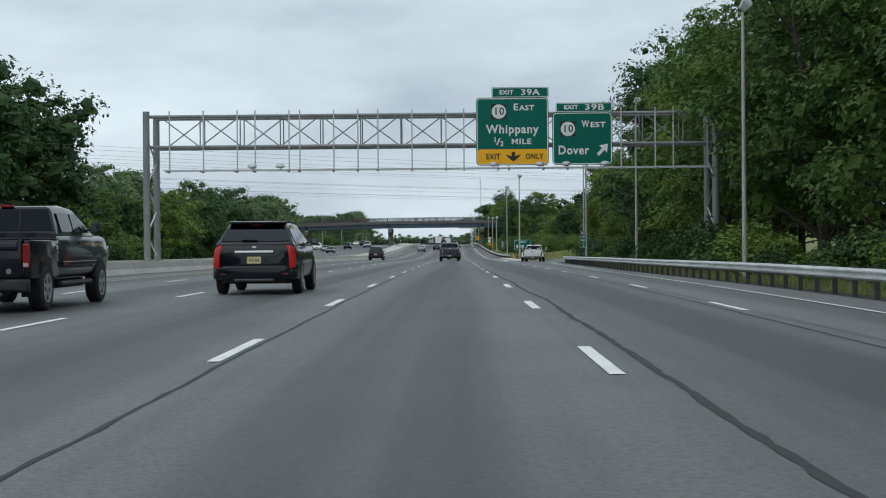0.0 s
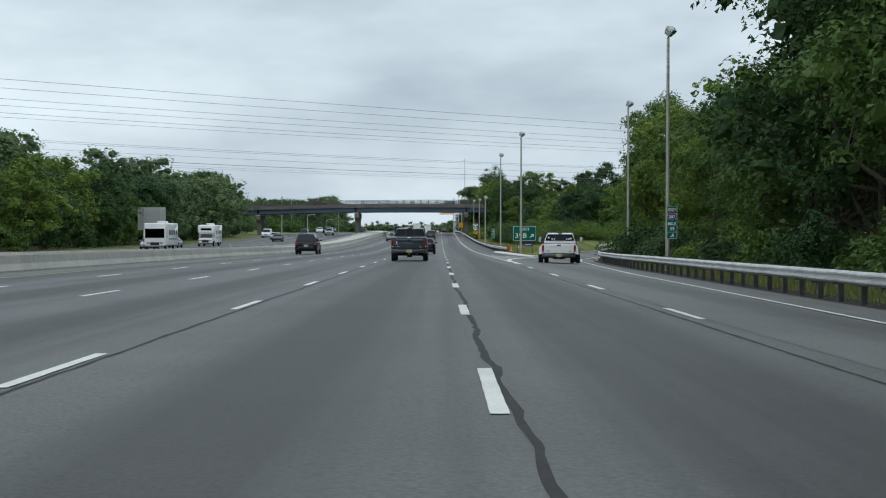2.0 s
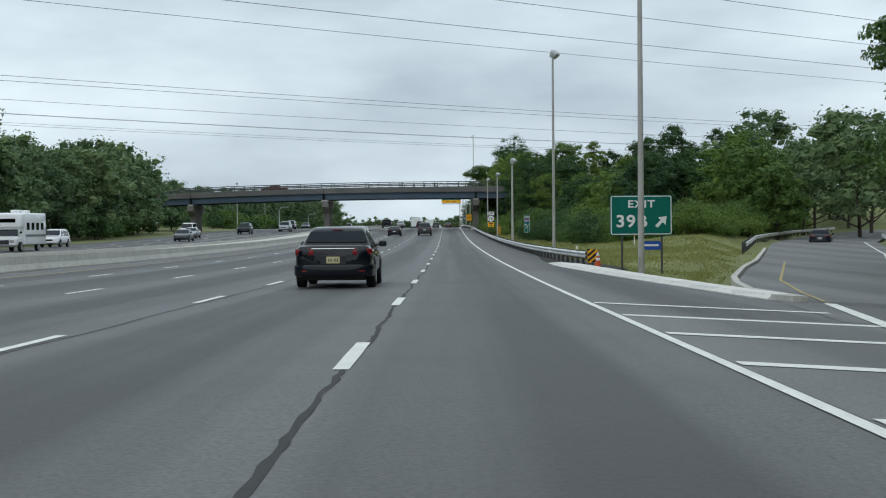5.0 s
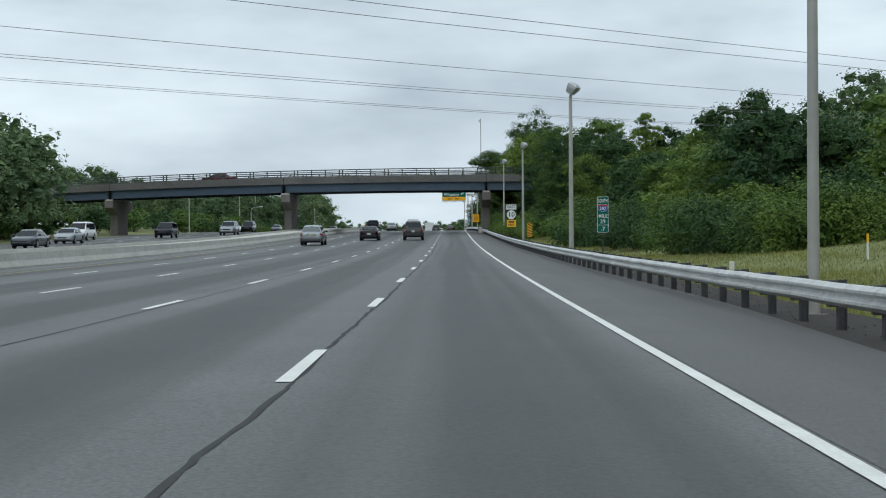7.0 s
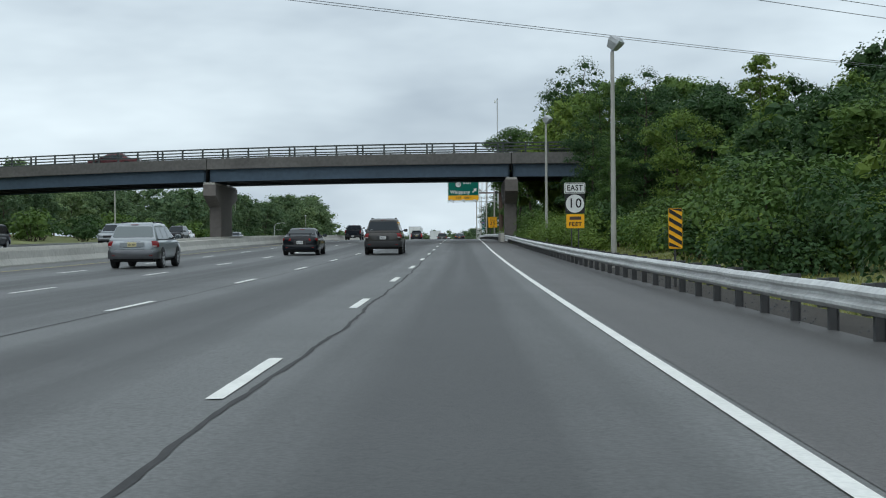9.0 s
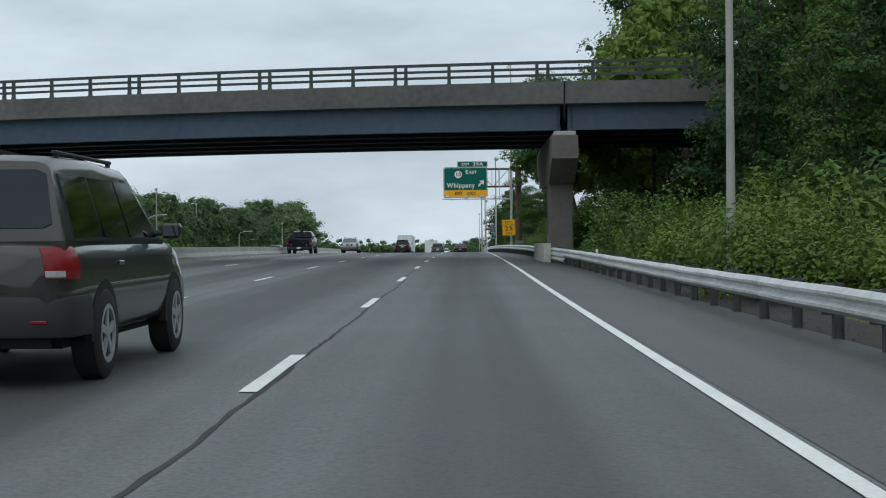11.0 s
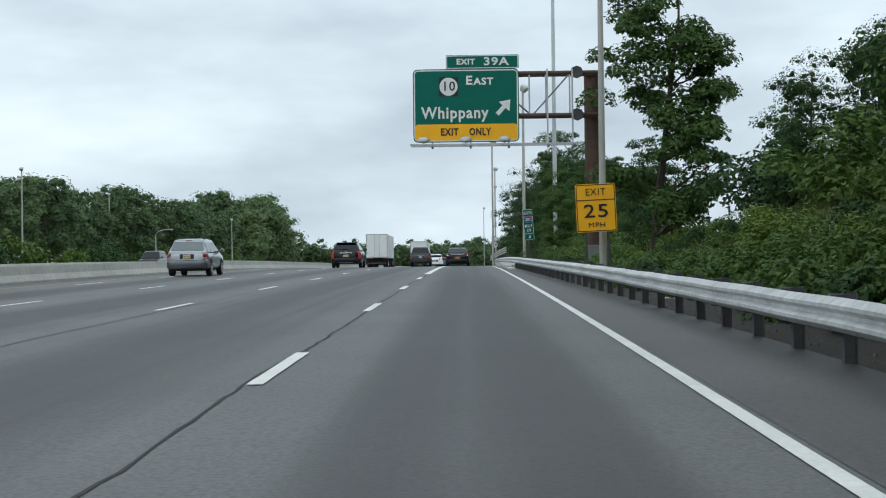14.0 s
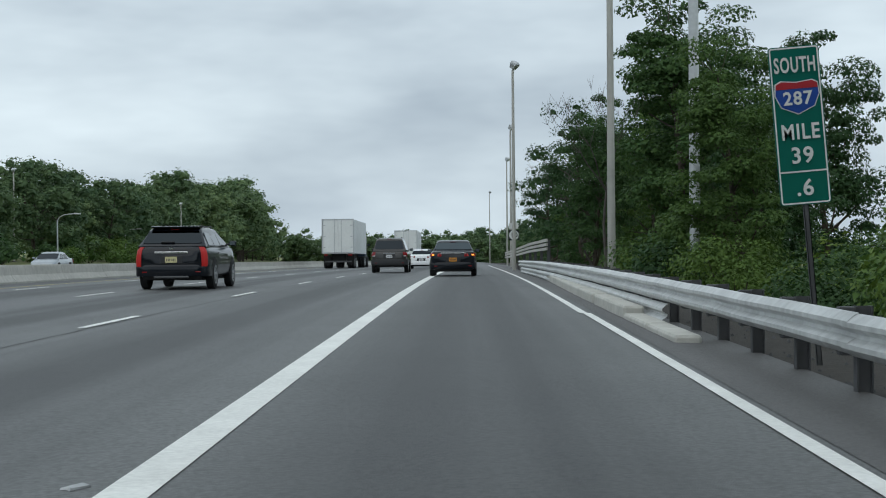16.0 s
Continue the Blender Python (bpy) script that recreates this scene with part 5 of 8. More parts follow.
def make_tree(seed, h, width, leaf, per, size, lean=0.0, low=0.3, shell=0, lite=False, tri=True, core=1.0, flat=0.72):
    """Meshes of one broad-leaved tree: trunk with limbs, and a crown hung on the limb ends."""
    rg = random.Random(seed)
    m, tips = Mesh(), []
    p, r, d = Vector((0, 0, -0.4)), h * 0.014 + 0.06, Vector((lean, 0, 1)).normalized()
    steps = 6
    for k in range(steps):
        q = p + d * (h * 0.72 / steps)
        m.tube(p, q, r, r * 0.85, 5 if lite else 7, caps=False)
        p, r = q, r * 0.85
        d = (d + Vector((rg.uniform(-0.1, 0.1), rg.uniform(-0.1, 0.1), 0.1))).normalized()
        if (k + 1) / steps > low:
            for _ in range(3):
                a = rg.uniform(0, 2 * math.pi)
                nd = Vector((math.cos(a), math.sin(a), rg.uniform(0.15, 0.8))).normalized()
                limb(m, p, nd, width * 0.42 * rg.uniform(0.6, 1.0) * (1.1 - 0.35 * k / steps), r * 0.5, rg, 1, tips, lite)
    limb(m, p, d, h * 0.2, r * 0.8, rg, 1, tips, lite)
    clumps = [(t.x, t.y, t.z, width * rg.uniform(0.075, 0.165)) for t in tips]
    for _ in range(int(len(tips) * 0.35)):
        t = rg.choice(tips)
        clumps.append((t.x * 0.7 + rg.uniform(-1, 1), t.y * 0.7 + rg.uniform(-1, 1), t.z + rg.uniform(-1.2, 0.6), width * rg.uniform(0.10, 0.18)))
    # outer boughs that round the crown off
    for _ in range(shell):
        a, u = rg.uniform(0, 2 * math.pi), rg.uniform(-0.75, 1.0)
        q = math.sqrt(max(0.05, 1 - u * u)) * rg.uniform(0.62, 1.0)
        zc = h * (0.5 + low * 0.35)
        clumps.append((width * 0.5 * q * math.cos(a) + lean * zc, width * 0.5 * q * math.sin(a), zc + u * (h - zc) * rg.uniform(0.8, 1.0), width * rg.uniform(0.09, 0.16)))
    crown = leaf_cloud(rg, clumps, max(6, int(per / len(clumps))), size, flat, tri, core)
    crown.materials.append(leaf)
    return m.data("trunk", M_BARK, True), crown


def plant_tree(meshes, x, y, s, turn, label, z=None, name="tree", group="", slim=1.0):
    t = thing(name, label, "tree", group)
    part("trunk", meshes[0], M_BARK, t)
    part("crown", meshes[1], M_LEAF, t)
    t.matrix_basis = pose(x, y, land(x, y) if z is None else z, 0, 0, turn) @ Matrix.Diagonal((s * slim, s * slim, s, 1))
    return t


def plant_to(meshes, x, y, top, turn, label, slim=1.0, group=""):
    """A tree whose crown tops out at a given height."""
    tall = max(q.co.z for q in (meshes[1] if len(meshes[1].vertices) else meshes[0]).vertices)
    return plant_tree(meshes, x, y, (top - land(x, y)) / tall, turn, label, group=group, slim=slim)


NEAR = [make_tree(11, 15, 9.5, M_LEAF, 3800, 0.23, shell=14), make_tree(12, 17, 9, M_LEAF_D, 3800, 0.24, shell=14), make_tree(13, 14, 10, M_LEAF_Y, 3800, 0.24, shell=14), make_tree(14, 16, 8, M_LEAF, 4200, 0.23, 0.08, shell=10)]
EDGE = [make_tree(31, 15, 9.0, M_LEAF, 11000, 0.14, 0, 0.1, 30, core=0.7), make_tree(32, 16, 9, M_LEAF_D, 11000, 0.14, 0, 0.1, 30, core=0.7), make_tree(33, 13, 9, M_LEAF_Y, 10500, 0.14, 0, 0.1, 30, core=0.7), make_tree(34, 15, 8, M_LEAF, 10500, 0.14, 0.05, 0.1, 26, core=0.7)]
# distant kinds, with haze tinted into their leaves
FAR = [make_tree(21, 14, 12, M_LEAF_HAZE, 2600, 0.30, 0, 0.05, 46, True), make_tree(22, 15, 11, M_LEAF_HAZE_D, 2600, 0.30, 0, 0.05, 46, True), make_tree(23, 12, 12, M_LEAF_HAZE, 2500, 0.30, 0, 0.05, 44, True), make_tree(24, 13, 11, M_LEAF_HAZE_D, 2500, 0.30, 0, 0.05, 44, True)]
LOW = [make_tree(25, 9, 9, M_LEAF_HAZE, 900, 0.42, 0, 0.0, 40, True), make_tree(26, 8, 9, M_LEAF_HAZE_D, 900, 0.42, 0, 0.0, 40, True)]
WOOD = [make_tree(41, 13, 11.5, M_LEAF_D, 5600, 0.22, 0, 0.05, 44, True), make_tree(42, 12, 11, M_LEAF_Y, 5600, 0.22, 0, 0.05, 44, True), make_tree(43, 11, 12, M_LEAF_D, 5600, 0.22, 0, 0.05, 44, True), make_tree(44, 12, 10, M_LEAF, 5400, 0.22, 0, 0.05, 40, True)]
LOCUST = [make_tree(91, 11, 5.4, M_LEAF_M, 30000, 0.085, 0.06, 0.2, 26, core=0, flat=0.5), make_tree(92, 10, 5.2, M_LEAF, 26000, 0.085, -0.08, 0.2, 22, core=0, flat=0.5), make_tree(93, 10, 5.0, M_LEAF_D, 26000, 0.085, 0.05, 0.15, 24, core=0, flat=0.55)]
OAK = make_tree(45, 14, 8.5, M_LEAF_D, 10500, 0.2, 0, 0.05, 54, True)
WILLOW = make_tree(46, 13, 6.5, M_LEAF_Y, 9000, 0.2, 0, 0.1, 40, True)
rt = random.Random(77)
WORDS = {0: "leafy green roadside tree with an uneven crown", 1: "tall dark green broad-leaved tree", 2: "light green broad-leaved tree at the wood's edge", 3: "slender green tree leaning to the light"}


def row(kinds, x0, x1, y0, y1, step, s0, s1, group):
    y = y0
    while y < y1:
        k = rt.randrange(len(kinds))
        fx = lambda q: q(y) if callable(q) else q
        plant_tree(kinds[k], rt.uniform(fx(x0), fx(x1)), y + rt.uniform(-step, step) * 0.3, rt.uniform(s0, s1), rt.uniform(0, 360), WORDS[k], group=group)
        y += step


def far_wood(name, label, kinds, spots, sink=0.0):
    """A stand of distant trees that nobody could count, joined into one mesh."""
    v, f, mi, mats = [], [], [], [M_BARK]
    for x, y, s, k in spots:
        c, sn = math.cos(k * 1.7 + y), math.sin(k * 1.7 + y)
        z = land(x, y) - sink
        for me in kinds[k % len(kinds)]:
            if me.materials[0] not in mats:
                mats.append(me.materials[0])
            o, slot = len(v), mats.index(me.materials[0])
            v += [(x + s * (q.co.x * c - q.co.y * sn), y + s * (q.co.x * sn + q.co.y * c), z + s * q.co.z) for q in me.vertices]
            f += [tuple(o + i for i in p.vertices) for p in me.polygons]
            mi += [slot] * len(me.polygons)
    me = bpy.data.meshes.new(name)
    me.from_pydata(v, [], f)
    for m in mats:
        me.materials.append(m)
    me.polygons.foreach_set("material_index", mi)
    return solid(name, me, M_BARK, label, "wood", kind="stuff")


def stand(x0, x1, y0, y1, step, s0, s1):
    out, y = [], y0
    while y < y1:
        fx = lambda q: q(y) if callable(q) else q
        out.append((rt.uniform(fx(x0), fx(x1)), y + rt.uniform(-step, step) * 0.3, rt.uniform(s0, s1), rt.randrange(4)))
        y += step
    return out


def edge(off):
    return lambda y: rail_x(RAIL_1, y) + off


# wood beside the first stretch
row([EDGE[1], EDGE[3], EDGE[0]], edge(9.0), edge(11.0), 22, 84, 5.2, 1.05, 1.25, "wood by the road")
row(EDGE, edge(6.5), edge(8.5), 86, 138, 5.2, 1.0, 1.25, "wood by the road")
row([EDGE[0], EDGE[2], EDGE[3]], edge(6.5), edge(8.5), 140, 172, 5.2, 0.62, 0.8, "wood by the road")
row([EDGE[0], EDGE[2]], edge(5.0), edge(6.5), 174, 206, 5.0, 0.72, 0.95, "wood by the road")
row([NEAR[1], NEAR[0], NEAR[1]], edge(13), edge(16), 20, 140, 7, 1.1, 1.4, "wood by the road")
row(NEAR, edge(11), edge(15), 142, 205, 7, 0.75, 1.0, "wood by the road")
# second stand is unseen behind the start, added to darken paint reflections
far_wood("deep_wood", "dense green wood behind the roadside trees and, unseen, behind the start", FAR, stand(edge(18), edge(24), 70, 240, 9, 0.9, 1.15) + stand(12, 20, -200, 15, 17, 0.9, 1.3))
# beyond the ramp
row(FAR, edge(7), edge(18), 205, 300, 6, 0.8, 1.05, "trees beyond the ramp")
row(WOOD, 28, 34, 300, 392, 6, 0.6, 0.82, "trees before the bridge")
row(WOOD, 19, 24, 322, 398, 5.5, 0.5, 0.72, "trees before the bridge")
plant_to(OAK, 37.9, 391, 17.0, 0, "tall dense dark green oak-like tree before the bridge", group="trees before the bridge")
plant_to(OAK, 43.4, 386, 16.0, 130, "tall dense dark green oak-like tree before the bridge", 0.8, "trees before the bridge")
plant_to(OAK, 33.0, 393, 14.2, 210, "tall dense dark green oak-like tree before the bridge", 0.9, "trees before the bridge")
plant_to(WILLOW, 25.0, 396, 14.7, 0, "pale green drooping tree above the bridge bank", group="trees before the bridge")
plant_to(WOOD[0], 28.6, 399, 13.6, 20, WORDS[1], 0.8, "trees before the bridge")
plant_to(WOOD[3], 21.9, 423, 16.3, 80, WORDS[0], group="trees after the bridge")
plant_to(WOOD[1], 10.8, 413, 13.9, 140, WORDS[0], 0.75, "trees after the bridge")
plant_to(WOOD[3], 14.8, 399, 13.4, 260, WORDS[0], 0.75, "trees on the bridge bank")
plant_to(WOOD[0], 18.6, 402, 13.4, 300, WORDS[1], 0.75, "trees on the bridge bank")
far_wood("back_wood", "haze-tinted wood behind the ramp meadow", FAR, stand(42, 60, 290, 400, 9, 0.8, 1.0))
# after the bridge
row([EDGE[1], EDGE[1], EDGE[3]], 12.5, 14.5, 420, 464, 5.2, 0.75, 0.95, "trees after the bridge")
row(EDGE, 17, 20, 455, 486, 9, 0.4, 0.5, "trees after the bridge")
plant_tree(make_tree(61, 13, 9.5, M_LEAF, 34000, 0.13, -0.34, 0.4, 16, core=0), 10.2, 443.5, 0.86, 0, "leaning tree with a dark bare trunk on the berm")
plant_tree(make_tree(62, 14, 5.4, M_LEAF_M, 30000, 0.12, 0.0, 0.15, 16, core=0), 9.6, 488, 0.93, 40, "tall narrow light green tree beside the sign post")
for tx, ty, tk, tsc in ((11.6, 393, 1, 0.52), (13.5, 397.5, 0, 0.62), (15.0, 388, 1, 0.62), (12.4, 384, 3, 0.45), (16.0, 379, 2, 0.6)):
    plant_tree(EDGE[tk], tx, ty, tsc, 50 * tk, "vine-grown dark green tree on the bridge bank", group="trees on the bridge bank")
row(WOOD, 19, 24, 422, 486, 6.5, 0.6, 0.8, "trees after the bridge")
for tx, ty, tk, tsc in ((17.8, 496, 1, 0.56), (13.4, 477, 1, 0.32), (15.4, 474, 1, 0.36), (16.8, 481, 1, 0.42), (21.0, 520, 1, 0.32)):
    plant_tree(EDGE[tk], tx, ty, tsc, 77 * tk, "tall airy green tree behind the guardrail", group="trees after the bridge", slim=0.5 if tsc > 0.77 else 0.9)
for tx, ty, tk, tsc in ((9.4, 543, 3, 0.5), (12.6, 549, 0, 0.66), (10.2, 557, 1, 0.5), (7.9, 562, 1, 0.58), (9.6, 568, 3, 0.64), (7.2, 580, 1, 0.5), (8.6, 592, 1, 0.58), (13.5, 566, 0, 0.55), (12.0, 546, 1, 0.6), (14.5, 552, 3, 0.55)):
    plant_tree(EDGE[tk], tx, ty, tsc, 61 * tk + tx * 30, "light green locust-like tree with an airy crown", group="trees after the bridge")
for tx, ty, top, tk, sl in ((9.0, 531, 10.2, 0, 1.0), (10.6, 535, 10.4, 2, 1.0), (8.1, 517.5, 6.6, 0, 1.0), (12.6, 527, 8.0, 2, 0.85), (12.0, 511.5, 7.2, 0, 0.9), (6.6, 540, 7.6, 2, 0.8), (9.4, 521, 5.2, 2, 1.1), (11.8, 503.5, 7.4, 2, 0.9)):
    plant_to(LOCUST[tk], tx, ty, top, 61 * tk + tx * 30, "feathery light green locust-like tree with an airy crown", sl, "locust trees after the bridge")
row(FAR, 15, 22, 575, 820, 8, 0.55, 0.75, "trees after the bridge")
far_wood("distant_treeline", "low haze-tinted treeline where the road meets the horizon", LOW, [(-150 + i * 3.3 + rt.uniform(-1.2, 1.2), rt.uniform(950, 975), rt.uniform(1.15, 1.4), 1) for i in range(84)], 2.2)
far_wood("crest_wood", "haze-tinted wooded rise where the road dips out of sight", FAR, [(-8 + i * 3.4 + rt.uniform(-1, 1), rt.uniform(980, 1010), 0.62 + 0.05 * i + rt.uniform(-0.06, 0.06), i) for i in range(14)])
# beyond the opposite carriageway
row(WOOD, -53, -48, 225, 300, 6.5, 0.65, 0.92, "trees beyond the far lanes")
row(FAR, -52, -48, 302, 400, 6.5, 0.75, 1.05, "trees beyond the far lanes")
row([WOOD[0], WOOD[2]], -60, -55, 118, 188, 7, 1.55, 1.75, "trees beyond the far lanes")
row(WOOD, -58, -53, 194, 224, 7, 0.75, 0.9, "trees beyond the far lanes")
# last stand stays out of view, added for car paint to reflect
far_wood("western_wood", "long haze-tinted green wood behind the opposite carriageway", FAR, stand(-66, -58, 220, 400, 8, 0.85, 1.05) + stand(-86, -74, 430, 800, 12, 0.75, 0.95) + stand(-62, -50, -200, 110, 24, 1.0, 1.4))
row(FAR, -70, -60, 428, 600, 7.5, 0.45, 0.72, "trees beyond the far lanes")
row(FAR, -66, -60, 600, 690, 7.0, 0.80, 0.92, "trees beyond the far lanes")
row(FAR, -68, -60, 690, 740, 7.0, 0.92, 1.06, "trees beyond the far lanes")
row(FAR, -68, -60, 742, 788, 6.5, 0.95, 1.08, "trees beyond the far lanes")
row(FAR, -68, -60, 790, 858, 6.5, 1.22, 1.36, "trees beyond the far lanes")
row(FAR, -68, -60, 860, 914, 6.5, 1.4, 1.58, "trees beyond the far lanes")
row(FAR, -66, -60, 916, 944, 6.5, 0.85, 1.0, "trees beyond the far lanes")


# ---- bushes ----
def make_bush(seed, leaf, per, size, tri=True):
    rg = random.Random(seed)
    clumps = []
    for _ in range(16):
        a, q = rg.uniform(0, 2 * math.pi), rg.uniform(0.1, 1.0)
        clumps.append((1.25 * q * math.cos(a), 1.25 * q * math.sin(a), rg.uniform(0.25, 1.75 - 0.7 * q), rg.uniform(0.35, 0.65)))
    me = leaf_cloud(rg, clumps, per // 16, size, 0.9, tri)
    me.materials.append(leaf)
    st = Mesh()
    for c in clumps[:9]:
        st.tube((c[0] * 0.15, c[1] * 0.15, -0.2), (c[0] * 0.8, c[1] * 0.8, c[2]), 0.03, 0.012, 5, caps=False)
    return st.data("woody_base", M_BARK), me


BUSH = [make_bush(51, M_LEAF, 900, 0.13), make_bush(52, M_LEAF_Y, 900, 0.13), make_bush(53, M_LEAF_D, 900, 0.13), make_bush(54, M_LEAF_Y, 900, 0.13)]
FINE = [make_bush(61, M_LEAF, 1900, 0.088), make_bush(62, M_LEAF_Y, 1900, 0.088), make_bush(63, M_LEAF_D, 1900, 0.088), make_bush(64, M_LEAF_Y, 1900, 0.088)]
THICK = [make_bush(71, M_LEAF, 2700, 0.075), make_bush(72, M_LEAF_Y, 2700, 0.075), make_bush(73, M_LEAF_D, 2700, 0.075)]
VINE = [make_bush(81, M_LEAF, 5200, 0.05), make_bush(82, M_LEAF_Y, 5200, 0.05), make_bush(83, M_LEAF_D, 5200, 0.05), make_bush(84, M_LEAF_Y, 5200, 0.048)]
B_WORDS = {0: "dense green roadside bush", 1: "light green sprawling bush", 2: "dark green bush under the trees", 3: "yellow-green tangle of shrubs and vines"}


def bushes(n, fx, y0, y1, s0, s1, kinds, group, sink=0.1, set_of=BUSH):
    for i in range(n):
        y = y0 + (y1 - y0) * (i + rt.random()) / n
        x = fx(y) if callable(fx) else rt.uniform(*fx)
        k = rt.choice(kinds)
        s = rt.uniform(s0, s1)
        b = thing("bush", B_WORDS[k], "bush", group)
        part("woody_base", set_of[k][0], M_BARK, b)
        part("foliage", set_of[k][1], M_LEAF, b)
        b.matrix_basis = pose(x, y, land(x, y) - sink, 0, 0, rt.uniform(0, 360)) @ Matrix.Diagonal((s, s, s * rt.uniform(0.8, 1.15), 1))


bushes(40, lambda y: rail_x(RAIL_1, y) + rt.uniform(3.2, 5.2), 14, 196, 0.9, 1.7, (0, 2, 2, 3), "undergrowth by the wood", set_of=FINE)
bushes(24, lambda y: rail_x(RAIL_1, y) + rt.uniform(3.5, 7), 200, 300, 0.9, 1.6, (0, 1, 2), "undergrowth by the ramp")
bushes(16, lambda y: rail_x(RAIL_1, y) + rt.uniform(4.5, 9), 225, 305, 1.5, 2.4, (0, 1, 2), "undergrowth by the ramp")
def meadow_edge(x):
    return lerp_table([(11, 322), (12.5, 312), (14, 286), (18, 281), (22, 279), (26, 286), (30, 297), (38, 322), (48, 348)], x)


spots = []
for k in range(64):
    bx, back = 11.5 + 34 * ((k * 0.618) % 1.0), rt.uniform(0, 1) ** 1.6 * 13
    spots.append((bx, meadow_edge(bx) + back, rt.uniform(1.0, 1.8) + 0.07 * back, rt.choice((0, 1, 3, 0, 1) if back < 4 else (0, 2, 2))))
far_wood("meadow_thicket", "tangled green shrubs closing the ramp meadow", VINE, spots, 0.5)
far_wood("ramp_undergrowth", "dense dark undergrowth at the foot of the ramp wood", FINE, [(rail_x(RAIL_1, y) + rt.uniform(2.6, 5.5), y, rt.uniform(1.3, 2.1), rt.choice((0, 2, 2))) for y in [168 + 2.6 * k for k in range(26)]], 0.3)
bushes(20, (17, 27), 296, 372, 1.2, 2.2, (0, 1, 2), "thicket before the bridge", set_of=THICK)
bushes(20, (12, 20), 322, 365, 1.0, 2.0, (0, 0, 2, 1), "thicket before the bridge", set_of=THICK)
bushes(14, (11, 20), 362, 398, 1.2, 2.2, (0, 2, 2), "thicket before the bridge", set_of=THICK)
bushes(20, (9, 14), 360, 401, 0.8, 1.4, (0, 1, 3, 3), "shrubs on the bridge bank", set_of=FINE)
bushes(24, (7.3, 9.4), 368, 399, 0.85, 1.4, (1, 3, 1, 0), "vine-covered shrubs on the bridge bank", set_of=VINE)
bushes(10, (14, 21), 388, 402, 1.2, 2.0, (0, 2, 2), "shrubs on the bridge bank", set_of=FINE)
bushes(26, (7.2, 9.6), 413, 434, 0.9, 1.35, (0, 1, 2, 0), "leafy shrubs behind the guardrail after the bridge", set_of=VINE)
bushes(18, (9.6, 16), 407, 424, 0.9, 1.7, (2, 2, 0), "dark shrubs behind the bridge pier", set_of=THICK)
bushes(10, (12.5, 18), 466, 487, 1.2, 1.9, (2, 2, 0), "dark shrubs on top of the berm", set_of=THICK)
bushes(22, (8.6, 14), 434, 490, 0.5, 0.9, (0, 1, 3), "shrubs on the berm", set_of=FINE)
bushes(26, (7.3, 9.5), 492, 535, 0.7, 1.3, (0, 2, 0, 1), "shrubs behind the guardrail", set_of=VINE)
bushes(20, (8, 13), 500, 560, 1.0, 1.7, (0, 1, 0, 2), "shrubs behind the guardrail", set_of=VINE)
far_wood("ramp_thicket", "continuous green thicket under the trees beyond the ramp", BUSH, [(rail_x(RAIL_1, y) + rt.uniform(4.5, 9), y, rt.uniform(1.3, 2.3), rt.choice((0, 2, 2, 0))) for y in [222 + 1.7 * k for k in range(60)]])
far_wood("low_weeds", "low leafy green weeds covering the berm behind the guardrail", BUSH, [(rail_x(RAIL_2, y) + 1.6 + 5.5 * rt.random() ** 1.2, y, rt.uniform(0.3, 0.56), rt.choice((0, 2, 0, 3))) for y in [432 + 0.45 * k for k in range(140)]])
far_wood("far_undergrowth", "low green scrub along the far side of the motorway", BUSH, [(rt.uniform(-50, -46), 120 + 7 * i, rt.uniform(1.0, 2.2), rt.choice((0, 2))) for i in range(40)] + [(rt.uniform(-60, -50), 425 + 8.5 * i, rt.uniform(1.4, 2.6), rt.choice((0, 2))) for i in range(44)])


# ---- long grass and weeds ----
def grass_field(name, label, n, fx, y0, y1, h0, h1, seed, material, leafy=False):
    rg = random.Random(seed)
    v, f = [], []
    for _ in range(n):
        y = rg.uniform(y0, y1)
        x = fx(y, rg)
        z = land(x, y) - 0.03
        h, w, a = rg.uniform(h0, h1), rg.uniform(0.012, 0.03), rg.uniform(0, 2 * math.pi)
        dx, dy = math.cos(a) * w, math.sin(a) * w
        if leafy and rg.random() < 0.8:
            s, zz, o = rg.uniform(0.035, 0.08), z + h * rg.random() ** 0.6, len(v)
            b = a + rg.uniform(1.4, 2.6)
            v += [(x, y, zz), (x + s * math.cos(a), y + s * math.sin(a), zz + s * rg.uniform(-0.2, 0.8)), (x + s * math.cos(b), y + s * math.sin(b), zz + s * rg.uniform(-0.2, 0.8))]
            f += [(o, o + 1, o + 2)]
            continue
        lx, ly = rg.gauss(0, 0.28) * h, rg.gauss(0, 0.28) * h
        o = len(v)
        v += [(x - dx, y - dy, z), (x + dx, y + dy, z), (x + lx * 0.4 + dx * 0.7, y + ly * 0.4 + dy * 0.7, z + h * 0.6), (x + lx, y + ly, z + h)]
        f += [(o, o + 1, o + 2), (o, o + 2, o + 3)]
    me = bpy.data.meshes.new(name)
    me.from_pydata(v, [], f)
    me.materials.append(material)
    return solid(name, me, material, label, "grass", kind="stuff")


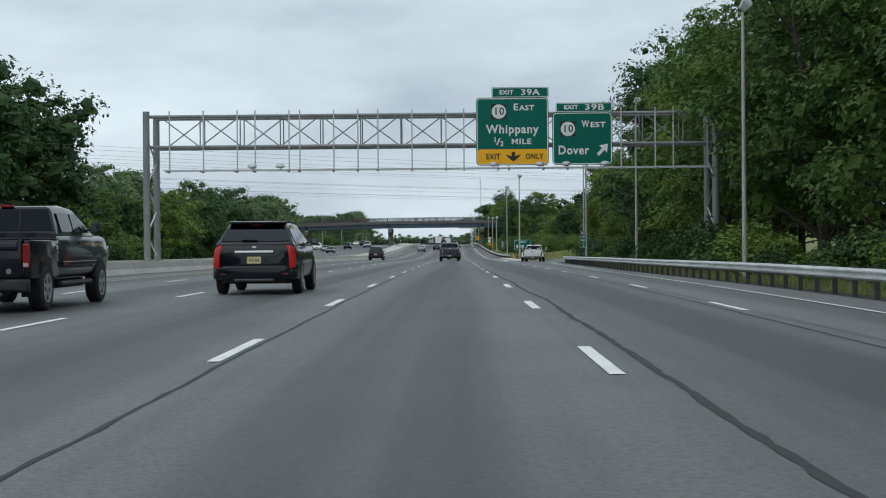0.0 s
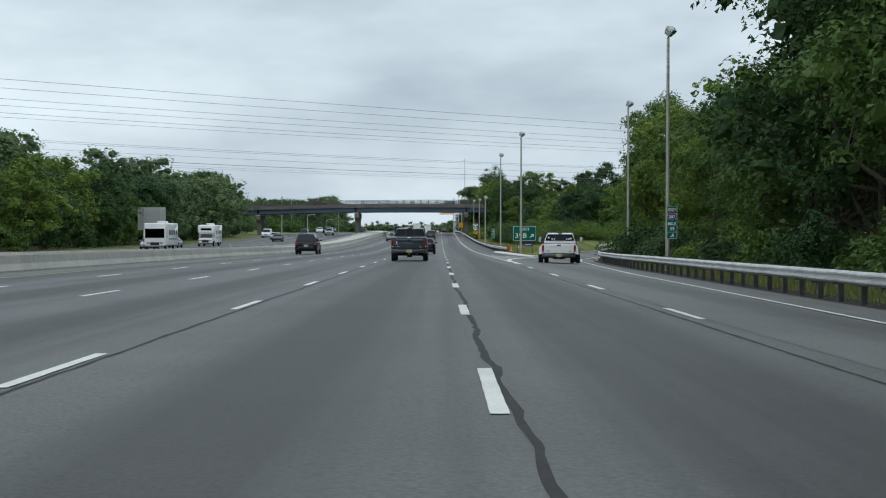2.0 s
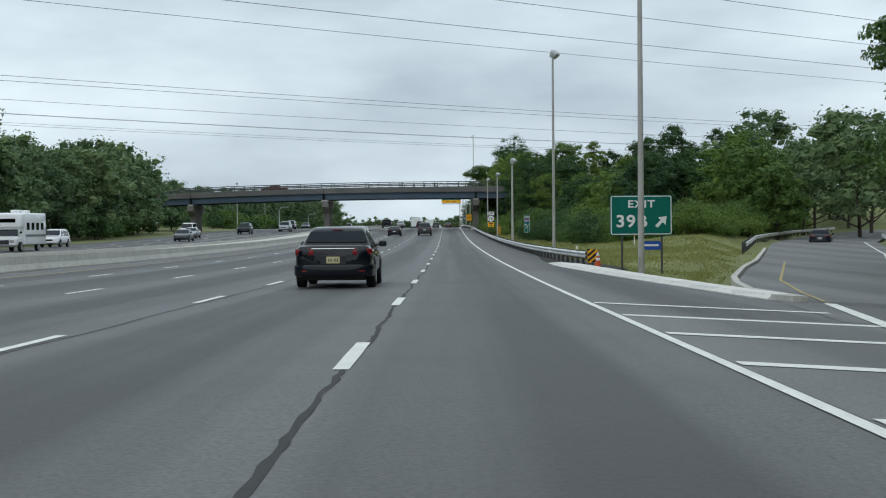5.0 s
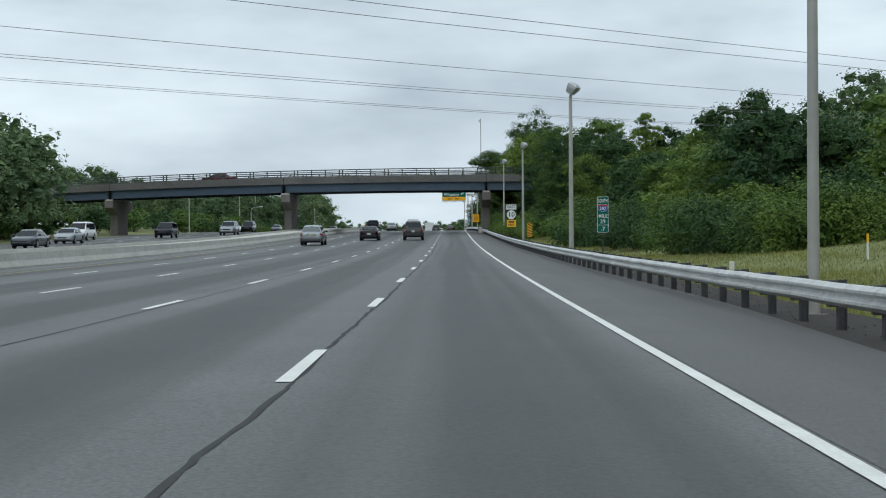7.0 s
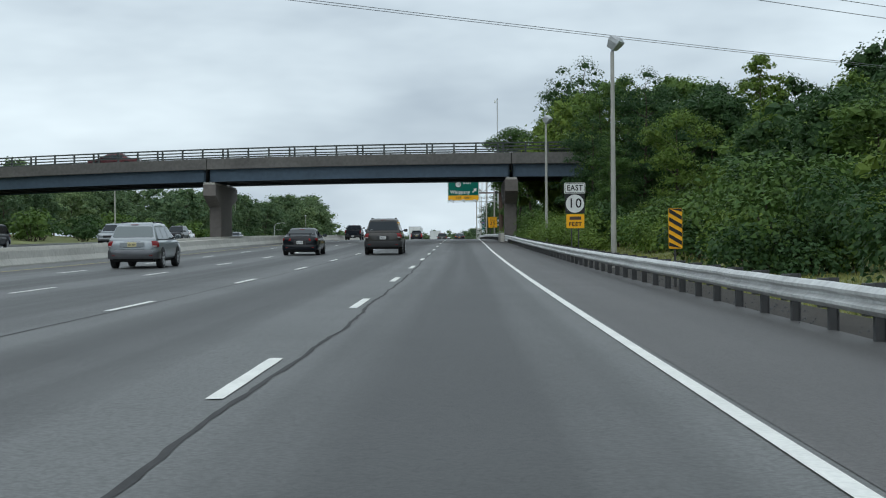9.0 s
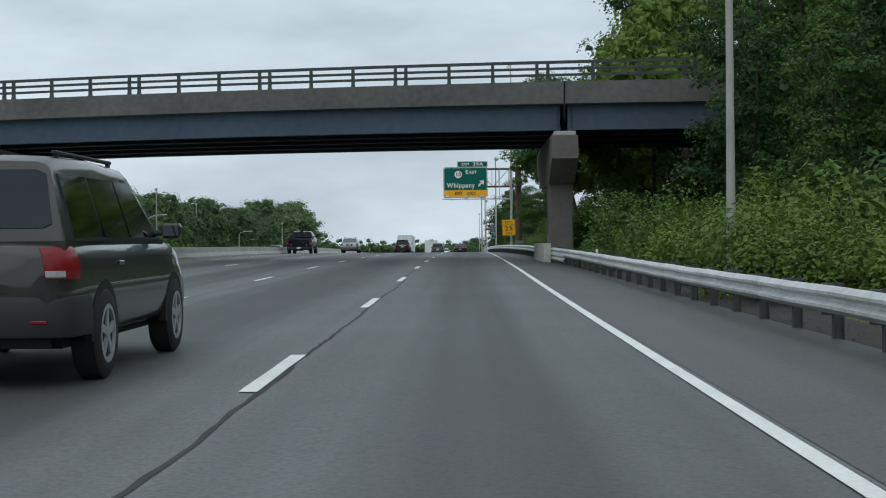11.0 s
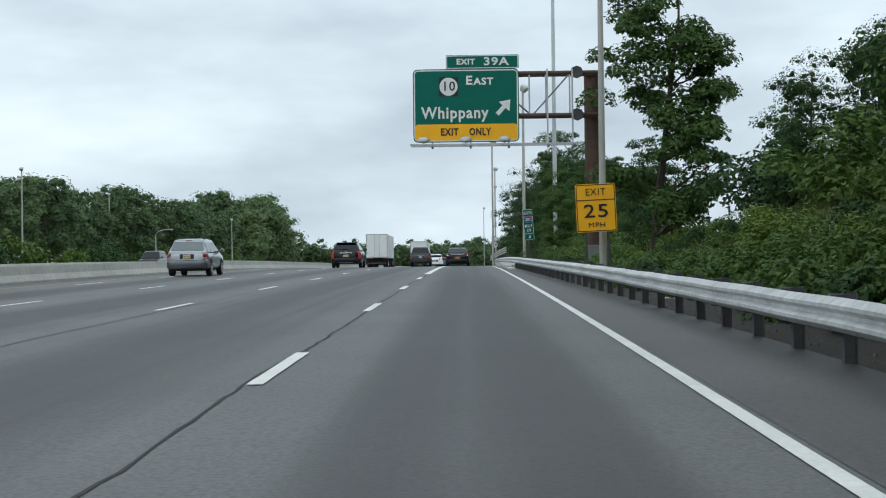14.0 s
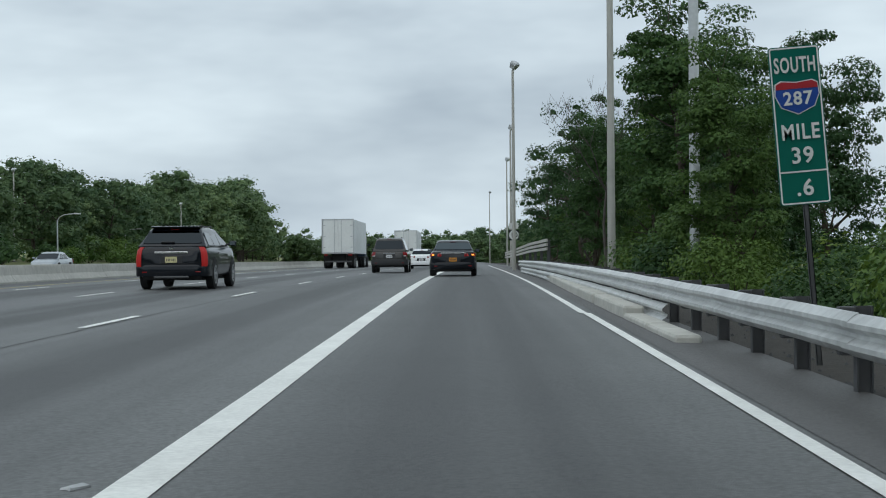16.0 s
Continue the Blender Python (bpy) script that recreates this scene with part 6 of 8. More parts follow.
M_WEED = leaf_mat("weeds", (0.245, 0.285, 0.100), 0.02)
grass_field("long_grass", "leafy weeds and long grass on the berm after the bridge", 40000, lambda y, rg: rail_x(RAIL_2, y) + 1.5 + 8 * rg.random() ** 1.3, 416, 500, 0.15, 0.6, 5, leaf_mat("pale_weeds", (0.086, 0.145, 0.045), 0.016), True)
grass_field("roadside_grass", "short tufted grass beside the guardrail before the bridge", 42000, lambda y, rg: rail_x(RAIL_2, y) + 1.7 + 8 * rg.random() ** 1.6, 232, 400, 0.06, 0.2, 6, M_WEED)
grass_field("gore_grass", "rough grass on the gore island between road and ramp", 22000, lambda y, rg: lerp_table([(189, 8.3), (219, 6.3), (232, 8.0)], y) + (rail_x(RAMP_LEFT, y) - 0.6 - lerp_table([(189, 8.3), (219, 6.3), (232, 8.0)], y)) * rg.random(), 190, 262, 0.05, 0.15, 7, M_WEED)
grass_field("meadow_grass", "mown grass swelling up towards the ramp", 26000, lambda y, rg: rail_x(RAIL_2, y) + 2 + (rail_x(RAMP_LEFT, y) - 3.6 - rail_x(RAIL_2, y)) * rg.random(), 244, 304, 0.05, 0.16, 9, M_WEED)
grass_field("wood_edge_grass", "rough grass and weeds behind the guardrail at the wood", 26000, lambda y, rg: rail_x(RAIL_1, y) + 0.8 + 4.5 * rg.random(), 20, 215, 0.1, 0.5, 8, M_WEED)

def bare_tree(seed, x, y, top, wide, lean, turn, label, bow=0.0):
    """A leafless tree: a leaning forked trunk with bent boughs and thin twigs."""
    d, m, tips = thing("dead_tree", label, "tree", "dead trees"), Mesh(), []
    rg = random.Random(seed)
    limb(m, Vector((0, 0, -0.3)), Vector((lean, 0, 1)).normalized(), 5.0, 0.15, rg, -1, tips)
    for p in tips:
        for _ in range(4):
            q = p + Vector((rg.uniform(-0.5, 0.5), rg.uniform(-0.5, 0.5), rg.uniform(0.1, 0.7)))
            m.tube(p, q, 0.012, 0.005, 3, caps=False)
    part("branch_frame", m, M_DEAD, d)
    k = (top - land(x, y)) / max(v[2] for v in m.v)
    d.matrix_basis = pose(x, y, land(x, y)) @ Matrix(((1, 0, bow, 0), (0, 1, 0, 0), (0, 0, 1, 0), (0, 0, 0, 1))) @ pose(0, 0, 0, 0, 0, turn) @ Matrix.Diagonal((wide, wide, k, 1))


M_DEAD = mat("dead_wood", (0.10, 0.09, 0.08), 0.9, 0, 0.3, 6, 1.0)
bare_tree(9, 24.3, 224.5, 12.6, 0.5, 0.0, 0, "bare grey dead tree leaning out at the wood's edge", -0.27)
bare_tree(12, 6.4, 533, 7.6, 0.5, 0.0, 70, "leafless twiggy tree among the locust trees")
bare_tree(14, 6.9, 541, 5.2, 0.5, -0.3, 0, "dark leaning dead trunk behind the guardrail")
plant_to(LOCUST[1], 23.8, 223.7, 14.4, 30, "tall airy light green tree at the wood's edge", 0.8, "wood by the road")
plant_to(LOCUST[1], 23.0, 218, 10.6, 80, "light green tree at the wood's edge", 1.0, "wood by the road")
plant_to(LOCUST[1], 24.5, 214, 13.4, 150, "leafy green tree at the wood's edge", 1.0, "wood by the road")

# loose stones and litter under the rails
sm = Mesh()
srg = random.Random(31)
for _ in range(1500):
    y = srg.uniform(232, 520)
    x = rail_x(RAIL_2, y) + srg.uniform(0.1, 1.2)
    r = srg.uniform(0.012, 0.04)
    z = max(land(x, y), zs(x, y) - 0.03) + r * 0.3
    a = srg.uniform(0, 3)
    sm.add([(x + r * math.cos(a + k * 2.1), y + r * math.sin(a + k * 2.1), z) for k in range(3)] + [(x, y, z + r)], [(0, 1, 3), (1, 2, 3), (2, 0, 3)])
me = bpy.data.meshes.new("loose_stones")
me.from_pydata(sm.v, [], sm.f)
me.materials.append(M_POST)
solid("loose_stones", me, M_POST, "loose stones and litter on the dirt under the guardrail", "gravel", kind="stuff")

# ---- vehicles ----
def bevelled(ob, w=0.04, seg=3, angle=35):
    b = ob.modifiers.new("round_edges", "BEVEL")
    b.width, b.segments, b.limit_method, b.angle_limit = w, seg, "ANGLE", radians(angle)
    ob.data.polygons.foreach_set("use_smooth", [True] * len(ob.data.polygons))
    return ob


WHEELS = {}


def wheel_meshes(r, w, spokes=5):
    key = (r, w, spokes)
    if key not in WHEELS:
        n = 24
        ty = Mesh()
        prof = [(-w / 2, r * 0.62), (-w / 2, r * 0.9), (-w * 0.38, r), (w * 0.38, r), (w / 2, r * 0.9), (w / 2, r * 0.62)]
        rings = [[(px, pr * math.cos(2 * math.pi * i / n), pr * math.sin(2 * math.pi * i / n)) for px, pr in prof] for i in range(n)]
        ty.loft(rings + [rings[0]], closed=False, caps=False)
        rim = Mesh()
        rim.tube((w * 0.40, 0, 0), (w * 0.50, 0, 0), r * 0.15, n=10)
        for i in range(spokes):
            a = 2 * math.pi * i / spokes
            m = Matrix.Rotation(a, 4, "X")
            rim.box(w * 0.40, w * 0.485, -r * 0.09, r * 0.09, r * 0.1, r * 0.6, m)
        lip = [[(px, pr * math.cos(2 * math.pi * i / n), pr * math.sin(2 * math.pi * i / n)) for px, pr in ((w * 0.3, r * 0.55), (w * 0.505, r * 0.56), (w * 0.505, r * 0.66), (w * 0.3, r * 0.66))] for i in range(n)]
        rim.loft(lip + [lip[0]], closed=True, caps=False)
        disc = Mesh().tube((-w * 0.3, 0, 0), (w * 0.40, 0, 0), r * 0.6, n=16)
        WHEELS[key] = ty.data("tyre", M_RUBBER, True), rim.data("rim", M_RIM), disc.data("hub_disc", M_UNDER)
    return WHEELS[key]


def wheel(car, x, y, r, w, side, rim_mat=None):
    ty, rim, disc = wheel_meshes(r, w)
    t = part("wheel", ty, M_RUBBER, car)
    t.matrix_basis = pose(x, y, r) @ Matrix.Diagonal((side, 1, 1, 1))
    part("rim", rim, M_RIM, t)
    part("hub_disc", disc, M_UNDER, t)


HALF = ((0.55, 0.0), (0.84, 0.0), (0.93, 0.05), (0.975, 0.14), (0.997, 0.32), (1.0, 0.5), (0.992, 0.66), (0.972, 0.82), (0.945, 0.93), (0.90, 0.985), (0.55, 1.01))


def ring(w, zb, zt, y, tuck=0.93, top=0.93):
    """Rounded cross-section of a car body with a soft shoulder."""
    h = zt - zb
    right = [(w * fx, y, zb + h * fz) for fx, fz in HALF]
    return right + [(-x, yy, z) for x, yy, z in reversed(right)]


def flow(rings, n=4):
    """More sections between the given ones, on a smooth curve."""
    out = []
    for i in range(len(rings) - 1):
        p = [rings[min(max(i + k, 0), len(rings) - 1)] for k in (-1, 0, 1, 2)]
        for j in range(n):
            t = j / n
            sec = []
            for q0, q1, q2, q3 in zip(*p):
                d1 = q2[1] - q1[1]
                m1 = [(q2[c] - q0[c]) / max(q2[1] - q0[1], 1e-4) * d1 for c in (0, 2)]
                m2 = [(q3[c] - q1[c]) / max(q3[1] - q1[1], 1e-4) * d1 for c in (0, 2)]
                h = (2 * t ** 3 - 3 * t * t + 1, t ** 3 - 2 * t * t + t, -2 * t ** 3 + 3 * t * t, t ** 3 - t * t)
                x, z = [h[0] * q1[c] + h[1] * m1[k] + h[2] * q2[c] + h[3] * m2[k] for k, c in ((0, 0), (1, 2))]
                sec.append((x, q1[1] + d1 * t, z))
            out.append(sec)
    return out + [rings[-1]]


def tail_plan(w):
    """Half outline of a car's tail seen from above, from the middle to the flank."""
    return [(0.0, -0.035), (w * 0.3, -0.033), (w * 0.55, -0.024), (w * 0.74, -0.008), (w * 0.86, 0.022), (w * 0.93, 0.075), (w * 0.967, 0.16), (w * 0.985, 0.28), (w * 0.998, 0.45)]


def half_at(t):
    """Width of the body section at a fraction of its height."""
    t = min(max(t, 0.0), 1.0)
    for (x0, z0), (x1, z1) in zip(HALF[1:], HALF[2:]):
        if t <= z1:
            return x0 + (x1 - x0) * (t - z0) / max(z1 - z0, 1e-6)
    return 0.9


def band(path, z0, z1, out, depth=0.04, lean=0.0, edge=0.02, taper=0.0, shell=None):
    """A rounded moulding that follows a plan outline; lean moves its top forward."""
    m, rings = Mesh(), []
    n = len(path)
    for i, (x, y) in enumerate(path):
        a, b = path[max(i - 1, 0)], path[min(i + 1, n - 1)]
        t = Vector((b[0] - a[0], b[1] - a[1])).normalized()
        nx, ny = t.y, -t.x
        k = taper * (2 * i / (n - 1) - 1)
        zz0, zz1 = z0 + max(k, 0) * 0.5, z1 - abs(k) * 0.5
        sec = [(-depth, zz0), (out * 0.55, zz0), (out, zz0 + edge), (out, zz1 - edge), (out * 0.55, zz1), (-depth, zz1)]
        if shell:
            zs_ = [z0 + (z1 - z0) * j / 6 for j in range(7)]
            sec = [(-depth, z0)] + [(out * (0.6 if j in (0, 6) else 1.0), z) for j, z in enumerate(zs_)] + [(-depth, z1)]
        fit = (lambda z: half_at((z - shell[0]) / (shell[1] - shell[0]))) if shell else (lambda z: 1.0)
        rings.append([((x + nx * o) * fit(z), y + ny * o + lean * (z - z0), z) for o, z in sec])
    return m.loft(rings)


def stretch(plan, a, b, s, n=9):
    """Part of an outline between two fractions of its length, mirrored by s."""
    ls = [0.0]
    for p, q in zip(plan, plan[1:]):
        ls.append(ls[-1] + math.dist(p, q))
    out = []
    for i in range(n):
        u = (a + (b - a) * i / (n - 1)) * ls[-1]
        k = max(j for j in range(len(ls)) if ls[j] <= u + 1e-9)
        k = min(k, len(plan) - 2)
        f = (u - ls[k]) / (ls[k + 1] - ls[k])
        out.append((plan[k][0] + (plan[k + 1][0] - plan[k][0]) * f, plan[k][1] + (plan[k + 1][1] - plan[k][1]) * f))
    return out if s > 0 else [(-x, y) for x, y in reversed(out)]


def arches(car, w, y, r, zb):
    for s in (-1, 1):
        pts = []
        for i in range(15):
            a = math.pi * i / 14
            pts.append((y + r * 1.2 * math.cos(a), max(zb - 0.02, r + r * 1.2 * math.sin(a))))
        pts = [(y + r * 1.2, zb - 0.02)] + pts + [(y - r * 1.2, zb - 0.02)]
        # flat black plate stands in for the shaded opening round the wheel
        part("arch_shade_plate", Mesh().prism(pts, s * (w - 0.06), s * (w + 0.002), "x"), M_UNDER, car)


def num_plate(car, x, y, z, material, facing=-1, w=0.31, h=0.155):
    p = part("number_plate", plate(x - w / 2, x + w / 2, y, z - h / 2, z + h / 2, 0.015, 0.012), material, car)
    yy = y - 0.004 if facing < 0 else y + 0.013
    for k in range(6):
        xx = x - w * 0.38 + (k + (0.5 if k > 2 else 0)) * w * 0.125
        part("plate_bar", Mesh().box(xx, xx + w * 0.06, yy, yy + 0.003, z - 0.035, z + 0.03), M_PLATE_INK, p)


def mirrors(car, w, y, z, material, big=False):
    sx, sz = (0.20, 0.20) if big else (0.19, 0.14)
    for s in (-1, 1):
        a, b = sorted((s * (w + 0.05), s * (w + 0.05 + sx)))
        m = part("mirror", Mesh().box(a, b, y, y + 0.12, z, z + sz, bev=0.035), material, car)
        part("mirror_arm", Mesh().tube((s * (w - 0.08), y + 0.05, z + 0.03), (s * (w + 0.08), y + 0.05, z + sz * 0.4), 0.03, n=6), M_TRIM, m)
        part("mirror_glass", Mesh().box(a + 0.02, b - 0.02, y - 0.004, y - 0.001, z + 0.02, z + sz - 0.02), M_GLASS_L, m)


def car(label, category, paint, L, W, H, belt, gb, r, axles, tail_z, at, zb=0.24, glass=None, plate_m=None, lights="side", lit=False, roof_w=0.735, nose=0.72, deck=None, name="car", rails=False, trim=None, plate_z=None, group="", front=False):
    """A car from its length, width, height, belt line, greenhouse stations (rear base, rear top, front top, front base)."""
    glass = glass or M_GLASS
    c = thing(name, label, category, group)
    w = W / 2
    deck = belt if deck is None else deck
    yb, yt, ft, fb = gb
    rings = [ring(w * 0.80, zb + 0.14, deck - 0.10, -0.03), ring(w * 0.90, zb + 0.08, deck - 0.035, 0.02), ring(w * 0.962, zb + 0.03, deck - 0.008, 0.14), ring(w * 0.99, zb, deck, 0.42)]
    rings += [ring(w, zb, belt, max(yb, 0.5) + 0.45), ring(w, zb, belt, L * 0.5), ring(w, zb, belt - 0.01, fb), ring(w * 0.98, zb, belt - 0.07, fb + (L - fb) * 0.5), ring(w * 0.94, zb + 0.02, nose + 0.05, L - 0.2), ring(w * 0.86, zb + 0.06, nose - 0.02, L - 0.06), ring(w * 0.70, zb + 0.14, nose - 0.12, L)]
    part("body", Mesh().loft(flow(rings, 3)), paint, c, smooth=True)
    wb, wr = w * 0.925, w * roof_w

    def sec(y, zt, ww):
        hh = max(zt - belt, 0.0)
        k = min(1.0, hh / 0.2)
        right = [(wb, y, belt - 0.06), (wb, y, min(belt, zt)), (ww, y, zt - 0.12 * k), (ww * 0.985, y, zt - 0.07 * k), (ww * 0.94, y, zt - 0.032 * k), (ww * 0.84, y, zt - 0.01 * k), (ww * 0.5, y, zt)]
        return right + [(-x, yy, z) for x, yy, z in reversed(right)]

    mid = (yt + ft) / 2
    base = max(deck, belt) + 0.005
    cabin = part("cabin", Mesh().loft([sec(yb, base, wb), sec(yt - 0.05, H - 0.085, wr * 1.01), sec(yt + 0.06, H - 0.035, wr), sec(mid, H, wr), sec(ft - 0.1, H - 0.03, wr), sec(ft + 0.05, H - 0.075, wr * 1.01), sec(fb, belt + 0.005, wb)]), paint, c, smooth=True)

    def side(y, t, off):
        zt = H - 0.15
        return wb + (wr - wb) * t + off, y, belt + (zt - belt) * t

    # side glass, split by the door pillars
    cuts = [yb + (yt - yb) * 0.75, yb + (fb - yb) * 0.34, yb + (fb - yb) * 0.60, fb - (fb - ft) * 0.30]
    for s in (-1, 1):
        for a, b in zip(cuts, cuts[1:]):
            a0, b0 = a + 0.03, b - 0.03
            topy = lambda y: min(max(y, yt + 0.07), ft - 0.02)
            q = [side(a0, 0.05, 0.010), side(b0, 0.05, 0.010), side(topy(b0), 0.95, 0.010), side(topy(a0), 0.95, 0.010)]
            q2 = [(x - 0.03, y, z) for x, y, z in q]
            m = Mesh().add([(s * x, y, z) for x, y, z in q + q2], [(0, 1, 2, 3), (7, 6, 5, 4), (0, 4, 5, 1), (1, 5, 6, 2), (2, 6, 7, 3), (3, 7, 4, 0)])
            part("side_window", m, glass, c)
        part("door_handle", Mesh().box(min(s * w * 0.985, s * (w * 0.985 + 0.02)), max(s * w * 0.985, s * (w * 0.985 + 0.02)), cuts[1] + 0.2, cuts[1] + 0.38, belt - 0.2, belt - 0.165, bev=0.008), paint, c)
        part("belt_trim", Mesh().box(min(s * wb, s * (wb + 0.012)), max(s * wb, s * (wb + 0.012)), cuts[0], cuts[3], belt + 0.002, belt + 0.018), M_TRIM, c)

    def pane(nm, y0, y1, z0, z1, out, g, t0=0.15, t1=0.88):
        dy, dz = y1 - y0, z1 - z0
        n = Vector((0, -dz, dy)).normalized() * 0.012
        if (out > 0) == (n.y > 0):
            n = -n
        prof = []
        for t in (t0, t0 + 0.05, 0.5 * (t0 + t1), t1 - 0.05, t1):
            inset = 0.07 if t in (t0, t1) else 0.0
            wd = wb * 0.90 + (wr * 0.93 - wb * 0.90) * t - inset
            prof.append([Vector((x, y0 + dy * t, z0 + dz * t)) for x in (-wd, -wd * 0.96, 0, wd * 0.96, wd)])
        m = Mesh()
        k = 5
        m.add([p + n for r_ in prof for p in r_], [(i * k + j, i * k + j + 1, (i + 1) * k + j + 1, (i + 1) * k + j) for i in range(4) for j in range(4)])
        m.add([p - n for r_ in prof for p in r_], [(i * k + j + 5, i * k + j + 6, i * k + j + 1, i * k + j) for i in range(4) for j in range(4)])
        rim = [0, 1, 2, 3, 4, 9, 14, 19, 24, 23, 22, 21, 20, 15, 10, 5]
        m.f += [(rim[i], rim[(i + 1) % 16], 25 + rim[(i + 1) % 16], 25 + rim[i]) for i in range(16)]
        part(nm, m, g, c)

    pane("rear_window", yb, yt - 0.05, base, H - 0.085, 1, glass)
    pane("windscreen", fb, ft + 0.05, belt + 0.005, H - 0.075, -1, glass, 0.08)
    for y in axles:
        arches(c, w, y, r, zb)
        for s in (-1, 1):
            wheel(c, s * (w - 0.085), y, r, 0.22, s)
    part("underbody", Mesh().box(-w * 0.8, w * 0.8, 0.35, L - 0.4, zb - 0.06, zb + 0.1), M_UNDER, c)
    plan = tail_plan(w)
    whole = [(-x, y) for x, y in reversed(plan[1:])] + plan
    bz = zb + (0.30 if H > 1.5 else 0.26)
    bump = part("rear_bumper", band(whole, zb + 0.05, bz + 0.05, 0.034, 0.05, 0.0, 0.05), trim or paint, c, smooth=True)
    part("bumper_valance", band([(x * 0.93, y + 0.05) for x, y in whole if abs(x) < w * 0.9], zb - 0.03, zb + 0.075, 0.0, 0.1, -0.3, 0.02), M_UNDER, c)
    for s in (-1, 1):
        a, b = sorted((s * w * 0.66, s * w * 0.8))
        part("reflector", Mesh().box(a, b, -0.05, -0.02, zb + 0.15, zb + 0.175, bev=0.006), M_TAIL, bump, "small red reflector")
    part("gate_seam", band([p for p in whole if abs(p[0]) < w * 0.8], bz + 0.075, bz + 0.085, 0.004, 0.02, 0, 0.001), M_UNDER, c)
    part("brake_lamp", Mesh().box(-0.12, 0.12, yt - 0.07, yt - 0.02, H - 0.09, H - 0.075), M_TAIL, c, "high red brake lamp")
    lamp_m = M_TAIL_ON if lit else M_TAIL
    for s in (-1, 1):
        if lights == "side":
            t = part("tail_lamp", band(stretch(plan, 0.57, 0.80, s), tail_z - 0.16, min(tail_z + 0.17, deck - 0.04), 0.048, 0.04, 0.03, 0.012, 0.0, (zb, deck)), lamp_m, c, smooth=True)
            part("reverse_lens", band(stretch(plan, 0.575, 0.68, s), tail_z - 0.155, tail_z - 0.09, 0.053, 0.01, 0.03, 0.004, 0.0, (zb, deck)), M_CLEAR, t)
        elif lights == "tall":
            part("tail_lamp", band(stretch(plan, 0.605, 0.715, s), tail_z - 0.27, min(tail_z + 0.30, deck - 0.02), 0.052, 0.05, 0.05, 0.03, 0.0, (zb, deck)), lamp_m, c, smooth=True)
        else:
            t = part("tail_lamp", band(stretch(plan, 0.36, 0.78, s), tail_z - 0.065, tail_z + 0.075, 0.014, 0.03, 0.05, 0.012), M_TAIL, c, smooth=True)
            if lit:
                part("lit_lens", band(stretch(plan, 0.44, 0.66, s), tail_z - 0.04, tail_z + 0.055, 0.018, 0.01, 0.05, 0.004), M_TAIL_ON, t)
        a, b = sorted((s * w * 0.55, s * w * 0.84))
        part("headlamp", Mesh().box(a, b, L - 0.26, L - 0.075, nose - 0.14, nose - 0.02, bev=0.03), M_CLEAR, c)
    part("grille", Mesh().box(-w * 0.45, w * 0.45, L - 0.06, L + 0.012, nose - 0.32, nose - 0.14, bev=0.02), M_TRIM, c)
    part("front_bumper", Mesh().box(-w * 0.78, w * 0.78, L - 0.1, L + 0.02, zb + 0.1, zb + 0.26, bev=0.05), trim or paint, c)
    part("plate_recess", Mesh().box(-0.3, 0.3, -0.039, -0.02, (plate_z or zb + 0.42) - 0.1, (plate_z or zb + 0.42) + 0.1, bev=0.008), M_TRIM, c)
    num_plate(c, 0, -0.058, plate_z or zb + 0.42, plate_m or M_PLATE)
    mirrors(c, w * 0.93, fb - 0.35, belt + 0.02, paint)
    if rails:
        for s in (-1, 1):
            part("roof_rail", Mesh().box(s * wr * 0.86 - 0.02, s * wr * 0.86 + 0.02, yt + 0.35, ft - 0.25, H - 0.012, H + 0.018, bev=0.01), M_TRIM, c)
            for y in (yt + 0.4, mid, ft - 0.35):
                part("rail_foot", Mesh().box(s * wr * 0.86 - 0.015, s * wr * 0.86 + 0.015, y, y + 0.06, H - 0.06, H - 0.005), M_TRIM, c)
    c.matrix_basis = at
    return c


def paint(name, color, rough=0.25, metal=0.3, coat=0.4, spec=0.3):
    return mat(name, color, rough, metal, 0.06, 3, 0.8, 0, 60, coat, 0.0, spec)


P_BLACK = paint("car_paint_black", (0.003, 0.005, 0.009), 0.3, 0.0, 0.7, 0.1)
P_NAVY = paint("car_paint_dark_navy", (0.004, 0.008, 0.016), 0.3, 0.0, 0.7, 0.1)
P_GREY = paint("car_paint_graphite", (0.042, 0.054, 0.066), 0.35, 0.3, 0.9)
P_SILVER = paint("car_paint_silver", (0.34, 0.375, 0.40), 0.3, 0.55, 0.9)
P_WHITE = paint("car_paint_white", (0.90, 0.91, 0.91), 0.3, 0.0, 0.8)
P_BROWN = paint("car_paint_dark_taupe", (0.036, 0.034, 0.031), 0.35, 0.2, 0.8)
P_BLUE = paint("car_paint_slate_blue", (0.06, 0.085, 0.12))
M_BUMPER = mat("brushed_bumper_steel", (0.15, 0.155, 0.165), 0.28, 0.85, 0.12, 6, 1.0)
M_DECAL = mat("white_decal", (0.85, 0.85, 0.85), 0.6)
M_BADGE = mat("dull_badge_metal", (0.28, 0.29, 0.3), 0.3, 0.9)


def spot(x, y, turn=0.0, slope=True):
    """Standing on the road at x, y, pitched with the gradient."""
    g = math.degrees(math.atan2(zr(y + 3) - zr(y), 3.0)) if slope else 0
    return pose(x, y, zs(x, y) + 0.004, g if abs(turn) < 90 else -g, 0, turn)


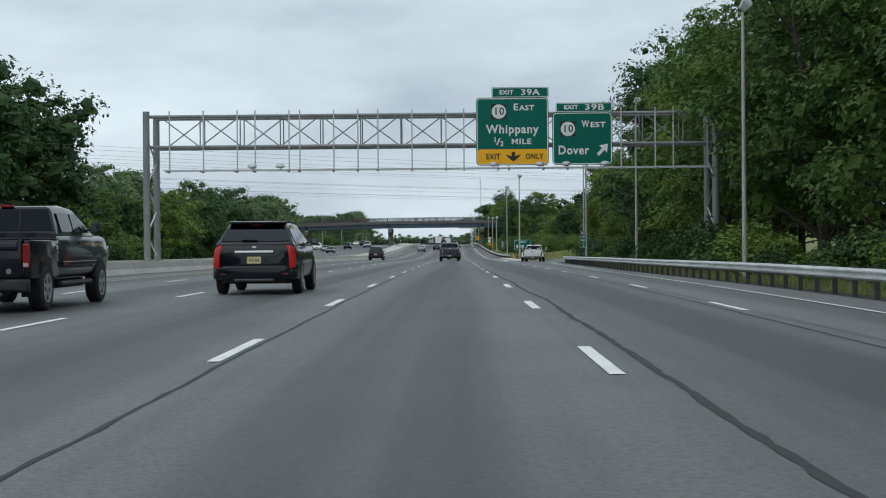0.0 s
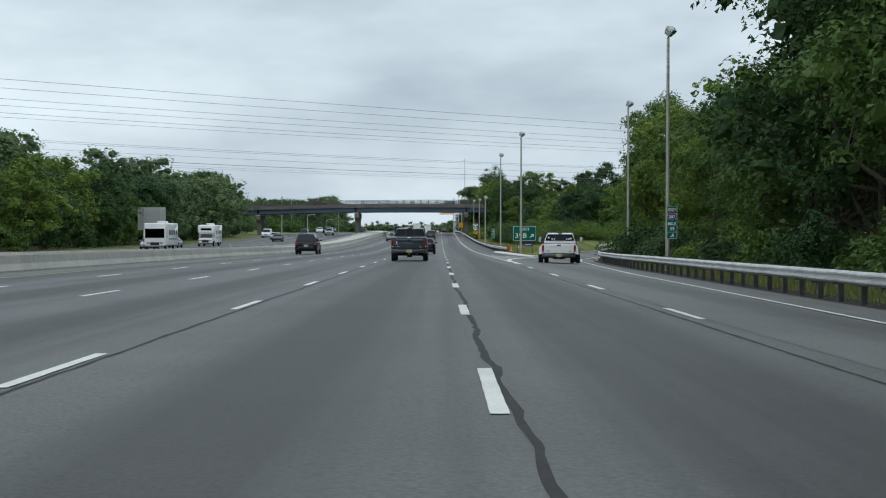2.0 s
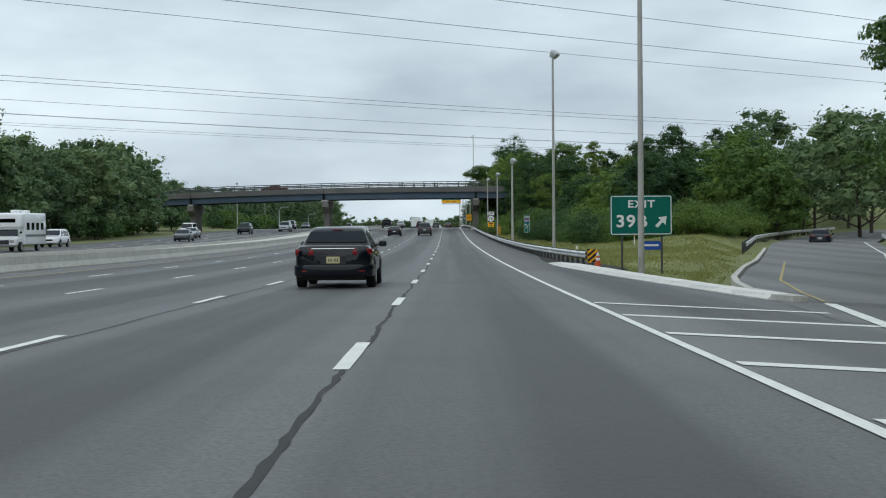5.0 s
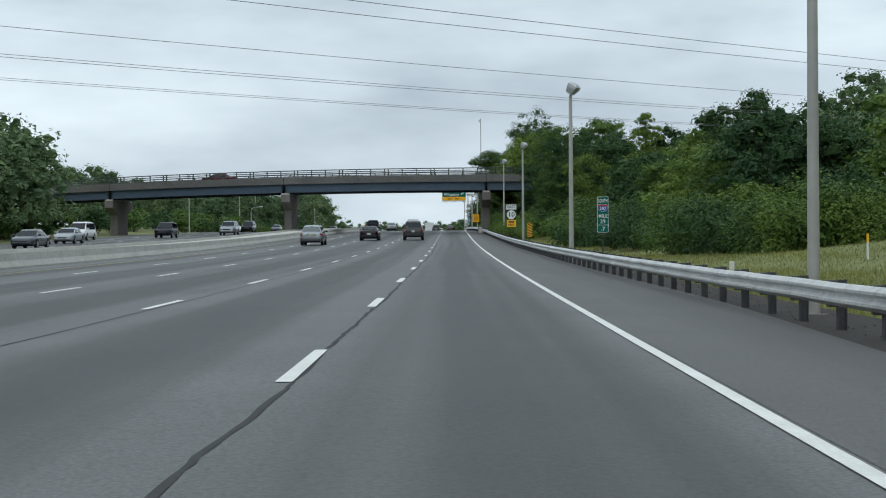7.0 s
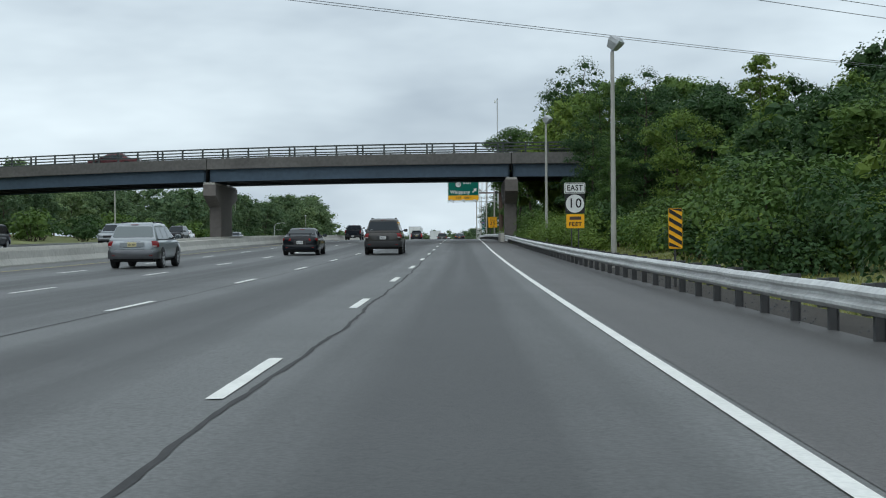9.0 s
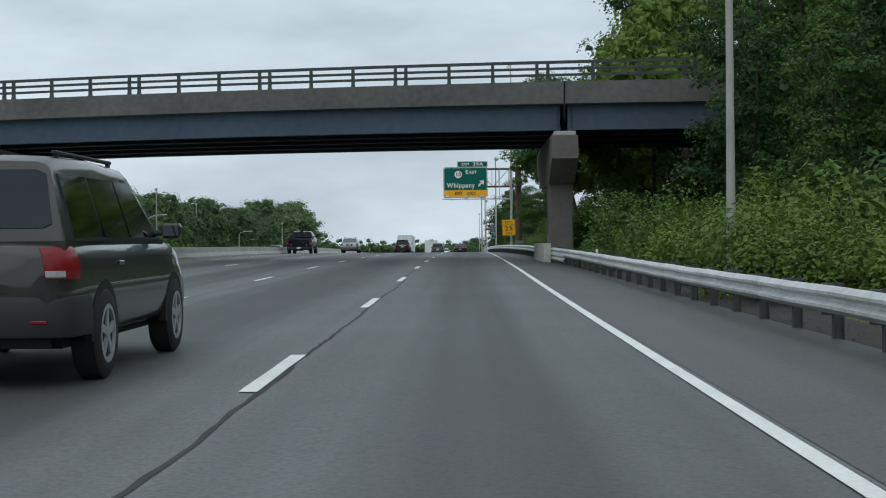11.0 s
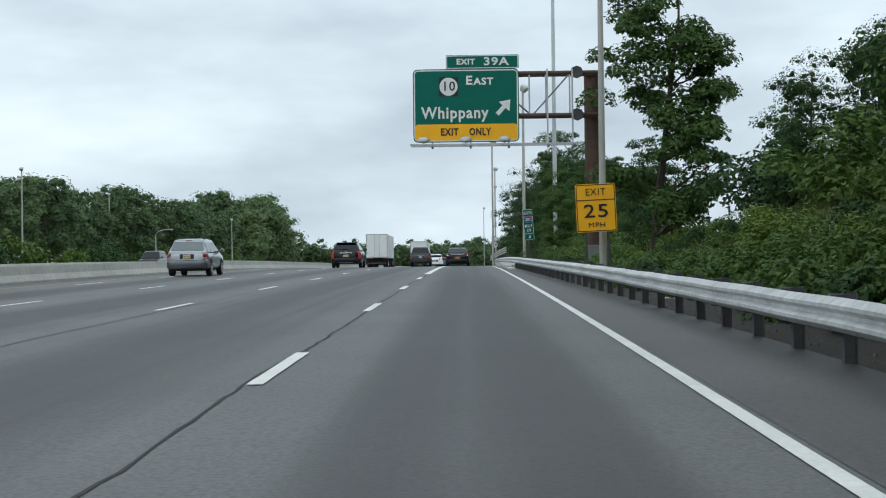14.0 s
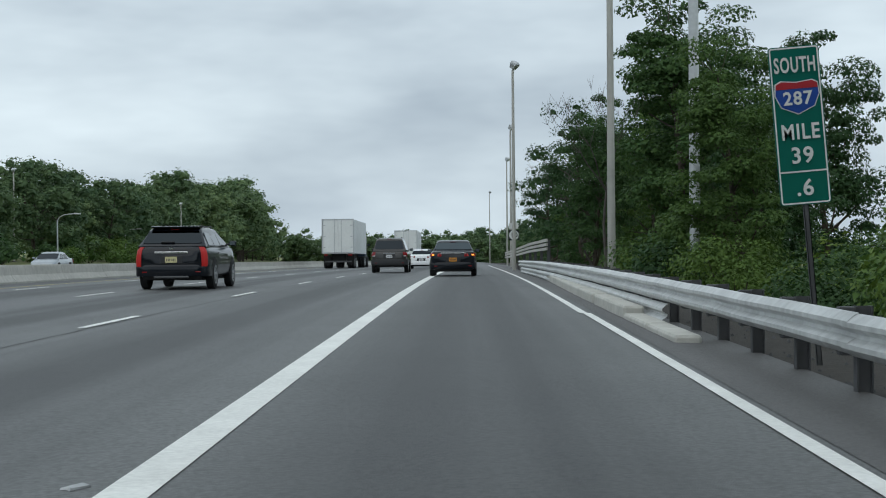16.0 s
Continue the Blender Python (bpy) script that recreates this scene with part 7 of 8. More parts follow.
def pickup(label, paint_m, at, L, W, H, bed, cab_doors, lift, r, dual, lit, cover, bumper, plate_m, group, name="pickup_truck", tow=True, light_h=0.40, side_h=0.72):
    """Pickup: bed with tailgate, cab with a flat back window, bonnet."""
    c = thing(name, label, "pickup truck", group)
    w = W / 2
    zb, rail_z, belt = lift, lift + side_h, lift + side_h + 0.02
    yc = bed + 0.05
    cab_len = 2.35 if cab_doors == 4 else 1.95
    yf = yc + cab_len
    # bed sides, floor, tailgate
    for s in (-1, 1):
        a, b = sorted((s * (w - 0.12), s * w))
        bevelled(part("bed_side", Mesh().box(a, b, 0.03, bed, zb + 0.05, rail_z), paint_m, c), 0.035)
        if dual:
            fa, fb2 = sorted((s * (w - 0.02), s * (w + 0.2)))
            rg = []
            for k in range(17):
                y = 0.04 + 2.2 * k / 16
                g = min(1.0, 0.6 + y) * ease((2.3 - y) / 0.7)
                o = w + 0.19 * g + 0.004
                up = max(0.0, math.sqrt(max(0.0, (r + 0.07) ** 2 - (y - bed * 0.55) ** 2)) + r - zb)
                rg.append([(s * (w - 0.03), y, zb + 0.02 + up), (s * o, y, zb + up), (s * (o + 0.005), y, zb + 0.06 + max(up, 0.1)), (s * (o - 0.03 * g), y, zb + 0.40), (s * (o - 0.11 * g), y, zb + 0.48), (s * (w - 0.02), y, zb + 0.57)])
            part("wide_fender", Mesh().loft(rg), paint_m, c, smooth=True)
    part("bed_floor", Mesh().box(-w + 0.12, w - 0.12, 0.05, bed, zb + 0.12, zb + 0.2), M_TRIM, c)
    gate = bevelled(part("tailgate", Mesh().box(-w + 0.142, w - 0.142, 0.0, 0.07, zb + 0.06, rail_z - 0.005), paint_m, c), 0.02)
    bevelled(part("gate_ridge", Mesh().loft([[(-w + 0.2, 0.0, rail_z - 0.2), (w - 0.2, 0.0, rail_z - 0.2), (w - 0.2, 0.0, rail_z - 0.03), (-w + 0.2, 0.0, rail_z - 0.03)], [(-w + 0.22, -0.014, rail_z - 0.17), (w - 0.22, -0.014, rail_z - 0.17), (w - 0.22, -0.014, rail_z - 0.05), (-w + 0.22, -0.014, rail_z - 0.05)]]), paint_m, gate), 0.008)
    part("gate_handle", Mesh().box(-0.12, 0.12, -0.02, 0.0, rail_z - 0.14, rail_z - 0.05, bev=0.015), M_UNDER, gate)
    part("badge", Mesh().tube((w - 0.36, -0.004, zb + 0.18), (w - 0.36, -0.016, zb + 0.18), 0.05, 0.045, 14), M_BADGE, gate)
    part("lettering_bar", Mesh().box(-w + 0.26, -w + 0.48, -0.018, -0.012, zb + 0.18, zb + 0.22), M_BADGE, gate)
    if cover:
        cv = bevelled(part("bed_cover", Mesh().loft([[(-w * 0.98, -0.02, rail_z + 0.003), (w * 0.98, -0.02, rail_z + 0.003), (w * 0.94, 0.03, rail_z + 0.07), (-w * 0.94, 0.03, rail_z + 0.07)], [(-w * 0.98, bed, rail_z + 0.003), (w * 0.98, bed, rail_z + 0.003), (w * 0.92, bed, rail_z + 0.12), (-w * 0.92, bed, rail_z + 0.12)]]), paint_m, c), 0.04)
        part("cover_lock", Mesh().box(-0.08, 0.08, -0.035, 0.0, rail_z + 0.02, rail_z + 0.06, bev=0.015), M_CHROME, cv)
    else:
        for s in (-1, 1):
            part("bed_rail_cap", Mesh().box(s * (w - 0.06) - 0.065, s * (w - 0.06) + 0.065, 0.02, bed, rail_z + 0.002, rail_z + 0.025, bev=0.01), M_TRIM, c)
        part("gate_cap", Mesh().box(-w + 0.17, w - 0.17, -0.005, 0.075, rail_z - 0.003, rail_z + 0.02, bev=0.008), M_TRIM, c)
    lamp_m = M_TAIL_ON if lit else M_TAIL
    for s in (-1, 1):
        a, b = sorted((s * (w - 0.135), s * (w - 0.012)))
        t = part("tail_lamp", Mesh().box(a, b, 0.002, 0.16, rail_z - 0.08 - light_h, rail_z - 0.08, bev=0.015), M_TAIL, c)
        part("reverse_lens", Mesh().box(a + 0.02, b - 0.02, -0.003, 0.003, rail_z - 0.065 - light_h, rail_z + 0.0 - light_h), M_CLEAR, t)
        if lit:
            part("lit_lens", Mesh().box(a + 0.03, b - 0.03, -0.017, -0.012, rail_z - 0.06 - light_h * 0.5, rail_z - 0.16), M_TAIL_ON, t)
    # cab
    rings = [ring(w * 0.99, zb, belt + 0.1, yc), ring(w, zb, belt + 0.1, yc + 0.6), ring(w, zb, belt + 0.09, yf), ring(w * 0.99, zb, belt + 0.08, yf + 0.3), ring(w * 0.97, zb + 0.02, belt + 0.05, L - 0.35), ring(w * 0.88, zb + 0.1, belt - 0.08, L)]
    part("cab_body", Mesh().loft(flow(rings, 3)), paint_m, c, smooth=True)
    bz0 = belt + 0.09
    wr = w * 0.80

    def sec(y, zt, ww):
        return [(-w * 0.95, y, bz0 - 0.05), (-ww, y, zt - min(0.10, (zt - bz0 + 0.05) * 0.4)), (-ww * 0.96, y, zt - min(0.035, (zt - bz0 + 0.05) * 0.15)), (-ww * 0.85, y, zt), (ww * 0.85, y, zt), (ww * 0.96, y, zt - min(0.035, (zt - bz0 + 0.05) * 0.15)), (ww, y, zt - min(0.10, (zt - bz0 + 0.05) * 0.4)), (w * 0.95, y, bz0 - 0.05)]

    ft = yf - 0.35
    bevelled(part("cab_roof", Mesh().loft([sec(yc + 0.02, bz0 + 0.02, w * 0.94), sec(yc + 0.22, H - 0.04, wr), sec((yc + ft) / 2, H, wr), sec(ft - 0.3, H - 0.04, wr), sec(yf + 0.25, bz0 + 0.01, w * 0.94)]), paint_m, c), 0.05)

    def slab(nm, q, g, off):
        off = Vector(off)
        m = Mesh().add([Vector(p) + off for p in q] + [Vector(p) - off for p in q], [(0, 1, 2, 3), (7, 6, 5, 4), (0, 4, 5, 1), (1, 5, 6, 2), (2, 6, 7, 3), (3, 7, 4, 0)])
        return part(nm, m, g, c)

    hz = H - 0.04
    back = lambda t, x: (x, yc + 0.02 + 0.2 * t, bz0 + 0.02 + (hz - bz0 - 0.02) * t)
    rw = slab("rear_window", [back(0.06, -w * 0.88), back(0.06, w * 0.88), back(0.9, wr * 0.92), back(0.9, -wr * 0.92)], M_GLASS_D, (0, -0.02, 0.004))
    for s in (-1, 1):
        p0, p1 = Vector(back(0.08, s * w * 0.27)), Vector(back(0.88, s * w * 0.25))
        part("window_divider", Mesh().tube(p0 + Vector((0, -0.024, 0)), p1 + Vector((0, -0.024, 0)), 0.012, n=5), M_TRIM, rw)
    fr = lambda t, x: (x, yf + 0.25 + (ft - 0.3 - yf - 0.25) * t, bz0 + 0.01 + (hz - bz0) * t)
    slab("windscreen", [fr(0.1, -w * 0.85), fr(0.1, w * 0.85), fr(0.88, wr * 0.88), fr(0.88, -wr * 0.88)], M_GLASS_D, (0, 0.015, 0.012))
    cuts = [yc + 0.32, yc + (1.18 if cab_doors == 4 else 0.75), yf - 0.02]
    for s in (-1, 1):
        for a, b in zip(cuts, cuts[1:]):
            xs = lambda t: s * (w * 0.95 + (wr - w * 0.95) * t)
            z = lambda t: bz0 - 0.05 + (hz - 0.05 - bz0 + 0.05) * t
            tb = min(b - 0.04, ft - 0.34)
            slab("side_window", [(xs(0.16), a + 0.04, z(0.16)), (xs(0.16), b - 0.04, z(0.16)), (xs(0.86), tb, z(0.86)), (xs(0.86), a + 0.06, z(0.86))], M_GLASS_D, (s * 0.016, 0, 0.006))
            part("door_handle", Mesh().box(min(s * w, s * (w + 0.025)), max(s * w, s * (w + 0.025)), a + 0.15, a + 0.32, belt - 0.1, belt - 0.06, bev=0.008), M_TRIM, c)
        part("body_moulding", Mesh().box(min(s * w, s * (w + 0.015)), max(s * w, s * (w + 0.015)), yc + 0.2, yf + 0.2, zb + 0.24, zb + 0.32, bev=0.006), paint_m, c)
        part("running_board", Mesh().tube((s * (w - 0.02), yc + 0.1, zb - 0.08), (s * (w - 0.02), yf - 0.1, zb - 0.08), 0.05, n=8), M_CHROME if cover else M_TRIM, c, smooth=True)
        a, b = sorted((s * w * 0.62, s * w * 0.92))
        part("headlamp", Mesh().box(a, b, L - 0.12, L + 0.01, belt - 0.38, belt - 0.14, bev=0.03), M_CLEAR, c)
        part("mudflap", Mesh().box(s * (w - 0.16) - 0.14, s * (w - 0.16) + 0.14, bed * 0.28, bed * 0.28 + 0.015, 0.25, zb + 0.1), M_UNDER, c)
    part("brake_lamp", Mesh().box(-0.12, 0.12, yc + 0.17, yc + 0.24, H - 0.045, H - 0.005, bev=0.01), M_TAIL, c, "high red brake lamp")
    bp = part("rear_bumper", Mesh().loft([[(-w * 0.99, 0.06, zb - 0.18), (w * 0.99, 0.06, zb - 0.18), (w * 0.99, 0.06, zb + 0.05), (-w * 0.99, 0.06, zb + 0.05)], [(-w * 0.97, -0.12, zb - 0.16), (w * 0.97, -0.12, zb - 0.16), (w * 0.97, -0.12, zb + 0.04), (-w * 0.97, -0.12, zb + 0.04)], [(-w * 0.8, -0.2, zb - 0.13), (w * 0.8, -0.2, zb - 0.13), (w * 0.8, -0.2, zb + 0.03), (-w * 0.8, -0.2, zb + 0.03)]]), bumper, c)
    bevelled(bp, 0.02)
    part("bumper_step", Mesh().box(-w * 0.62, w * 0.62, -0.205, -0.05, zb + 0.032, zb + 0.045), M_TRIM, bp)
    num_plate(c, 0, -0.215, zb - 0.05, plate_m)
    if tow:
        part("tow_bar", Mesh().box(-0.35, 0.35, -0.02, 0.06, zb - 0.28, zb - 0.2, bev=0.015), M_UNDER, c)
        part("tow_ball", Mesh().tube((0, -0.12, zb - 0.24), (0, -0.12, zb - 0.16), 0.035, 0.03, 10), M_CHROME, c, smooth=True)
        part("tow_receiver", Mesh().box(-0.045, 0.045, -0.14, 0.0, zb - 0.29, zb - 0.23), M_UNDER, c)
    part("chassis", Mesh().box(-w * 0.5, w * 0.5, 0.2, L - 0.5, zb - 0.2, zb + 0.04), M_UNDER, c)
    part("axle", Mesh().tube((-w * 0.8, bed * 0.55, r), (w * 0.8, bed * 0.55, r), 0.08, n=8), M_UNDER, c)
    part("differential", Mesh().tube((-0.14, bed * 0.55, r), (0.14, bed * 0.55, r), 0.17, n=10), M_UNDER, c)
    part("exhaust", Mesh().tube((w * 0.45, 0.1, zb - 0.2), (w * 0.45, 1.2, zb - 0.15), 0.045, n=8), M_BADGE, c)
    for y in (bed * 0.55, L - 1.0):
        arches(c, w + (0.2 if dual and y < bed else 0), y, r, zb)
        for s in (-1, 1):
            wheel(c, s * (w - 0.105 + (0.2 if dual and y < bed else 0)), y, r, 0.26, s)
            if dual and y < bed:
                wheel(c, s * (w - 0.24), y, r, 0.24, s)
    mirrors(c, w * 0.96, yf - 0.2, belt + 0.12, M_TRIM, True)
    c.matrix_basis = at
    return c


# graphite pickup with a hard bed cover and a ribbon decal
pk = pickup("graphite pickup truck with a hard bed cover and dark red lamps", P_GREY, spot(-2.05, 142.7), 5.6, 1.95, 1.84, 2.0, 2, 0.60, 0.37, False, False, True, M_BUMPER, M_PLATE, "", side_h=0.63)
rib = Mesh()
for a, b in (((-0.70, 1.03), (-0.635, 0.915)), ((-0.66, 1.03), (-0.725, 0.91))):
    rib.tube((a[0], -0.014, a[1]), (b[0], -0.014, b[1]), 0.017, n=5)
for i in range(10):
    a, b = 2 * math.pi * i / 10, 2 * math.pi * (i + 1) / 10
    rib.tube((-0.68 + 0.024 * math.cos(a), -0.014, 1.06 + 0.034 * math.sin(a)), (-0.68 + 0.024 * math.cos(b), -0.014, 1.06 + 0.034 * math.sin(b)), 0.014, n=5)
part("ribbon_decal", rib, M_DECAL, pk, "white awareness ribbon decal")

wp = pickup("white crew-cab pickup truck with twin rear wheels and a dented tailgate", P_WHITE, spot(6.22, 144.03, -6, False) @ Matrix.Scale(0.95, 4), 6.5, 2.0, 1.79, 2.35, 4, 0.54, 0.385, True, False, False, M_BUMPER, M_PLATE, "", light_h=0.40, side_h=0.61)
for x, z, s in ((-0.66, 1.50, 0.05), (-0.45, 1.42, 0.045), (-0.33, 1.43, 0.045), (0.42, 1.42, 0.045), (0.55, 1.43, 0.05), (0.66, 1.45, 0.055)):
    part("window_sticker", Mesh().tube((x, 2.38, z), (x, 2.37, z), s, n=10), M_DECAL, wp, "pale round window sticker")

for sd in (-1, 1):
    tm = part("tow_mirror", Mesh().box(min(sd * 1.16, sd * 1.36), max(sd * 1.16, sd * 1.36), 4.42, 4.56, 1.22, 1.56, bev=0.04), M_TRIM, wp, "tall black towing mirror")
    part("mirror_glass", Mesh().box(min(sd * 1.185, sd * 1.335), max(sd * 1.185, sd * 1.335), 4.412, 4.418, 1.25, 1.53), M_CHROME, tm)
    part("mirror_arm", Mesh().tube((sd * 0.95, 4.52, 1.3), (sd * 1.2, 4.5, 1.34), 0.03, n=8), M_TRIM, tm)
pickup("black crew-cab pickup truck in the far lanes", P_BLACK, spot(-9.5, 24.5), 5.8, 2.0, 1.88, 1.75, 4, 0.52, 0.39, False, False, False, M_TRIM, M_PLATE, "")
pickup("dark navy crew-cab pickup truck keeping to the inner lane", P_NAVY, spot(-11.9, 461), 5.7, 2.0, 1.86, 1.75, 4, 0.52, 0.39, False, False, False, M_TRIM, M_PLATE_W, "")

# black luxury crossover with tall red lamps and a chrome strip
def crossover(label, at):
    """Black crossover with tall lamps, chrome strip, spoiler and roof rails."""
    sv = car(label, "SUV", P_BLACK, 4.83, 1.91, 1.66, 1.13, (0.10, 0.62, 2.7, 3.75), 0.38, (1.0, 3.82), 0.86, at, 0.30, None, M_PLATE, "tall", True, rails=True, plate_z=0.78, name="suv")
    part("chrome_strip", Mesh().box(-0.44, 0.44, -0.06, 0.04, 0.935, 0.99, bev=0.012), M_CHROME, sv)
    part("badge", Mesh().tube((0, 0.06, 1.05), (0, -0.02, 1.05), 0.06, 0.055, 14), M_CHROME, sv)
    part("wiper", Mesh().box(-0.30, 0.06, 0.15, 0.185, 1.22, 1.26, bev=0.012), M_TRIM, sv)
    part("roof_spoiler", Mesh().loft([[(-0.62, 0.46, 1.62), (0.62, 0.46, 1.62), (0.62, 0.46, 1.655), (-0.62, 0.46, 1.655)], [(-0.66, 0.8, 1.61), (0.66, 0.8, 1.61), (0.66, 0.8, 1.67), (-0.66, 0.8, 1.67)]]), P_BLACK, sv)
    part("lower_guard", Mesh().box(-0.45, 0.45, -0.075, 0.1, 0.30, 0.36, bev=0.02), M_POST, sv)


crossover("black crossover SUV with tall red tail lamps and a chrome strip", spot(-6.0, 521))
crossover("black crossover SUV beside the first lanes with red lamps", spot(-5.9, 32.8))

sb = car("silver estate car with a black roof rack and grey lower bumper", "estate car", P_SILVER, 4.45, 1.74, 1.58, 0.98, (0.1, 0.5, 2.5, 3.35), 0.33, (0.85, 3.38), 0.88, spot(-9.5, 332), 0.28, M_GLASS_L, M_PLATE, "side", rails=True, trim=M_BUMPER, plate_z=0.82, name="estate_car")
part("number_panel", Mesh().box(-0.42, 0.42, -0.052, 0.0, 0.73, 0.91, bev=0.02), P_SILVER, sb)

ex = car("dark taupe boxy SUV with roof rails", "SUV", P_BROWN, 4.7, 1.84, 1.80, 1.10, (0.06, 0.36, 2.75, 3.5), 0.36, (0.95, 3.7), 0.98, spot(-2.3, 557), 0.34, None, M_PLATE_W, "side", rails=True, trim=M_TRIM, plate_z=0.84, name="suv")
part("gate_handle", Mesh().box(-0.3, 0.3, -0.045, 0.03, 0.97, 1.01, bev=0.01), M_BADGE, ex)

sd = car("black saloon car with a chrome boot strip and lit brake lamps", "saloon car", P_BLACK, 4.9, 1.84, 1.46, 0.93, (0.95, 1.5, 2.75, 3.75), 0.33, (1.05, 3.85), 0.84, spot(1.1, 541), 0.24, M_GLASS_L, M_PLATE_O, "wide", True, deck=1.0, name="saloon_car")
part("chrome_strip", Mesh().box(-0.5, 0.5, -0.05, 0.02, 0.905, 0.93, bev=0.008), M_CHROME, sd)
for s in (-1, 1):
    a, b = sorted((s * 0.74, s * 0.84))
    part("indicator", Mesh().box(a, b, -0.03, 0.05, 0.82, 0.875, bev=0.02), M_BLINK, sd, "lit amber indicator")

sd2 = car("black saloon car with a silver boot strip", "saloon car", P_BLACK, 4.8, 1.82, 1.45, 0.93, (0.95, 1.5, 2.75, 3.75), 0.33, (1.05, 3.8), 0.84, spot(-1.7, 192), 0.24, None, M_PLATE, "wide", deck=1.0, name="saloon_car")
part("chrome_strip", Mesh().box(-0.5, 0.5, -0.05, 0.02, 0.905, 0.93, bev=0.008), M_CHROME, sd2)
cp = car("black low coupe with a raised rear spoiler", "coupe", P_BLACK, 4.4, 1.76, 1.36, 0.88, (0.5, 1.3, 2.35, 3.25), 0.32, (0.9, 3.5), 0.78, spot(-6.3, 354), 0.22, None, M_PLATE_W, "wide", deck=0.96, name="coupe")
part("spoiler", Mesh().box(-0.62, 0.62, 0.05, 0.25, 1.06, 1.09, bev=0.01), P_BLACK, cp)
for s in (-0.5, 0.5):
    part("spoiler_foot", Mesh().box(s - 0.02, s + 0.02, 0.1, 0.22, 0.93, 1.07), P_BLACK, cp)
car("black boxy SUV keeping to the inner lane", "SUV", P_BLACK, 4.8, 1.9, 1.82, 1.12, (0.06, 0.34, 2.9, 3.7), 0.37, (0.95, 3.75), 1.0, spot(-11.9, 188), 0.34, None, M_PLATE_W, "side", name="suv")
car("white saloon car ahead in the middle lane", "saloon car", P_WHITE, 4.6, 1.75, 1.42, 0.92, (0.9, 1.45, 2.6, 3.55), 0.32, (1.0, 3.6), 0.84, spot(-1.6, 586), 0.24, None, M_PLATE_W, "wide", deck=0.98, name="saloon_car")
car("slate blue saloon car far ahead", "saloon car", P_BLUE, 4.6, 1.78, 1.43, 0.92, (0.9, 1.45, 2.6, 3.55), 0.32, (1.0, 3.6), 0.84, spot(-1.7, 640), 0.24, None, M_PLATE_W, "wide", deck=0.98, name="saloon_car")
car("dark car rounding the exit ramp", "saloon car", P_NAVY, 4.6, 1.78, 1.43, 0.92, (0.9, 1.45, 2.6, 3.55), 0.32, (1.0, 3.6), 0.84, pose(32.5, 281, zr(281) - 0.2, 0, 0, -17), 0.24, None, M_PLATE_W, "wide", deck=0.98, name="saloon_car")


P_WINE = paint("car_paint_dull_red", (0.11, 0.022, 0.026), 0.3, 0.1, 0.7)
car("dull red car crossing the overpass behind its railing", "saloon car", P_WINE, 4.6, 1.78, 1.45, 0.92, (0.9, 1.45, 2.6, 3.55), 0.32, (1.0, 3.6), 0.84, pose(-27.2, 412.0, 7.05 + bz(-29.5), 0, 0, 90), 0.24, None, M_PLATE_W, "wide", deck=0.98, name="saloon_car")
ex2 = car("dark taupe boxy SUV with a pale sticker on its rear glass", "SUV", P_BROWN, 4.7, 1.84, 1.80, 1.10, (0.06, 0.36, 2.75, 3.5), 0.36, (0.95, 3.7), 0.98, spot(-2.2, 354), 0.34, None, M_PLATE_W, "side", rails=True, trim=M_TRIM, plate_z=0.84, name="suv")
part("rear_sticker", Mesh().box(-0.62, -0.52, 0.10, 0.115, 1.2, 1.25), M_DECAL, ex2)
car("silver estate car with dark rear glass keeping beside the navy pickup", "estate car", P_SILVER, 4.45, 1.74, 1.58, 0.98, (0.1, 0.5, 2.5, 3.35), 0.33, (0.85, 3.38), 0.88, spot(-9.9, 488), 0.28, M_GLASS_L, M_PLATE, "side", rails=True, trim=M_BUMPER, plate_z=0.82, name="estate_car")


# oncoming traffic beyond the median
def oncoming(x, y, kind, paint_m, label):
    at = pose(x, y, zr(y), 0, 0, 180)
    if kind == "van":
        return car(label, "minivan", paint_m, 5.0, 1.95, 1.9, 1.05, (0.05, 0.3, 3.3, 4.3), 0.34, (0.9, 3.9), 1.0, at, 0.3, nose=0.85, name="minivan", group="oncoming traffic")
    if kind == "suv":
        return car(label, "SUV", paint_m, 4.7, 1.88, 1.75, 1.06, (0.08, 0.4, 2.7, 3.5), 0.36, (0.95, 3.7), 1.0, at, 0.32, nose=0.9, name="suv", group="oncoming traffic")
    return car(label, "saloon car", paint_m, 4.7, 1.8, 1.44, 0.93, (0.9, 1.45, 2.65, 3.6), 0.33, (1.0, 3.7), 0.84, at, 0.24, nose=0.72, deck=0.98, name="saloon_car", group="oncoming traffic")


for x, y, kind, p, label in ((-36.5, 246, "car", P_SILVER, "silver saloon car coming the other way"), (-36.5, 262, "car", P_SILVER, "grey saloon car behind the motorhome, oncoming"), (-37, 300, "suv", P_WHITE, "white SUV coming the other way"),
                             (-33, 352, "car", P_SILVER, "silver saloon car passing the median, oncoming"), (-37, 372, "van", P_WHITE, "white minivan coming the other way"), (-30, 381, "suv", P_NAVY, "dark SUV coming the other way"),
                             (-26, 400, "suv", P_SILVER, "silver SUV near the bridge pier, oncoming"), (-30, 445, "suv", P_BLACK, "black SUV beyond the bridge, oncoming"), (-34, 470, "car", P_WHITE, "white saloon car beyond the bridge, oncoming"),
                             (-33, 505, "car", P_GREY, "grey saloon car coming the other way"), (-26.5, 560, "suv", P_BLACK, "dark SUV over the crest, oncoming"), (-27, 585, "car", P_SILVER, "pale saloon car over the crest, oncoming"), (-30, 330, "car", P_GREY, "graphite saloon car coming the other way")):
    oncoming(x, y, kind, p, label)


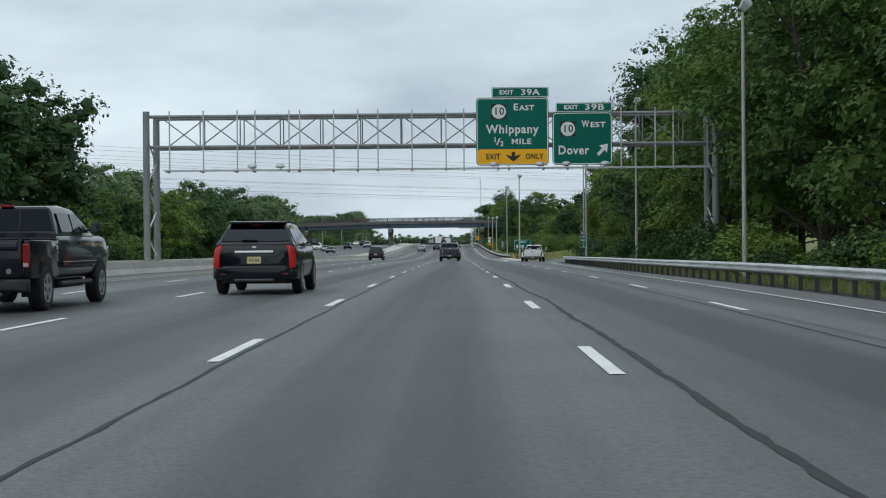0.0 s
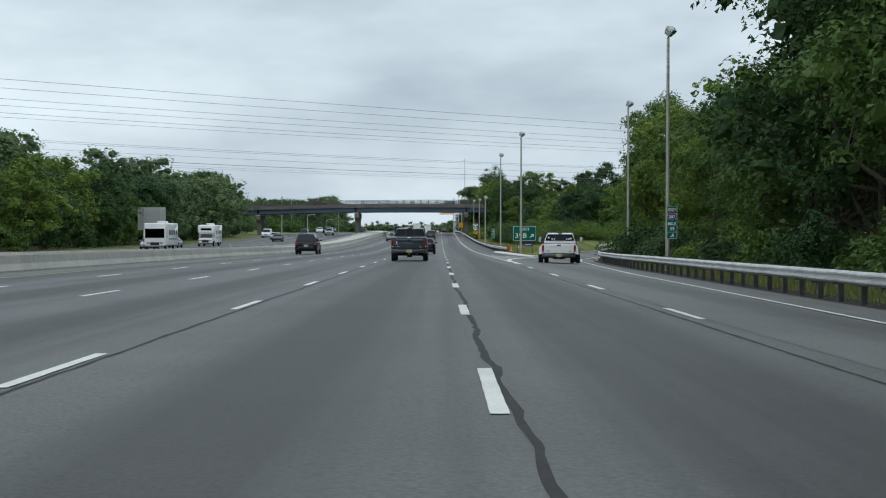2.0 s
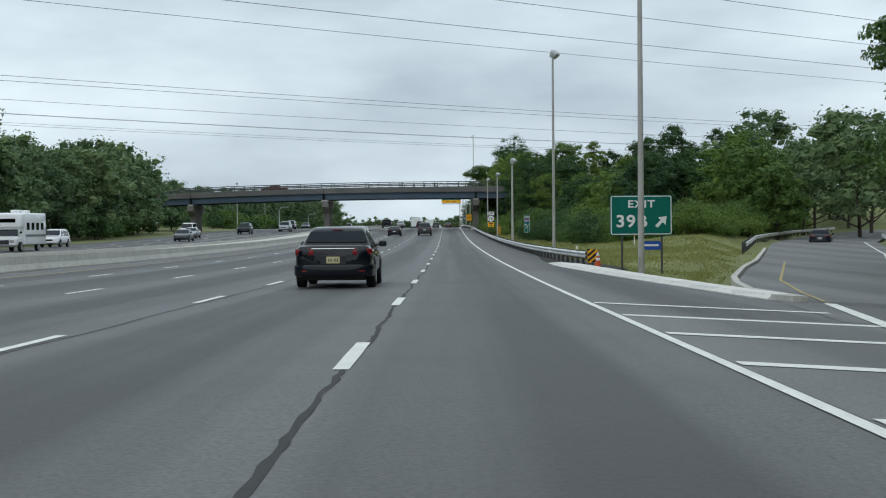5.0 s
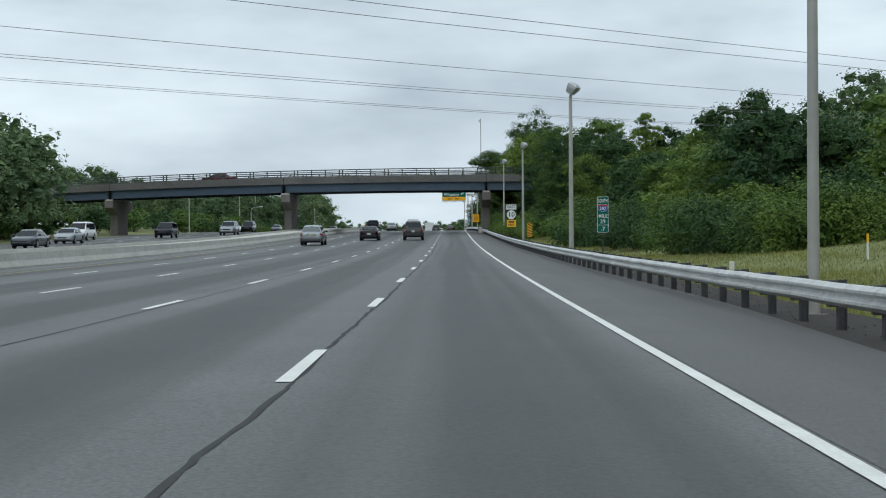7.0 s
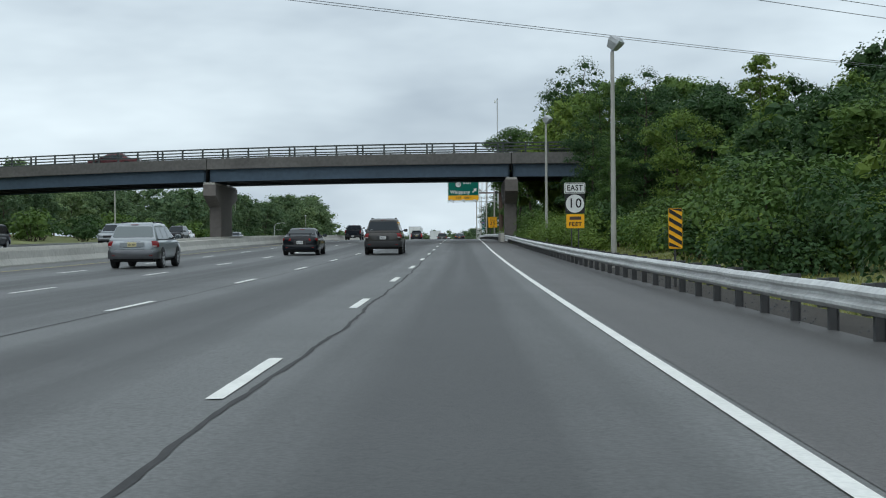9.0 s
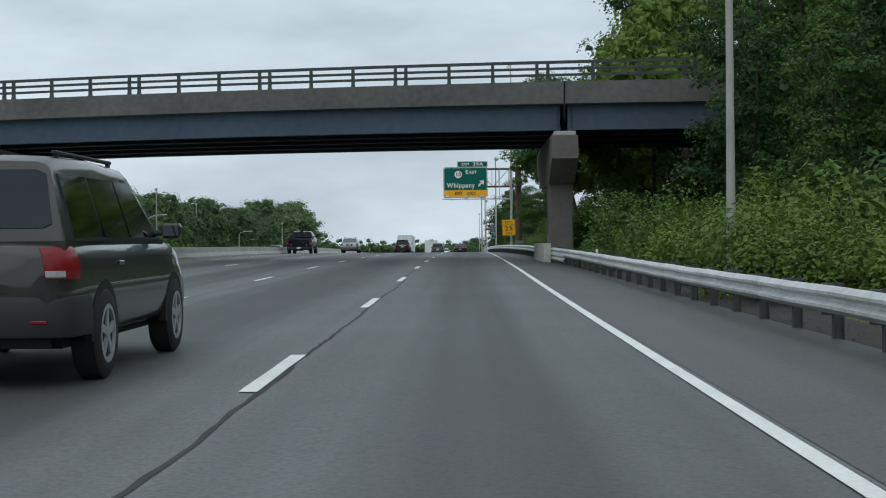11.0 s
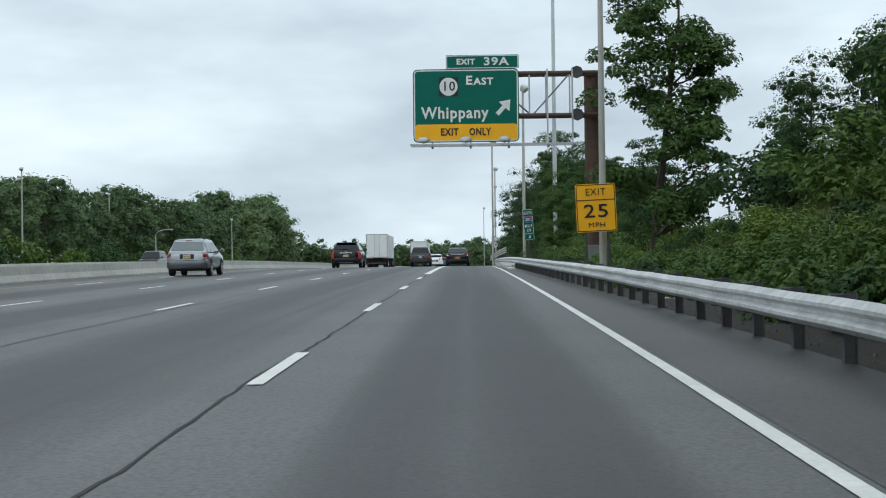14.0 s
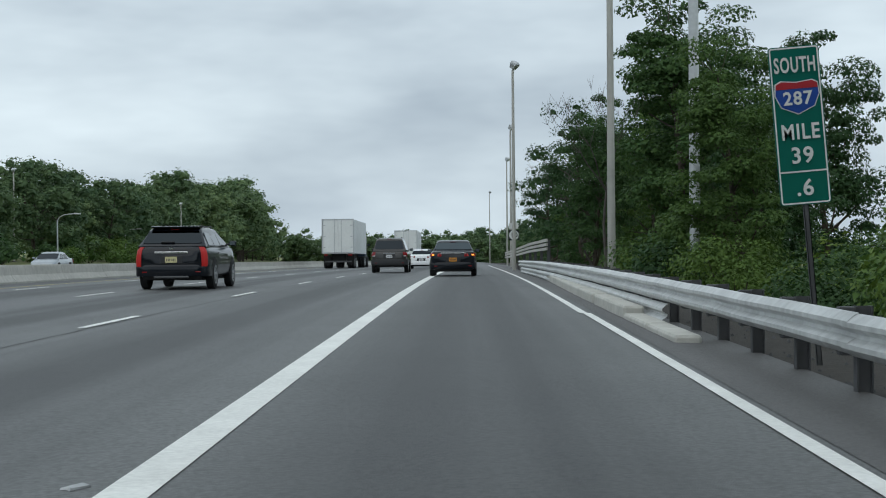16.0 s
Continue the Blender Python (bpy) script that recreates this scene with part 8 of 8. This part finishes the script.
def motorhome(x, y, label, overcab):
    c = thing("motorhome", label, "motorhome", "motorhomes")
    w, L, H = 1.22, 8.0, 3.15
    y0 = 1.0 if overcab else 0.0
    b = part("body", Mesh().box(-w, w, y0 + (0.9 if overcab else 0.0), L, 0.55, H), P_WHITE, c)
    bevelled(b, 0.12, 3)
    if overcab:
        bevelled(part("overcab", Mesh().box(-w, w, y0 - 0.1, y0 + 1.0, 1.95, H - 0.08), P_WHITE, c), 0.14, 3)
        bevelled(part("cab", Mesh().loft([ring(0.98, 0.4, 1.15, 0.0), ring(1.0, 0.4, 1.25, 0.6), ring(1.0, 0.4, 1.3, 2.0)]), P_WHITE, c), 0.05)
        part("windscreen", Mesh().add([(-0.88, 0.95, 1.26), (0.88, 0.95, 1.26), (0.85, 1.25, 1.9), (-0.85, 1.25, 1.9)], [(0, 1, 2, 3)]), M_GLASS, c)
        part("overcab_window", Mesh().box(-0.75, 0.75, y0 - 0.13, y0 - 0.1, 2.35, 2.65, bev=0.012), M_GLASS, c)
        part("cab_roof", Mesh().box(-0.95, 0.95, 1.2, 2.0, 1.28, 1.95), P_WHITE, c)
    else:
        part("windscreen", Mesh().box(-1.1, 1.1, -0.03, 0.01, 1.45, 2.5, bev=0.012), M_GLASS, c)
    for s in (-1, 1):
        a, q = sorted((s * 0.55, s * 0.9))
        part("headlamp", Mesh().box(a, q, -0.05, 0.03, 0.75, 0.95, bev=0.02), M_CLEAR, c)
        for k in range(4):
            yy = 2.4 + k * 1.35
            part("side_window", Mesh().box(s * w - 0.012, s * w + 0.012, yy, yy + 0.75, 1.75, 2.35), M_GLASS, c)
        part("side_stripe", Mesh().box(s * w - 0.008, s * w + 0.008, 2.1, L - 0.2, 1.2, 1.38), M_BADGE, c)
        for yy in (1.1, L - 2.2):
            wheel(c, s * (w - 0.15), yy, 0.4, 0.26, s)
        mirrors(c, 1.05, 0.9, 1.45, P_WHITE, True) if s == 1 else None
    part("grille", Mesh().box(-0.5, 0.5, -0.06, 0.02, 0.6, 0.95, bev=0.02), M_TRIM, c)
    part("bumper", Mesh().box(-1.05, 1.05, -0.12, 0.1, 0.38, 0.58, bev=0.04), M_BADGE, c)
    for yy in (3.2, 5.6):
        part("roof_vent", Mesh().box(-0.35, 0.35, yy, yy + 0.9, H, H + 0.25, bev=0.06), P_WHITE, c)
    c.matrix_basis = pose(x, y, zr(y)) 
    return c


motorhome(-33.0, 229, "white and grey class A motorhome coming the other way", False)
motorhome(-34.4, 273, "white overcab motorhome with a dark stripe, oncoming", True)


def semi_trailer(x, y, label):
    c = thing("semi_trailer_truck", label, "truck", "box trucks")
    w = 1.29
    box = part("trailer_box", Mesh().box(-w, w, 0, 14.5, 1.22, 4.05, bev=0.03), mat("trailer_white", (0.78, 0.80, 0.80), 0.5, 0.1, 0.14, 3, 0.4), c)
    for s in (-1, 1):
        a, b = sorted((s * 0.02, s * (w - 0.07)))
        d = part("rear_door", Mesh().box(a, b, -0.05, -0.003, 1.32, 3.95, bev=0.015), M_SIGN_W, c)
        part("lock_rod", Mesh().tube((s * 0.28, -0.075, 1.3), (s * 0.28, -0.075, 3.95), 0.02, n=6), M_GALV, d)
        for z in (1.7, 2.6, 3.5):
            part("hinge", Mesh().box(s * (w - 0.18) - 0.08, s * (w - 0.18) + 0.08, -0.07, -0.05, z, z + 0.07), M_GALV, d)
        part("tail_lamp", Mesh().box(min(s * 0.85, s * 1.15), max(s * 0.85, s * 1.15), -0.04, 0.0, 1.05, 1.16, bev=0.012), M_TAIL, c)
        part("frame_edge", Mesh().box(s * w - 0.05, s * w + 0.012, -0.06, 0.06, 1.2, 4.07), M_GALV, c)
        for yy in (1.4, 2.7, 12.6, 13.9, 17.2):
            for dx in ((0.15, 0.46) if yy < 15 else (0.15,)):
                wheel(c, s * (w - dx), yy, 0.51, 0.27, s)
        part("mudflap", Mesh().box(s * 0.95 - 0.3, s * 0.95 + 0.3, 0.55, 0.57, 0.3, 1.1), M_UNDER, c)
    part("top_frame", Mesh().box(-w, w, -0.06, 0.06, 3.97, 4.07), M_GALV, c)
    part("under_guard", Mesh().box(-1.1, 1.1, 0.0, 0.1, 0.5, 0.62, bev=0.01), M_POST, c)
    part("bogie", Mesh().box(-0.6, 0.6, 0.6, 13.9, 0.6, 1.2), M_UNDER, c)
    cabp = part("cab", Mesh().loft([ring(1.15, 0.6, 3.3, 15.2, 0.95, 0.9), ring(1.2, 0.6, 3.4, 16.8, 0.95, 0.85), ring(1.15, 0.6, 2.2, 17.4, 0.95, 0.9), ring(1.0, 0.6, 1.9, 18.6, 0.9, 0.9)]), P_BLUE, c)
    bevelled(cabp, 0.08)
    mirrors(c, 1.2, 16.9, 2.0, M_TRIM, True)
    c.matrix_basis = spot(x, y)
    return c


semi_trailer(-8.95, 602, "white box semi-trailer truck seen from its rear doors")
semi_trailer(-5.4, 650, "white box semi-trailer truck far ahead")
